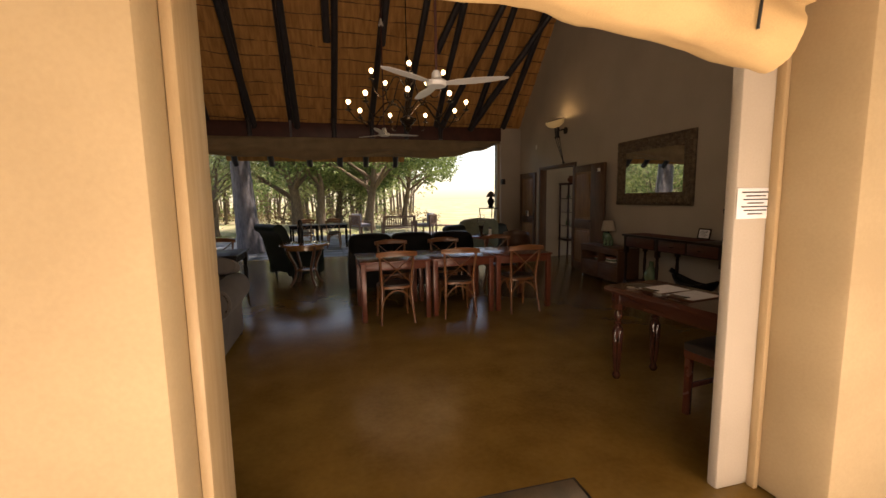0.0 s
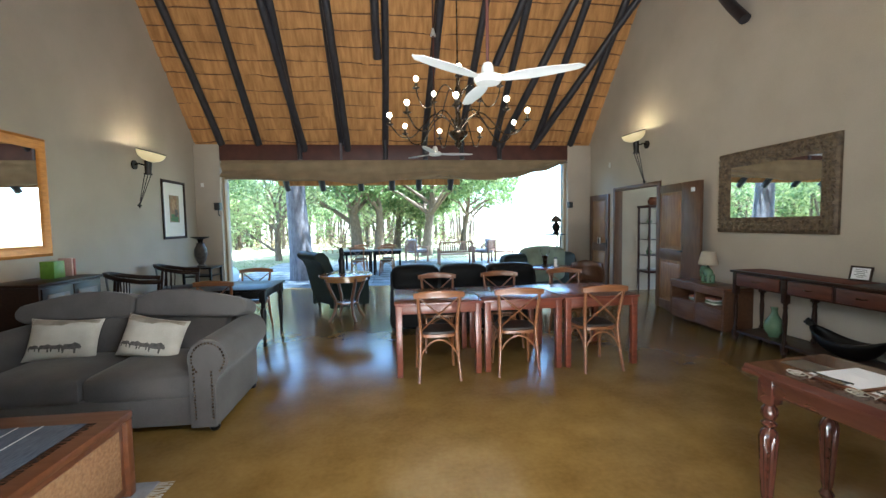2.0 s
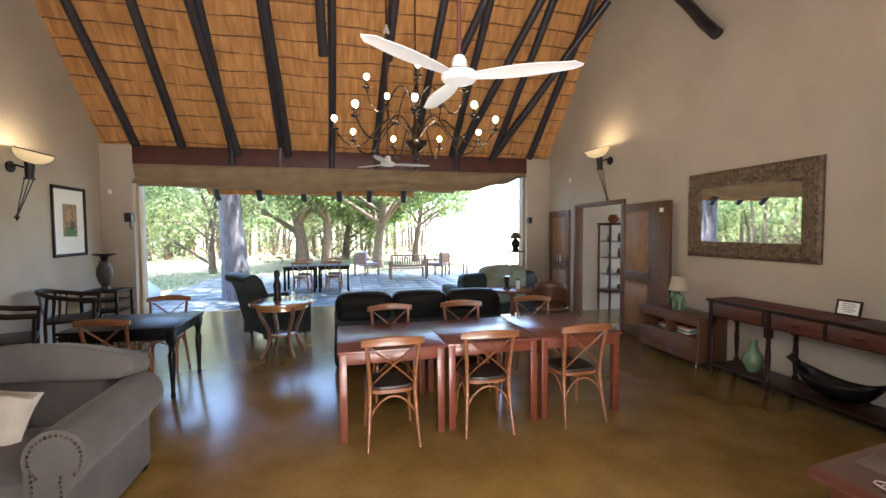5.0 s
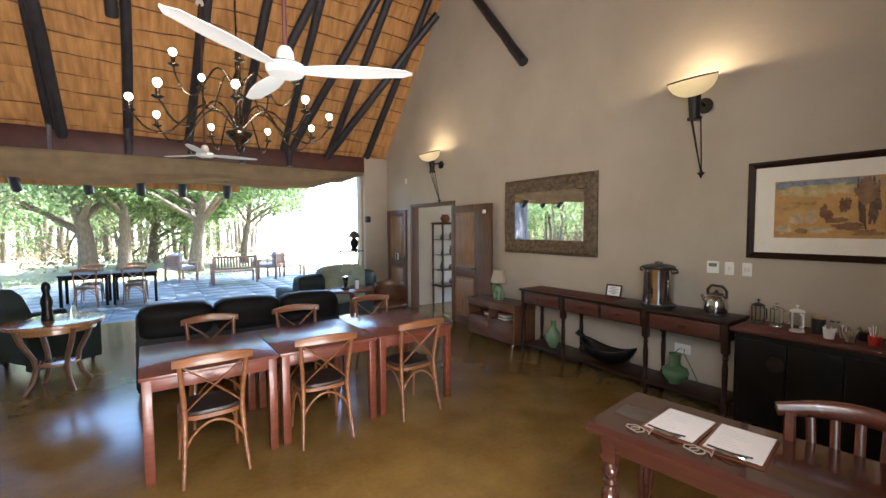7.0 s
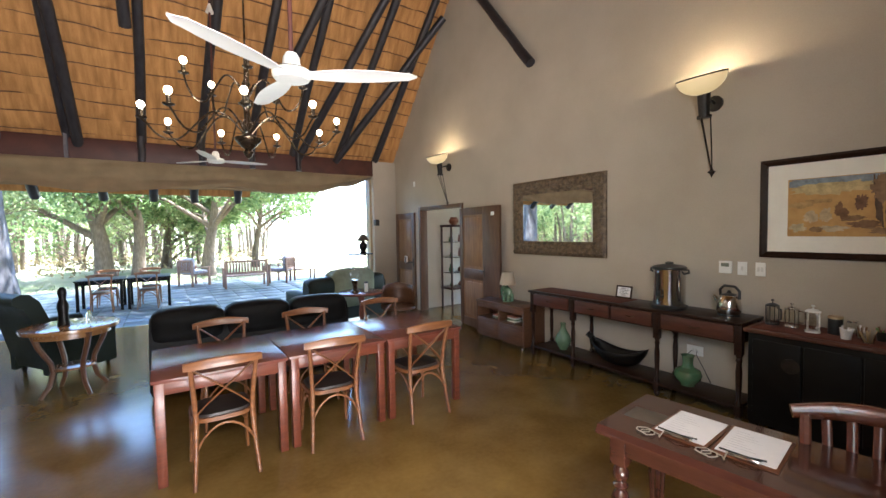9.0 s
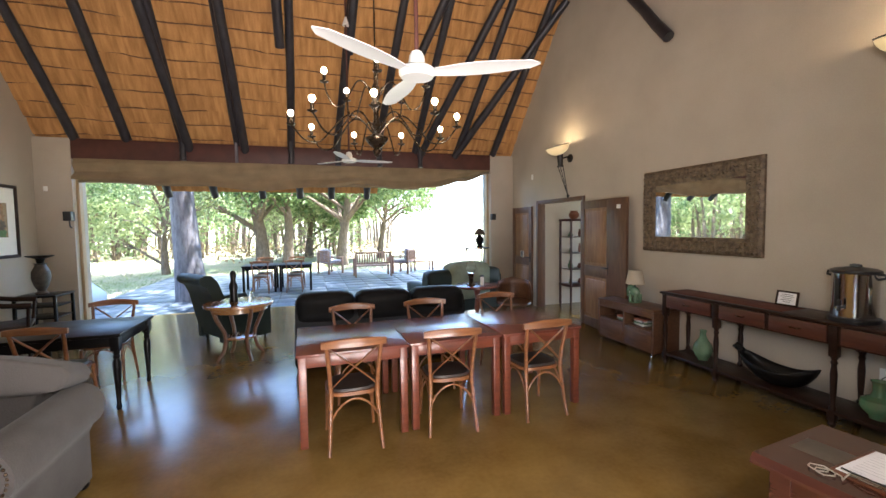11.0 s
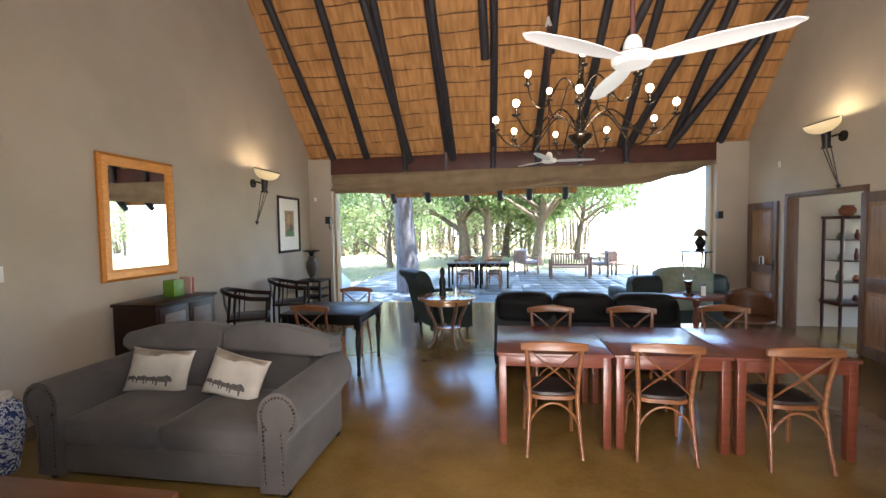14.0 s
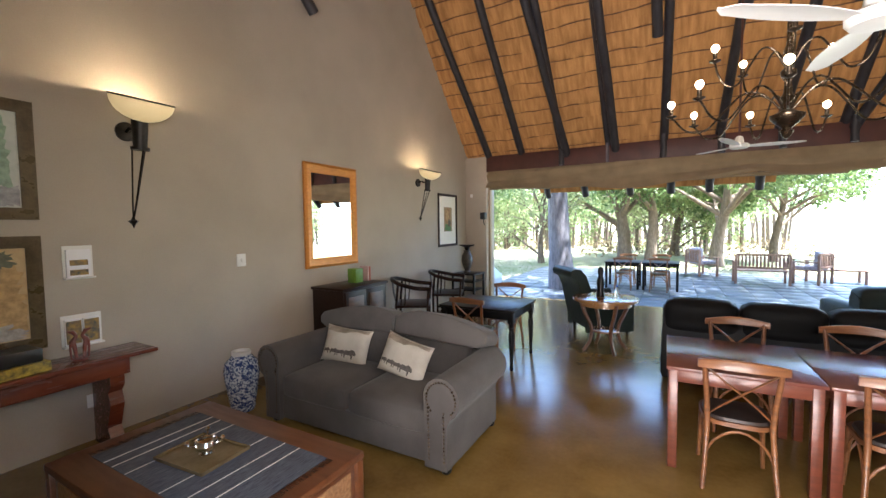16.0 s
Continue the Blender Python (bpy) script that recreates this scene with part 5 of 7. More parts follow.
def stick_cup(m, cup_mat, stick_mats, n, h, label):
    """A tapered cup with sachets or stirrers that stand up and lean out of it."""
    t = thing("sachet_cup", m, label, "cup", "cups of sachets and stirrers")
    bm = bmnew()
    lathe(bm, [(0.001, 0.004), (0.034, 0.0), (0.037, 0.004), (0.046, 0.085), (0.0435, 0.085), (0.034, 0.008), (0.001, 0.008)], (0, 0, 0), 20)
    part("cup", bm, cup_mat, t)
    rnd = random.Random(label)
    for j in range(n):
        a, r = rnd.uniform(0, 6.28), 0.026 * rnd.uniform(0.2, 1.0) ** 0.5
        x, y = r * math.cos(a), r * math.sin(a)
        lean = rnd.uniform(0.25, 0.9)
        top = h * rnd.uniform(0.82, 1.08)
        w = 0.0035 if h > 0.12 else 0.008
        bm = bmnew()
        box(bm, -w, w, -0.0012, 0.0012, 0, top - 0.01, 0.0006)
        d = Vector((x * lean * 3.0, y * lean * 3.0, top)).normalized()
        bmesh.ops.transform(bm, matrix=Matrix.Translation((x * 0.8, y * 0.8, 0.01)) @ d.to_track_quat("Z", "Y").to_matrix().to_4x4() @ Matrix.Rotation(rnd.uniform(0, 3.1), 4, "Z"), verts=bm.verts[:])
        part("stick" if h > 0.12 else "sachet", bm, stick_mats[j % len(stick_mats)], t)


STIRRER = mat("pale_stirrer_wood", (0.55, 0.42, 0.24), (0.46, 0.34, 0.18), rough=0.7, bump=0.05)
RED_PLASTIC = mat("red_plastic", (0.50, 0.045, 0.025), (0.42, 0.035, 0.02), rough=0.35, bump=0.02)
BROWN_PAPER = mat("brown_paper", (0.24, 0.14, 0.07), (0.17, 0.095, 0.05), rough=0.85, bump=0.05)
PINK_PAPER = mat("pink_paper", (0.55, 0.24, 0.22), (0.48, 0.2, 0.19), rough=0.85, bump=0.05)
GREEN_PAPER = mat("green_paper", (0.20, 0.33, 0.12), (0.16, 0.27, 0.1), rough=0.85, bump=0.05)
stick_cup(pose(4.99, 2.80, 0.88) @ Matrix.Scale(0.8, 4), WHITE_PLASTIC, [PAPER], 9, 0.112, "white cup full of white sugar sachets")
stick_cup(pose(5.12, 2.74, 0.88) @ Matrix.Scale(0.8, 4), GLASS, [BROWN_PAPER, PAPER], 9, 0.118, "glass tumbler with brown and white sachets")
stick_cup(pose(4.97, 2.68, 0.88) @ Matrix.Scale(0.8, 4), GLASS, [STIRRER, CUSHION], 12, 0.117, "glass tumbler with pale sweetener sachets")
stick_cup(pose(5.12, 2.635, 0.88) @ Matrix.Scale(0.8, 4), BLACK_PLASTIC, [PINK_PAPER, BROWN_PAPER, GREEN_PAPER], 12, 0.118, "dark cup with coloured tea sachets")
stick_cup(pose(4.99, 2.555, 0.88) @ Matrix.Scale(0.85, 4), RED_PLASTIC, [STIRRER, PAPER, GREEN_PAPER], 16, 0.165, "red cup full of pale wooden stirrers")
t = thing("card_stand", pose(5.12, 2.44, 0.88, 0, 0, 20), "black card stand leaning on the sideboard", "stand")
bm = bmnew()
box(bm, -0.005, 0.005, -0.075, 0.075, 0.006, 0.13, 0.002)
bmesh.ops.transform(bm, matrix=pose(0, 0, 0, 0, 14, 0), verts=bm.verts[:])
part("panel", bm, BLACK_PLASTIC, t)
bm = bmnew()
box(bm, -0.03, 0.045, -0.075, 0.075, 0, 0.008, 0.002)
part("foot", bm, BLACK_PLASTIC, t)


# ---- right wall fittings ----
def mirror(name, m, w, h, fw, frame_mat, label, thick=0.05, carved=False):
    """Hangs on a wall in its local xz plane, facing -y, lower left at the origin."""
    t = thing(name, m, label, "mirror")
    bm = bmnew()
    prof = [(0, 0), (0, -thick * 0.6), (fw * 0.25, -thick), (fw * 0.7, -thick * 0.75), (fw, -thick * 0.35), (fw, 0)]
    corners = [(0, 0, 1, 1), (w, 0, -1, 1), (w, h, -1, -1), (0, h, 1, -1)]
    rings = [[bm.verts.new((cx + sx * a, b, cz + sz * a)) for a, b in prof] for cx, cz, sx, sz in corners]
    for k in range(4):
        p, q = rings[k], rings[(k + 1) % 4]
        for j in range(len(prof)):
            bm.faces.new((p[j], p[(j + 1) % len(prof)], q[(j + 1) % len(prof)], q[j]))
    part("frame", bm, frame_mat, t, smooth=30)
    if carved:
        rnd = random.Random(2)
        bm = bmnew()
        for k in range(4):
            (ax, az, _, _), (bx, bz, _, _) = corners[k], corners[(k + 1) % 4]
            n = int(math.hypot(bx - ax, bz - az) / 0.045)
            for i in range(n + 1):
                f = i / n
                for row in (0.2, 0.45, 0.7):
                    x = ax + (bx - ax) * f
                    z = az + (bz - az) * f
                    x = min(max(x, fw * row), w - fw * row)
                    z = min(max(z, fw * row), h - fw * row)
                    bmesh.ops.create_icosphere(bm, subdivisions=1, radius=1.0, matrix=pose(x + rnd.uniform(-0.008, 0.008), -thick * (1.02 - 0.3 * row), z + rnd.uniform(-0.008, 0.008), 0, rnd.uniform(0, 180)) @ Matrix.Diagonal((rnd.uniform(0.02, 0.034), 0.017, 0.013, 1)))
        tagged(part("carving", bm, frame_mat, t), kind="stuff")
    bm = bmnew()
    v = [bm.verts.new((x, -thick * 0.36, z)) for x, z in ((fw * 0.96, fw * 0.96), (w - fw * 0.96, fw * 0.96), (w - fw * 0.96, h - fw * 0.96), (fw * 0.96, h - fw * 0.96))]
    bm.faces.new(v)
    part("mirror_glass", bm, MIRROR, t, smooth=0)
    return t


RIGHT = pose(0, 0, 0, 0, 0, -90)   # local -y faces -x: for the right wall
LEFT = pose(0, 0, 0, 0, 0, 90)


def on_right(y, z):
    """The point on the right wall from which local x runs to smaller y."""
    return Matrix.Translation((XR - 0.001, y, z)) @ RIGHT


def on_left(y, z):
    return Matrix.Translation((XL + 0.001, y, z)) @ LEFT


mirror("wall_mirror", on_right(6.70, 1.352), 1.63, 1.08, 0.2, CARVED, "large wall mirror with a broad carved brown frame", 0.06, True)
mirror("gilt_mirror", on_left(5.84, 1.225), 1.03, 1.425, 0.135, GOLD, "tall wall mirror in a golden pine frame", 0.05)


def picture(name, m, w, h, fw, frame_mat, mount, shapes, label, base):
    """A framed picture: frame, mount and a painted field of flat colour shapes (x0, x1, z0, z1, colour)."""
    t = thing(name, m, label, "picture")
    bm = bmnew()
    prof = [(0, 0), (0, -0.028), (fw * 0.4, -0.034), (fw, -0.016), (fw, 0)]
    corners = [(0, 0, 1, 1), (w, 0, -1, 1), (w, h, -1, -1), (0, h, 1, -1)]
    rings = [[bm.verts.new((cx + sx * a, b, cz + sz * a)) for a, b in prof] for cx, cz, sx, sz in corners]
    for k in range(4):
        p, q = rings[k], rings[(k + 1) % 4]
        for j in range(5):
            bm.faces.new((p[j], p[(j + 1) % 5], q[(j + 1) % 5], q[j]))
    part("frame", bm, frame_mat, t, smooth=30)
    bm = bmnew()
    box(bm, fw * 0.9, w - fw * 0.9, -0.008, -0.002, fw * 0.9, h - fw * 0.9, 0)
    part("mount", bm, MAT_CARD, t, "cream mount")
    a, b, c, d = mount
    bm = bmnew()
    box(bm, a, b, -0.010, -0.0085, c, d, 0)
    art = part("print", bm, mat(name + "_ground", base[0], base[1], rough=0.7, scale=7, fine=30, bump=0.1), t)
    for k, (ux, uz, uw, uh, col, tilt) in enumerate(shapes):
        bm = bmnew()
        ring = []
        for j in range(44):
            an = 2 * math.pi * j / 44
            rr = 1 + 0.5 * noise.noise((math.cos(an) * 1.6 + k, math.sin(an) * 1.6, k * 3.3)) + 0.45 * noise.noise((math.cos(an) * 6 + k, math.sin(an) * 6, k * 1.3))
            x = a + (b - a) * min(0.99, max(0.01, ux + uw * rr * math.cos(an) * math.cos(tilt) - uh * 0.6 * math.sin(an) * math.sin(tilt)))
            z = c + (d - c) * min(0.99, max(0.01, uz + uh * rr * math.sin(an)))
            ring.append(bm.verts.new((x, -0.0105 - 0.0004 * k, z)))
        bm.faces.new(ring)
        part("painted_patch", bm, mat(name + "_tone", col, tuple(v * 0.6 for v in col), rough=0.7, scale=20, fine=60, bump=0.1), art, smooth=0)
    return t


picture("framed_painting", on_right(3.475, 1.44), 1.085, 0.868, 0.055, DARK_WOOD, (0.20, 0.895, 0.19, 0.68),
        [(0.5, 0.93, 0.62, 0.09, (0.27, 0.32, 0.37), 0), (0.4, 0.82, 0.42, 0.1, (0.6, 0.46, 0.22), 0), (0.80, 0.55, 0.035, 0.42, (0.13, 0.08, 0.05), 0.1), (0.90, 0.6, 0.05, 0.36, (0.16, 0.10, 0.06), 0), (0.85, 0.75, 0.1, 0.2, (0.28, 0.17, 0.09), 0), (0.66, 0.55, 0.05, 0.13, (0.20, 0.10, 0.05), 0), (0.6, 0.3, 0.12, 0.05, (0.25, 0.14, 0.06), 0), (0.12, 0.55, 0.12, 0.05, (0.5, 0.32, 0.12), 0), (0.3, 0.6, 0.14, 0.03, (0.45, 0.28, 0.1), 0),
         (0.5, 0.42, 0.06, 0.14, (0.24, 0.12, 0.05), 0.3), (0.36, 0.36, 0.05, 0.11, (0.56, 0.42, 0.24), 0), (0.22, 0.34, 0.06, 0.1, (0.6, 0.46, 0.28), 0), (0.42, 0.14, 0.12, 0.05, (0.6, 0.48, 0.3), 0), (0.7, 0.2, 0.14, 0.06, (0.24, 0.13, 0.06), 0), (0.85, 0.1, 0.12, 0.05, (0.34, 0.2, 0.09), 0), (0.1, 0.15, 0.08, 0.06, (0.62, 0.5, 0.3), 0), (0.28, 0.12, 0.06, 0.05, (0.3, 0.18, 0.08), 0)],
        "large dark-framed print of lions resting in dry grass", ((0.42, 0.23, 0.07), (0.55, 0.33, 0.11)))
picture("framed_print", on_left(9.41, 1.335), 0.83, 1.12, 0.05, DARK_WOOD, (0.25, 0.60, 0.32, 0.84),
        [(0.5, 0.6, 0.42, 0.35, (0.36, 0.20, 0.08), 0), (0.4, 0.7, 0.2, 0.2, (0.5, 0.3, 0.13), 0), (0.5, 0.15, 0.5, 0.15, (0.10, 0.20, 0.06), 0), (0.65, 0.35, 0.2, 0.15, (0.12, 0.09, 0.05), 0)],
        "dark-framed print in brown and green on a pale mount", ((0.33, 0.24, 0.12), (0.25, 0.17, 0.08)))
OLIVE_FRAME = mat("bronze_frame", (0.13, 0.10, 0.05), (0.07, 0.05, 0.028), rough=0.3, metal=0.3, scale=10, bump=0.1)
picture("framed_photo", on_left(2.42, 1.865), 0.79, 0.885, 0.09, OLIVE_FRAME, (0.09, 0.70, 0.09, 0.795),
        [(0.8, 0.55, 0.16, 0.35, (0.35, 0.48, 0.36), 0), (0.8, 0.12, 0.3, 0.12, (0.45, 0.45, 0.47), 0), (0.3, 0.4, 0.3, 0.3, (0.6, 0.62, 0.55), 0)],
        "bronze-framed pale landscape photograph", ((0.62, 0.64, 0.6), (0.5, 0.54, 0.5)))
picture("framed_photo", on_left(2.42, 0.872), 0.79, 0.87, 0.09, OLIVE_FRAME, (0.09, 0.70, 0.09, 0.78),
        [(0.7, 0.45, 0.4, 0.35, (0.55, 0.36, 0.15), 0), (0.7, 0.88, 0.2, 0.1, (0.16, 0.16, 0.10), 0), (0.6, 0.08, 0.5, 0.1, (0.5, 0.45, 0.4), 0)],
        "bronze-framed photograph of a tan timber building", ((0.58, 0.42, 0.22), (0.45, 0.32, 0.16)))


def wall_plate(name, m, w, h, label, rockers=1):
    t = thing(name, m, label, "switch")
    bm = bmnew()
    box(bm, -w / 2, w / 2, -0.009, 0, -h / 2, h / 2, 0.003)
    part("plate", bm, WHITE_PLASTIC, t)
    for k in range(rockers):
        bm = bmnew()
        x = (k - (rockers - 1) / 2) * 0.028
        box(bm, x - 0.01, x + 0.01, -0.013, -0.009, -0.02, 0.02, 0.002)
        part("rocker", bm, WHITE, t)


wall_plate("light_switch", on_right(3.615, 1.325), 0.078, 0.125, "white wall light switch", 1)
wall_plate("light_switch", on_right(3.47, 1.325), 0.078, 0.125, "white wall light switch", 2)
wall_plate("light_switch", on_left(4.91, 1.42), 0.11, 0.14, "white wall light switch", 1)
wall_plate("light_switch", on_right(9.845, 2.745), 0.07, 0.11, "small white wall sensor plate", 0)
wall_plate("wall_socket", on_right(4.03, 0.44), 0.16, 0.10, "white double wall socket", 2)
wall_plate("wall_socket", on_left(3.50, 0.34), 0.12, 0.11, "white single wall socket plate", 1)
wall_plate("wall_switch", Matrix.Translation((-3.4, YB - 0.001, 2.46)), 0.06, 0.08, "small white sensor on the pier", 0)
t = thing("thermostat", on_right(3.755, 1.33), "white wall thermostat with a grey screen", "thermostat")
bm = bmnew()
box(bm, -0.055, 0.055, -0.022, 0, -0.06, 0.06, 0.005)
part("case", bm, WHITE_PLASTIC, t)
bm = bmnew()
box(bm, -0.035, 0.035, -0.0245, -0.0215, 0.005, 0.04, 0.001)
part("screen", bm, mat("lcd", (0.22, 0.25, 0.2), rough=0.2, bump=0), t)
# cables at the socket
bm = bmnew()
tube(bm, [(5.35, 4.05, 0.44), (5.30, 4.06, 0.42), (5.31, 4.10, 0.30), (5.33, 4.13, 0.2), (5.33, 4.15, 0.15)], 0.004, 6)
tube(bm, [(5.35, 4.0, 0.44), (5.29, 3.98, 0.42), (5.32, 3.92, 0.28), (5.33, 3.86, 0.15)], 0.004, 6)
solo("cable", bm, BLACK_PLASTIC, Matrix(), "black mains cables hanging from the wall socket", "cable")


# ---- lamps ----
BOWL = glow("lit_alabaster_bowl", (1.0, 0.70, 0.30), 0.045, (0.75, 0.6, 0.36))
BULB = glow("lit_bulb", (1.0, 0.76, 0.44), 4.0)
BULB_POWER, SCONCE_POWER = 0.5, 2.6


def sconce(m, drop, label="black iron torch wall lamp with a lit alabaster bowl"):
    """Torch on an arm; local origin on the wall at the bracket, -y away from it."""
    t = thing("wall_lamp", m, label, "wall lamp", "torch wall lamps")
    bm = bmnew()
    tube(bm, [(0, -0.002, 0), (0, -0.02, 0)], 0.065, 24)
    part("wall_plate", bm, METAL_BLACK, t)
    bm = bmnew()
    tube(bm, [(0, -0.015, 0), (0, -0.07, 0.02), (0, -0.13, 0.0), (0, -0.19, -0.01)], 0.012, 8)
    part("arm", bm, METAL_BLACK, t)
    bm = bmnew()
    tube(bm, [(0, -0.2, 0.06), (0, -0.19, -0.13)], [0.05, 0.04], 16)
    tube(bm, [(0, -0.19, -0.125), (0, -0.189, -0.145)], [0.055, 0.055], 16)
    part("holder", bm, METAL_BLACK, t)
    tip = Vector((0, -0.05, -drop))
    for k in range(3):
        a = 2 * math.pi * k / 3 + 0.5
        bm = bmnew()
        tube(bm, [(0.045 * math.cos(a), -0.19 + 0.045 * math.sin(a), -0.13), tuple(tip.lerp(Vector((0.028 * math.cos(a), -0.12 + 0.03 * math.sin(a), -0.13 - (drop - 0.13) * 0.5)), 0.5)), tuple(tip)], 0.0055, 6)
        part("rod", bm, METAL_BLACK, t)
    bm = bmnew()
    lathe(bm, [(0.001, -0.05), (0.014, -0.02), (0.034, 0.0), (0.014, 0.012), (0.008, 0.03)], tuple(tip), 5)
    part("star_finial", bm, METAL_BLACK, t, smooth=0)
    bm = bmnew()
    lathe(bm, [(0.02, 0.045)] + [(0.182 * math.sin(a), 0.185 - 0.14 * math.cos(a)) for a in (0.2, 0.4, 0.6, 0.8, 1.0, 1.2, 1.4, 1.57)] + [(0.176 * math.sin(a), 0.186 - 0.133 * math.cos(a)) for a in (1.57, 1.35, 1.1, 0.85, 0.6, 0.35, 0.15)], (0, 0, 0), 44)
    bmesh.ops.transform(bm, matrix=pose(0, -0.2, 0, 15), verts=bm.verts[:])
    bowl = part("bowl", bm, BOWL, t, "glowing amber alabaster bowl")
    bm = bmnew()
    lathe(bm, [(0.181, 0.181), (0.187, 0.186), (0.187, 0.193), (0.178, 0.193), (0.176, 0.186)], (0, 0, 0), 36)
    bmesh.ops.transform(bm, matrix=pose(0, -0.2, 0, 15), verts=bm.verts[:])
    part("rim", bm, METAL_BLACK, bowl)
    lamp("wall_lamp_light", "POINT", SCONCE_POWER, (1.0, 0.70, 0.38), m @ pose(0, -0.235, 0.19), radius=0.04)


sconce(on_right(8.49, 2.93) @ Matrix.Scale(1.12, 4), 0.60)
sconce(on_right(3.87, 2.93) @ Matrix.Scale(1.15, 4), 0.58)
sconce(on_left(3.83, 2.65) @ Matrix.Scale(1.28, 4), 0.62)
sconce(on_left(8.65, 2.60) @ Matrix.Scale(1.15, 4), 0.58)


def smooth_line(pts, n):
    """Points of a smooth curve through the given ones."""
    p = [Vector(q) for q in pts]
    p = [p[0] * 2 - p[1]] + p + [p[-1] * 2 - p[-2]]
    out = []
    for i in range(1, len(p) - 2):
        for k in range(n):
            t = k / n
            a, b, c, d = p[i - 1], p[i], p[i + 1], p[i + 2]
            out.append(tuple(0.5 * (2 * b + (c - a) * t + (2 * a - 5 * b + 4 * c - d) * t * t + (3 * b - a - 3 * c + d) * t ** 3)))
    return out + [tuple(p[-2])]


def chandelier():
    c = Vector((1.52, 6.30, 0))
    t = thing("chandelier", pose(c.x, c.y, 2.46), "bronze branched chandelier with fourteen lit candle bulbs", "chandelier")
    bm = bmnew()
    lathe(bm, [(0.012, 0), (0.03, 0.02), (0.045, 0.05), (0.05, 0.06), (0.03, 0.08), (0.075, 0.12), (0.115, 0.165), (0.12, 0.19), (0.09, 0.2), (0.04, 0.23), (0.025, 0.28), (0.05, 0.33), (0.03, 0.37), (0.024, 0.46), (0.05, 0.5), (0.055, 0.54), (0.028, 0.57), (0.02, 0.66), (0.04, 0.7), (0.02, 0.75), (0.016, 0.95), (0.03, 1.0), (0.012, 1.05)], (0, 0, 0), 24)
    part("column", bm, BRASS_DARK, t)
    bm = bmnew()
    tube(bm, [(0, 0, 1.04), (0, 0, roof_z(c.y) - 2.40)], 0.008, 8)
    part("rod", bm, BRASS_DARK, t)
    rings = ((9, 0.83, 0.366, 0.22, radians(-100)), (5, 0.52, 0.766, 0.56, radians(-97)))
    for n, r, z, z0, a0 in rings:
        for k in range(n):
            a = 2 * math.pi * k / n + a0
            d = Vector((math.cos(a), math.sin(a), 0))
            bm = bmnew()
            pts = []
            for f, up in ((0.03, z0), (0.2, z0 + 0.16), (0.36, z0 + 0.18), (0.52, z0 + 0.05), (0.68, z0 - 0.09), (0.85, z0 - 0.08), (0.96, z0 + 0.02), (1.0, z - 0.09)):
                pts.append(tuple(d * (r * f) + Vector((0, 0, up))))
            tube(bm, smooth_line(pts, 4), 0.0085, 8)
            arm = part("arm", bm, BRASS_DARK, t)
            e = d * r
            bm = bmnew()
            lathe(bm, [(0.01, z - 0.10), (0.042, z - 0.085), (0.045, z - 0.078), (0.016, z - 0.07), (0.017, z - 0.02), (0.02, z - 0.015)], tuple(e), 16)
            part("candle_cup", bm, BRASS_DARK, arm)
            bm = bmnew()
            lathe(bm, [(0.010, z - 0.015), (0.013, z - 0.006), (0.024, z + 0.006), (0.030, z + 0.024), (0.025, z + 0.042), (0.014, z + 0.052), (0.001, z + 0.055)], tuple(e), 16)
            bulb = part("bulb", bm, BULB, arm, "lit round bulb")
            bulb.visible_shadow = False
            lamp("bulb_light", "POINT", BULB_POWER, (1.0, 0.79, 0.54), Matrix.Translation((c.x + e.x, c.y + e.y, 2.46 + z + 0.024)), radius=0.03)


chandelier()


def ceiling_fan(m, top, r, turn, label, bell):
    t = thing("ceiling_fan", m, label, "ceiling fan", "ceiling fans")
    bm = bmnew()
    lathe(bm, [(0.05, -0.035), (0.09, -0.032), (0.105, -0.012), (0.105, 0.012), (0.09, 0.024), (0.052, 0.03), (0.05, 0.045), (0.044, 0.09), (0.03, 0.115), (0.014, 0.12)], (0, 0, 0), 32)
    part("motor", bm, WHITE, t)
    bm = bmnew()
    tube(bm, [(0, 0, 0.12), (0, 0, top)], 0.013, 8)
    part("rod", bm, BEAM, t)
    bm = bmnew()
    lathe(bm, [(0.05, bell - 0.12), (0.045, bell - 0.1), (0.02, bell - 0.02), (0.015, bell)], (0, 0, 0), 20)
    part("canopy", bm, WHITE, t)
    for k in range(3):
        a = turn + 120 * k
        bm = bmnew()
        rows = []
        for i in range(13):
            f = i / 12
            x = 0.09 + (r - 0.09) * f
            w = 0.98 * (0.04 + 0.03 * math.sin(math.pi * min(1, f * 1.15)) + 0.012 * f) * (1 if f < 0.9 else math.sqrt(max(0.02, 1 - ((f - 0.9) / 0.1) ** 2)))
            tw = -0.14 * (1 - 0.6 * f)
            rows.append([bm.verts.new((x, s * w, tw * s * w + dz + 0.01 * f)) for s, dz in ((-1, -0.003), (0, 0.004), (1, -0.003), (1, -0.007), (0, 0.0), (-1, -0.007))])
        for u, v in zip(rows, rows[1:]):
            for j in range(6):
                bm.faces.new((u[j], u[(j + 1) % 6], v[(j + 1) % 6], v[j]))
        bm.faces.new(rows[0])
        bm.faces.new(list(reversed(rows[-1])))
        bmesh.ops.transform(bm, matrix=pose(0, 0, 0.0, 0, 0, a), verts=bm.verts[:])
        part("blade", bm, WHITE, t, smooth=60)


ceiling_fan(pose(1.45, 4.33, 2.62), 3.63, 0.70, 94, "white three-bladed ceiling fan on a brown rod", 3.6)
ceiling_fan(pose(1.42, 8.3, 2.73), 3.45, 0.68, 10, "white three-bladed ceiling fan on a brown rod", 2.06)


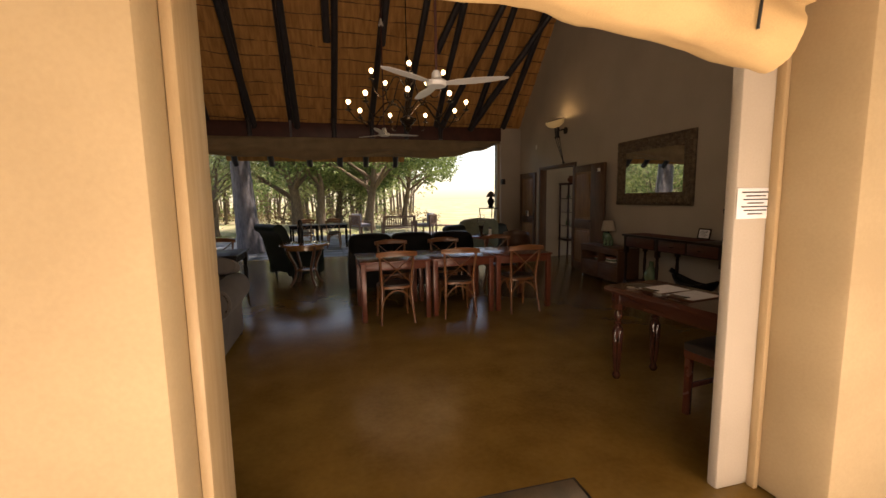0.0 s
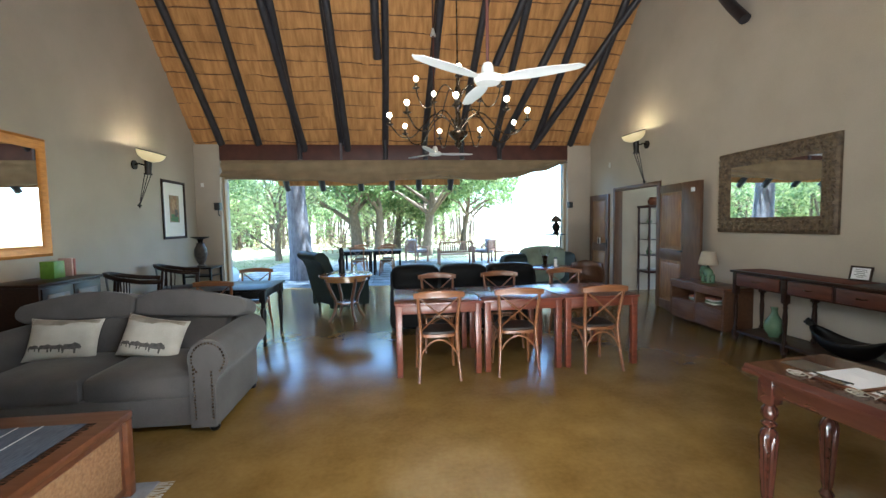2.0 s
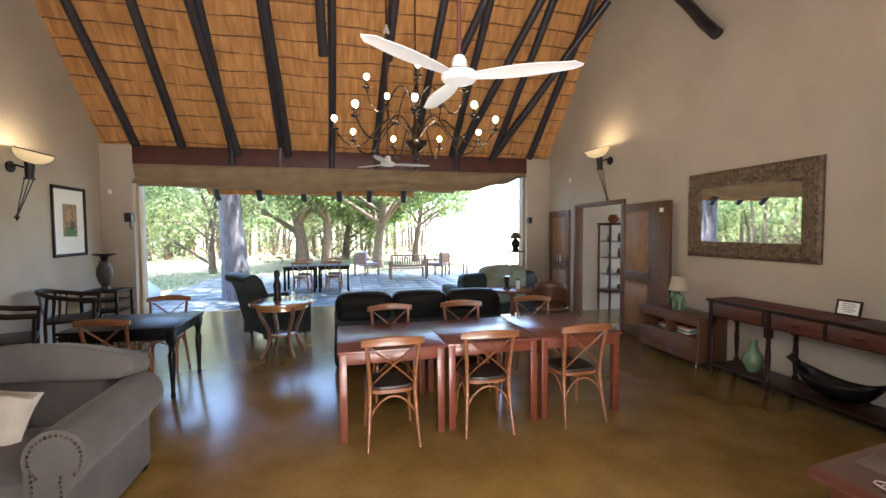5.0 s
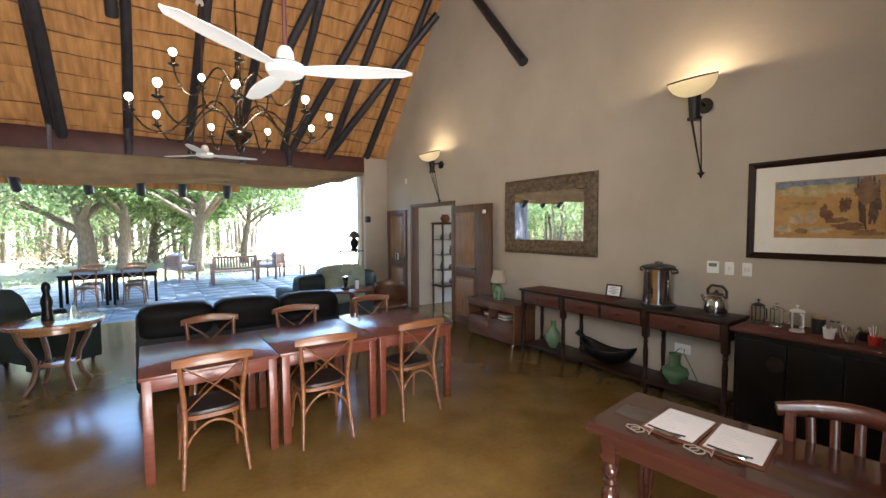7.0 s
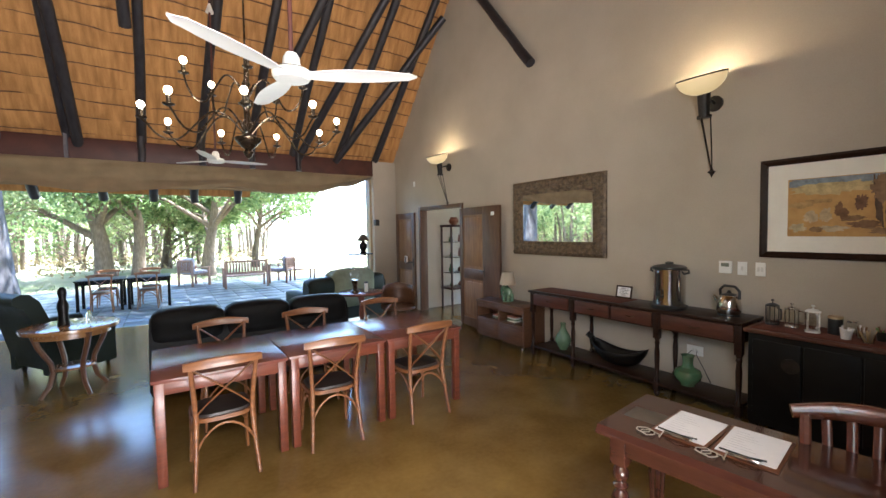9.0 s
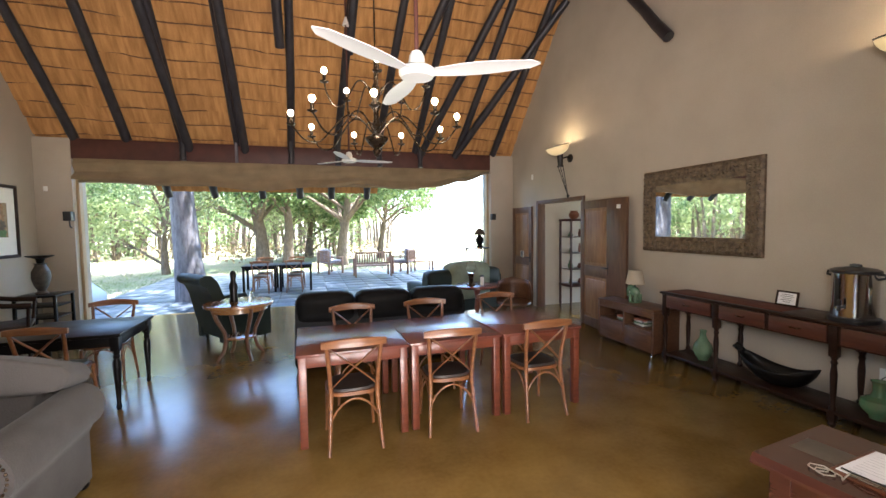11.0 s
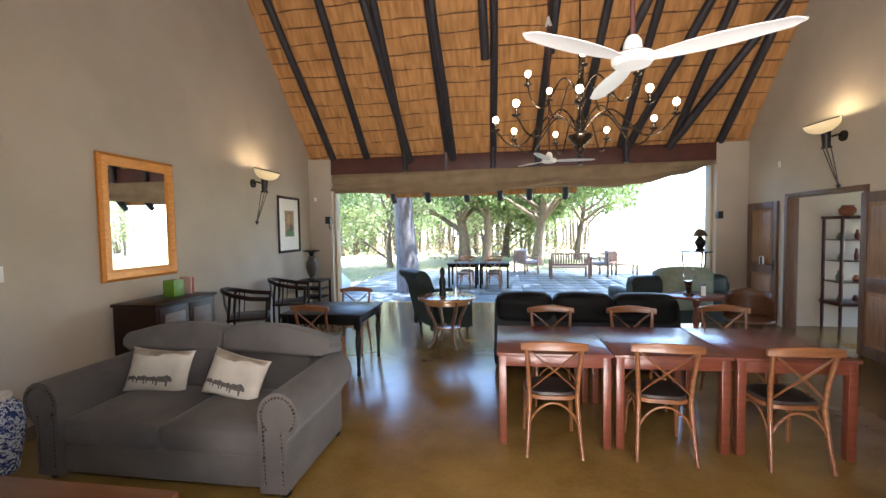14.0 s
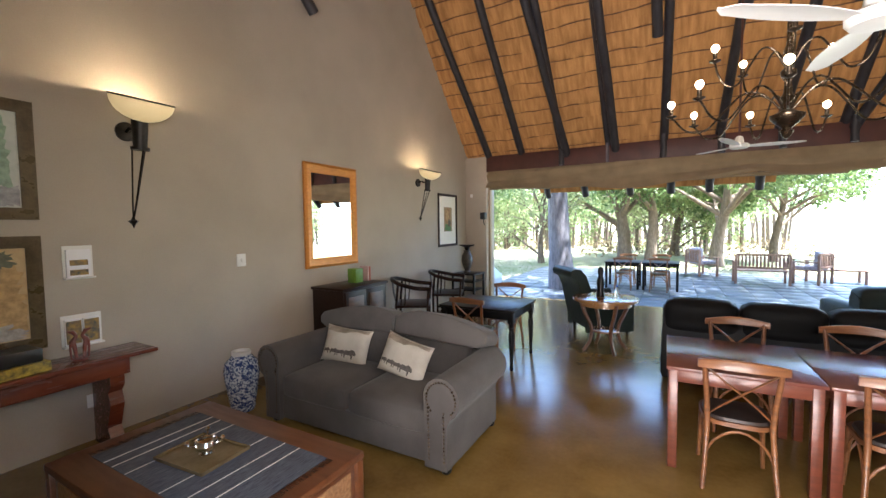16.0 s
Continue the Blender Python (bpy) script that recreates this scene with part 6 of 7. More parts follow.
# ---- left side ----
def black_table():
    t = thing("side_dining_table", pose(-1.96, 6.62, 0), "black painted wooden table with turned legs", "table")
    w, d = 1.04, 0.90
    bm = bmnew()
    box(bm, 0, w, 0, d, 0.72, 0.75, 0.006)
    part("tabletop", bm, BLACK_WOOD, t)
    bm = bmnew()
    box(bm, 0.05, w - 0.05, 0.05, d - 0.05, 0.62, 0.72, 0.003)
    part("apron", bm, BLACK_WOOD, t)
    for x in (0.06, w - 0.06):
        for y in (0.06, d - 0.06):
            bm = bmnew()
            box(bm, x - 0.038, x + 0.038, y - 0.038, y + 0.038, 0.58, 0.72, 0.004)
            lathe(bm, [(0.018, 0), (0.026, 0.03), (0.018, 0.06), (0.024, 0.2), (0.035, 0.4), (0.036, 0.46), (0.022, 0.5), (0.034, 0.52), (0.024, 0.54), (0.036, 0.58)], (x, y, 0), 16)
            part("leg", bm, BLACK_WOOD, t)


black_table()
copy_thing(chair, pose(-1.45, 6.72, 0, 0, 0, -6))
copy_thing(chair, pose(-1.42, 7.62, 0, 0, 0, 184))


def round_table():
    t = thing("round_table", pose(-0.10, 8.08, 0), "round pale-topped wooden table with splayed curved legs", "table")
    bm = bmnew()
    lathe(bm, [(0.40, 0.705), (0.43, 0.712), (0.435, 0.73), (0.43, 0.75), (0.41, 0.755), (0.0, 0.755)], (0, 0, 0), 40)
    part("tabletop", bm, ROUND_WOOD, t)
    bm = bmnew()
    lathe(bm, [(0.17, 0.27), (0.19, 0.275), (0.19, 0.295), (0.17, 0.3), (0.0, 0.3)], (0, 0, 0), 28)
    part("lower_shelf", bm, ROUND_WOOD, t)
    bm = bmnew()
    lathe(bm, [(0.33, 0.64), (0.345, 0.645), (0.345, 0.7), (0.33, 0.706)], (0, 0, 0), 32)
    part("apron", bm, ROUND_WOOD, t)
    for k in range(4):
        a = math.pi / 2 * k + 0.55
        c, s = math.cos(a), math.sin(a)
        bm = bmnew()
        tube(bm, [(0.34 * c, 0.34 * s, 0.70), (0.30 * c, 0.30 * s, 0.56), (0.2 * c, 0.2 * s, 0.36), (0.185 * c, 0.185 * s, 0.26), (0.22 * c, 0.22 * s, 0.12), (0.31 * c, 0.31 * s, 0.0)], [0.03, 0.028, 0.026, 0.026, 0.024, 0.022], 8)
        part("leg", bm, CAB_WOOD, t)


ROUND_WOOD = mat("golden_oak", (0.26, 0.14, 0.055), (0.18, 0.09, 0.036), rough=0.25, scale=4, stretch=(6, 1, 6), bump=0.06, coat=0.35)
round_table()
bm = bmnew()
lathe(bm, [(0.055, 0), (0.055, 0.03), (0.05, 0.05), (0.045, 0.14), (0.055, 0.2), (0.05, 0.24), (0.035, 0.28), (0.03, 0.3), (0.036, 0.33), (0.042, 0.36), (0.036, 0.4), (0.015, 0.425)], (0, 0, 0), 14, 0.75)
solo("carved_figure", bm, BLACK_WOOD, pose(-0.16, 8.05, 0.756), "tall black carved wooden figure on the round table", "carving")
t = thing("water_bottle", pose(0.06, 8.02, 0.756), "small clear bottle with a blue cap", "bottle")
bm = bmnew()
lathe(bm, [(0.026, 0), (0.028, 0.01), (0.028, 0.1), (0.014, 0.14), (0.012, 0.16)], (0, 0, 0), 16)
part("body", bm, GLASS, t)
bm = bmnew()
lathe(bm, [(0.014, 0.16), (0.014, 0.178), (0.011, 0.18)], (0, 0, 0), 14)
part("cap", bm, mat("blue_cap", (0.05, 0.12, 0.4), rough=0.4), t)


def wing_chair(m, label, material):
    """A high-backed scroll chair facing +y."""
    t = thing("armchair", m, label, "armchair")
    bm = bmnew()
    prism(bm, [(0.03, 0.10), (-0.05, 0.42), (-0.11, 0.70), (-0.17, 0.83), (-0.23, 0.86), (-0.265, 0.91), (-0.25, 0.965), (-0.19, 0.995), (-0.11, 0.985), (-0.03, 0.9), (0.06, 0.66), (0.16, 0.40), (0.2, 0.10)], -0.36, 0.36, "x")
    part("backrest", bm, material, t, smooth=60)
    bm = bmnew()
    cushion(bm, -0.3, 0.3, 0.05, 0.72, 0.30, 0.47, 0.03)
    part("seat", bm, material, t)
    bm = bmnew()
    box(bm, -0.35, 0.35, 0.04, 0.70, 0.10, 0.32, 0.03)
    part("base", bm, material, t)
    for s in (-1, 1):
        bm = bmnew()
        scroll_arm(bm, s * 0.28, s, 0.0, 0.70, 0.60, 0.075)
        part("arm", bm, material, t)
        for y in (0.09, 0.64):
            bm = bmnew()
            lathe(bm, [(0.018, 0), (0.03, 0.04), (0.03, 0.105)], (s * 0.3, y, 0), 12)
            part("foot", bm, BLACK_WOOD, t)
    return t


wing_chair(pose(-0.66, 9.0, 0, 0, 0, -55) @ Matrix.Scale(1.08, 4), "dark green leather scroll-back armchair", GREEN_LEATHER)
leather_sofa("leather_loveseat", pose(3.72, 9.55, 0, 0, 0, 12), 1.75, 2, "dark green leather sofa with a pale throw", GREEN_LEATHER, back=0.88)
bm = bmnew()
cushion(bm, 0, 0.95, -0.08, 0.34, 0.30, 0.97, 0.05)
solo("throw", bm, mat("sage_throw", (0.22, 0.25, 0.18), (0.16, 0.18, 0.13), rough=0.9, scale=6, bump=0.4), pose(3.35, 9.45, 0.02, 0, 0, 12), "sage green throw draped over the sofa back", "throw")


def horseshoe_chair(m):
    t = thing("horseshoe_armchair", m, "dark wooden horseshoe-back armchair", "chair", "horseshoe armchairs by the wall")
    bm = bmnew()
    pts = [(-0.31, 0.27, 0.70), (-0.33, 0.05, 0.72), (-0.29, -0.17, 0.77), (-0.16, -0.29, 0.81), (0, -0.325, 0.82), (0.16, -0.29, 0.81), (0.29, -0.17, 0.77), (0.33, 0.05, 0.72), (0.31, 0.27, 0.70)]
    tube(bm, pts, 0.03, 10)
    part("top_rail", bm, DARK_WOOD, t)
    bm = bmnew()
    box(bm, -0.28, 0.28, -0.25, 0.25, 0.42, 0.46, 0.01)
    part("seat", bm, DARK_WOOD, t)
    bm = bmnew()
    tube(bm, [(0, -0.26, 0.46), (0, -0.3, 0.62), (0, -0.315, 0.81)], 0.085, 8, flat=0.12)
    part("splat", bm, DARK_WOOD, t)
    for s in (-1, 1):
        for k in range(2):
            bm = bmnew()
            x = s * (0.25 + 0.022 * k)
            tube(bm, [(x, -0.16 + 0.06 * k, 0.46), (x + s * 0.02, -0.15 + 0.06 * k, 0.6), (x + s * 0.02, -0.15 + 0.06 * k, 0.75)], 0.008, 6)
            part("spindle", bm, DARK_WOOD, t)
        bm = bmnew()
        tube(bm, [(s * 0.26, 0.23, 0), (s * 0.265, 0.23, 0.44), (s * 0.31, 0.25, 0.70)], 0.018, 8)
        part("front_leg", bm, DARK_WOOD, t)
        bm = bmnew()
        tube(bm, [(s * 0.26, -0.23, 0), (s * 0.26, -0.23, 0.44), (s * 0.27, -0.2, 0.76)], 0.018, 8)
        part("rear_leg", bm, DARK_WOOD, t)
        bm = bmnew()
        box(bm, s * 0.26 - 0.01, s * 0.26 + 0.01, -0.22, 0.22, 0.12, 0.15, 0.003)
        part("stretcher", bm, DARK_WOOD, t)
    return t


horseshoe_chair(pose(-3.08, 7.72, 0, 0, 0, -62) @ Matrix.Scale(1.1, 4))
horseshoe_chair(pose(-3.08, 8.95, 0, 0, 0, -68) @ Matrix.Scale(1.1, 4))


def dresser():
    t = thing("dresser", pose(XL + 0.02, 5.94, 0), "dark brown wooden sideboard with panelled doors", "sideboard")
    d, L, h = 0.54, 0.92, 0.98
    bm = bmnew()
    box(bm, 0, d, 0, L, 0.06, h - 0.035, 0.005)
    part("body", bm, DARK_WOOD, t)
    bm = bmnew()
    box(bm, -0.01, d + 0.025, -0.025, L + 0.025, h - 0.035, h, 0.008)
    part("top", bm, DARK_WOOD, t)
    for k in range(2):
        a = 0.03 + k * 0.435
        bm = bmnew()
        box(bm, d - 0.001, d + 0.016, a, a + 0.425, 0.1, h - 0.06, 0.004)
        dr = part("door", bm, DARK_WOOD, t)
        bm = bmnew()
        box(bm, d + 0.013, d + 0.022, a + 0.06, a + 0.365, 0.18, h - 0.13, 0.008)
        part("door_panel", bm, CAB_WOOD, dr)
        bm = bmnew()
        lathe(bm, [(0.006, 0), (0.014, 0.012), (0.001, 0.02)], (0, 0, 0), 10)
        bmesh.ops.transform(bm, matrix=pose(d + 0.016, a + (0.4 if k == 0 else 0.025), 0.55, 0, 90), verts=bm.verts[:])
        part("knob", bm, BRASS_DARK, dr)
    for x in (0.04, d - 0.04):
        for y in (0.04, L - 0.04):
            bm = bmnew()
            box(bm, x - 0.03, x + 0.03, y - 0.03, y + 0.03, 0, 0.062, 0.006)
            part("foot", bm, DARK_WOOD, t)


dresser()
for k, (y, w, h, c, lab) in enumerate(((6.52, 0.16, 0.2, (0.15, 0.3, 0.03), "green"), (6.72, 0.03, 0.22, (0.6, 0.4, 0.35), "pink-spined"), (6.76, 0.025, 0.21, (0.45, 0.12, 0.08), "red"))):
    bm = bmnew()
    box(bm, 0, 0.15, -w / 2, w / 2, 0, h, 0.003)
    solo("book", bm, mat("cover_" + lab.split("-")[0], c, rough=0.4, scale=14), pose(XL + 0.2, y, 0.981), lab + " book standing on the sideboard", "book", "books on the sideboard")
# blue and white jar
BLUEWHITE, bn, bl, bb = nodes_of("blue_white_porcelain")
tcn, vor, rmp = bn.new("ShaderNodeTexCoord"), bn.new("ShaderNodeTexNoise"), bn.new("ShaderNodeValToRGB")
vor.inputs["Scale"].default_value, vor.inputs["Detail"].default_value, vor.inputs["Distortion"].default_value = 34, 2, 1.4
rmp.color_ramp.elements[0].position, rmp.color_ramp.elements[1].position = 0.46, 0.53
rmp.color_ramp.elements[0].color, rmp.color_ramp.elements[1].color = (0.55, 0.58, 0.62, 1), (0.025, 0.05, 0.16, 1)
bl.new(tcn.outputs["Object"], vor.inputs["Vector"])
bl.new(vor.outputs["Fac"], rmp.inputs["Fac"])
bl.new(rmp.outputs["Color"], bb.inputs["Base Color"])
bb.inputs["Roughness"].default_value = 0.15
t = thing("floor_vase", pose(-2.95, 4.45, 0), "tall blue and white porcelain floor vase", "vase")
bm = bmnew()
lathe(bm, [(0.10, 0), (0.11, 0.02), (0.125, 0.12), (0.155, 0.30), (0.165, 0.40), (0.15, 0.48), (0.10, 0.53), (0.085, 0.55)], (0, 0, 0), 32)
part("body", bm, BLUEWHITE, t)
bm = bmnew()
lathe(bm, [(0.085, 0.55), (0.088, 0.56), (0.088, 0.585), (0.078, 0.585), (0.074, 0.56)], (0, 0, 0), 32)
part("neck", bm, WHITE, t, "plain white rim")


def corner_table():
    t = thing("corner_table", pose(-3.2, 10.1, 0), "small black slatted side table in the corner", "side table")
    bm = bmnew()
    box(bm, -0.28, 0.28, -0.28, 0.28, 0.72, 0.75, 0.006)
    part("top", bm, BLACK_WOOD, t)
    for z in (0.56, 0.38):
        bm = bmnew()
        box(bm, -0.25, 0.25, -0.25, 0.25, z, z + 0.02, 0.004)
        part("shelf", bm, BLACK_WOOD, t)
    for x in (-0.25, 0.25):
        for y in (-0.25, 0.25):
            bm = bmnew()
            box(bm, x - 0.02, x + 0.02, y - 0.02, y + 0.02, 0, 0.72, 0.004)
            part("leg", bm, BLACK_WOOD, t)


corner_table()
t = thing("tribal_urn", pose(-3.2, 10.05, 0.75), "dark carved urn with a flat dish on top", "urn")
bm = bmnew()
lathe(bm, [(0.075, 0), (0.085, 0.02), (0.05, 0.06), (0.09, 0.14), (0.12, 0.26), (0.115, 0.36), (0.075, 0.44), (0.065, 0.47), (0.09, 0.49)], (0, 0, 0), 20)
part("body", bm, mat("dark_urn", (0.03, 0.024, 0.02), (0.09, 0.075, 0.06), rough=0.5, scale=14, bump=0.6), t)
bm = bmnew()
lathe(bm, [(0.04, 0.49), (0.06, 0.56), (0.17, 0.6), (0.175, 0.612), (0.05, 0.6)], (0, 0, 0), 20)
part("dish", bm, BLACK_WOOD, t)


def hall_table():
    t = thing("hall_table", pose(XL + 0.01, 1.95, 0), "red-brown wooden hall table with shaped bracket legs", "hall table")
    bm = bmnew()
    box(bm, 0, 0.40, 0, 1.86, 0.735, 0.765, 0.006)
    part("top", bm, HALL_WOOD, t)
    bm = bmnew()
    box(bm, 0.02, 0.36, 0.06, 1.66, 0.60, 0.735, 0.005)
    part("apron", bm, HALL_WOOD, t)
    for k, y in enumerate((0.12, 1.52)):
        bm = bmnew()
        prism(bm, [(0.03, 0), (0.03, 0.6), (0.35, 0.6), (0.35, 0.52), (0.30, 0.46), (0.33, 0.36), (0.26, 0.16), (0.32, 0.05), (0.32, 0)], y, y + 0.1, "y")
        part("leg", bm, HALL_WOOD, t, smooth=0)
    for k in range(2):
        bm = bmnew()
        box(bm, 0.359, 0.374, 0.12 + k * 0.78, 0.84 + k * 0.78, 0.615, 0.72, 0.004)
        part("drawer", bm, HALL_WOOD, t)


HALL_WOOD = mat("hall_red_wood", (0.19, 0.05, 0.026), (0.12, 0.03, 0.018), rough=0.25, scale=4, stretch=(7, 1, 7), bump=0.05, coat=0.4)
hall_table()
# leaflet racks on the wall
for name, y, z, w, h, lab in (("leaflet_rack", 3.435, 1.385, 0.2, 0.27, "clear wall rack holding white printed leaflets"), ("postcard_rack", 3.435, 0.83, 0.27, 0.26, "clear wall rack with two wildlife leaflets")):
    t = thing(name, on_left(y, z), lab, "rack")
    bm = bmnew()
    box(bm, -w / 2, w / 2, -0.06, -0.002, 0, 0.012, 0.002)
    box(bm, -w / 2, w / 2, -0.008, -0.002, 0.012, h, 0.002)
    part("holder", bm, WHITE_PLASTIC, t)
    n = 1 if name == "leaflet_rack" else 2
    for k in range(n):
        bw = (w - 0.03) / n
        x = -w / 2 + 0.015 + k * bw
        bm = bmnew()
        box(bm, x, x + bw - 0.008, -0.04, -0.02, 0.013, h - 0.03, 0.001)
        lf = part("leaflet", bm, PAPER, t)
        bm = bmnew()
        if n == 1:
            for q in (0.03, 0.11):
                box(bm, x + 0.02, x + bw - 0.03, -0.0425, -0.0402, q, q + 0.045, 0)
        else:
            box(bm, x + 0.006, x + bw - 0.014, -0.0425, -0.0402, 0.03, h - 0.045, 0)
        part("picture_print", bm, mat("wildlife_print", (0.10, 0.10, 0.09), (0.42, 0.27, 0.07), rough=0.4, scale=22), lf)
t = thing("donation_box", pose(XL + 0.22, 2.95, 0.766, 0, 0, 6), "black and yellow box on the hall table", "box")
bm = bmnew()
box(bm, -0.13, 0.13, -0.17, 0.17, 0, 0.07, 0.004)
part("yellow_base", bm, mat("yellow_card", (0.6, 0.42, 0.04), (0.1, 0.08, 0.02), rough=0.5, scale=18), t)
bm = bmnew()
box(bm, -0.12, 0.1, -0.15, 0.14, 0.071, 0.17, 0.01)
part("black_bag", bm, BLACK_PLASTIC, t)
bm = bmnew()
lathe(bm, [(0.05, 0), (0.055, 0.012), (0.02, 0.016)], (0, 0, 0), 14)
for s in (-1, 1):
    tube(bm, [(0, s * 0.025, 0.012), (0, s * 0.03, 0.09), (0, s * 0.045, 0.15), (0, s * 0.02, 0.19), (0, s * 0.04, 0.225), (0, s * 0.075, 0.235)], [0.01, 0.014, 0.022, 0.013, 0.016, 0.006], 8)
    tube(bm, [(0, s * 0.055, 0.012), (0, s * 0.06, 0.1), (0, s * 0.05, 0.15)], [0.006, 0.008, 0.014], 8)
solo("wood_carving", bm, mat("red_carving", (0.22, 0.05, 0.03), (0.13, 0.03, 0.02), rough=0.3, scale=20), pose(XL + 0.22, 3.34, 0.766), "small red-brown wooden animal carving on the hall table", "carving")


# ---- doors of the side room ----
def door_leaf(name, m, w, h, label):
    """A panelled leaf in its local xz plane, thickness along y."""
    t = tagged(new(name), label, "door", kind="structure")
    t.matrix_world = m
    for a, b in ((0, 0.11), (w - 0.11, w)):
        bm = bmnew()
        box(bm, a, b, 0, 0.042, 0.01, h, 0.004)
        part("stile", bm, DOOR_WOOD, t)
    for a, b in ((0.01, 0.16), (0.86, 1.04), (h - 0.13, h)):
        bm = bmnew()
        box(bm, 0.11, w - 0.11, 0.002, 0.04, a, b, 0.003)
        part("rail", bm, DOOR_WOOD, t)
    for a, b in ((0.16, 0.86), (1.04, h - 0.13)):
        bm = bmnew()
        box(bm, 0.11, w - 0.11, 0.014, 0.028, a, b, 0)
        box(bm, 0.16, w - 0.16, 0.006, 0.036, a + 0.05, b - 0.05, 0.014)
        part("panel", bm, WARM_WOOD, t, "lighter raised door panel")
    bm = bmnew()
    box(bm, w - 0.08, w - 0.03, -0.004, 0.0, 0.93, 1.12, 0.003)
    tube(bm, [(w - 0.055, 0, 1.03), (w - 0.055, -0.045, 1.03), (w - 0.16, -0.05, 1.03)], 0.009, 8)
    part("door_handle", bm, METAL_BLACK, t)
    return t


door_leaf("door_2", Matrix.Translation((5.325, 8.12, 0.004)) @ pose(0, 0, 0, 0, 0, -95), 0.86, 2.12, "brown wooden door leaf with raised panels, standing open")
bm = bmnew()
box(bm, 5.20, 5.245, 6.88, 7.26, 0.01, 2.12, 0.006)
d3 = struct("door_3", bm, DOOR_WOOD, "dark wooden door leaf folded back, seen on edge", "door")
bm = bmnew()
box(bm, 5.175, 5.20, 7.0, 7.06, 1.96, 2.02, 0.004)
part("sensor", bm, WHITE_PLASTIC, d3, "small white door sensor")
door_leaf("door_4", Matrix.Translation((5.30, 10.62, 0.004)) @ pose(0, 0, 0, 0, 0, -88), 0.80, 2.12, "brown wooden door leaf open against the wall")
bm = bmnew()
box(bm, XR - 0.02, XR + 0.16, 8.06, 8.13, 0, 2.23, 0.006)
box(bm, XR - 0.02, XR + 0.16, 9.6, 9.67, 0, 2.23, 0.006)
box(bm, XR - 0.021, XR + 0.161, 8.13, 9.6, 2.16, 2.23, 0.006)
struct("door_frame", bm, DOOR_WOOD, "dark wooden door frame", "door frame")
# wall phone beside the door
t = thing("intercom", pose(5.28, 10.1, 1.10), "white wall telephone by the door", "telephone")
bm = bmnew()
box(bm, -0.03, 0.0, -0.05, 0.05, -0.07, 0.07, 0.006)
part("case", bm, WHITE_PLASTIC, t)
bm = bmnew()
box(bm, -0.055, -0.03, -0.048, -0.012, -0.065, 0.065, 0.008)
part("handset", bm, BLACK_PLASTIC, t)

# side room
bm = bmnew()
box(bm, XR + 0.14, 8.6, 9.78, 9.98, 0, 2.9, 0.0)
box(bm, XR + 0.14, 8.6, 6.4, 6.6, 0, 2.9, 0.0)
box(bm, 8.4, 8.6, 6.6, 7.4, 0, 2.9, 0.0)
box(bm, 8.4, 8.6, 9.0, 9.78, 0, 2.9, 0.0)
box(bm, 8.4, 8.6, 7.4, 9.0, 2.3, 2.9, 0.0)
struct("wall_side_room", bm, PLASTER, "taupe plaster walls of the side room", "wall", smooth=0)
bm = bmnew()
box(bm, XR + 0.14, 8.6, 6.4, 9.98, 2.9, 3.0, 0.0)
struct("ceiling_side_room", bm, WHITE, "white ceiling of the side room", "ceiling", smooth=0)


CABINET_WOOD = mat("dark_cherry_cabinet", (0.045, 0.013, 0.009), (0.026, 0.008, 0.006), rough=0.3, scale=4, stretch=(6, 6, 1), bump=0.06)


def display_cabinet():
    t = thing("display_cabinet", pose(5.98, 9.34, 0), "dark wooden glazed display cabinet on legs", "display cabinet")
    w, d = 0.75, 0.42
    for z in (0.42, 1.80):
        bm = bmnew()
        box(bm, -0.02, w + 0.02, -0.02, d, z, z + 0.05, 0.006)
        part("frame_top", bm, CABINET_WOOD, t)
    for x in (0.0, w - 0.035):
        for y in (0.0, d - 0.035):
            bm = bmnew()
            box(bm, x, x + 0.035, y, y + 0.035, 0, 1.82, 0.004)
            part("post", bm, CABINET_WOOD, t)
    bm = bmnew()
    box(bm, w / 2 - 0.02, w / 2 + 0.02, -0.003, 0.03, 0.47, 1.8, 0.003)
    part("door_stile", bm, CABINET_WOOD, t)
    for z in (0.78, 1.12, 1.46):
        bm = bmnew()
        box(bm, 0.03, w - 0.03, 0.03, d - 0.03, z, z + 0.012, 0.002)
        part("shelf", bm, CABINET_WOOD, t)
    for a, b in ((0.04, w / 2 - 0.025), (w / 2 + 0.025, w - 0.04)):
        bm = bmnew()
        box(bm, a, b, 0.012, 0.017, 0.475, 1.795, 0)
        pane = part("pane", bm, GLASS, t)
        pane.visible_shadow = False
    rnd = random.Random(4)
    for z in (0.472, 0.793, 1.133, 1.473):
        for k in range(3):
            bm = bmnew()
            r = rnd.uniform(0.03, 0.06)
            h = rnd.uniform(0.08, 0.2)
            lathe(bm, [(r * 0.7, 0), (r, h * 0.4), (r * 0.5, h * 0.8), (r * 0.6, h)], (0, 0, 0), 14)
            solo("curio", bm, (GREEN_GLAZE, RED_WOOD, WHITE)[k], pose(5.98 + 0.14 + 0.23 * k, 9.56, z), "small curio standing in the display cabinet", "curio", "curios in the display cabinet")
    bm = bmnew()
    lathe(bm, [(0.06, 0), (0.1, 0.05), (0.11, 0.1), (0.07, 0.15), (0.08, 0.17)], (0, 0, 0), 18)
    solo("basket", bm, mat("red_basket", (0.2, 0.07, 0.03), rough=0.8, fine=90, bump=0.7), pose(6.2, 9.55, 1.851), "red-brown woven basket on the display cabinet", "basket")


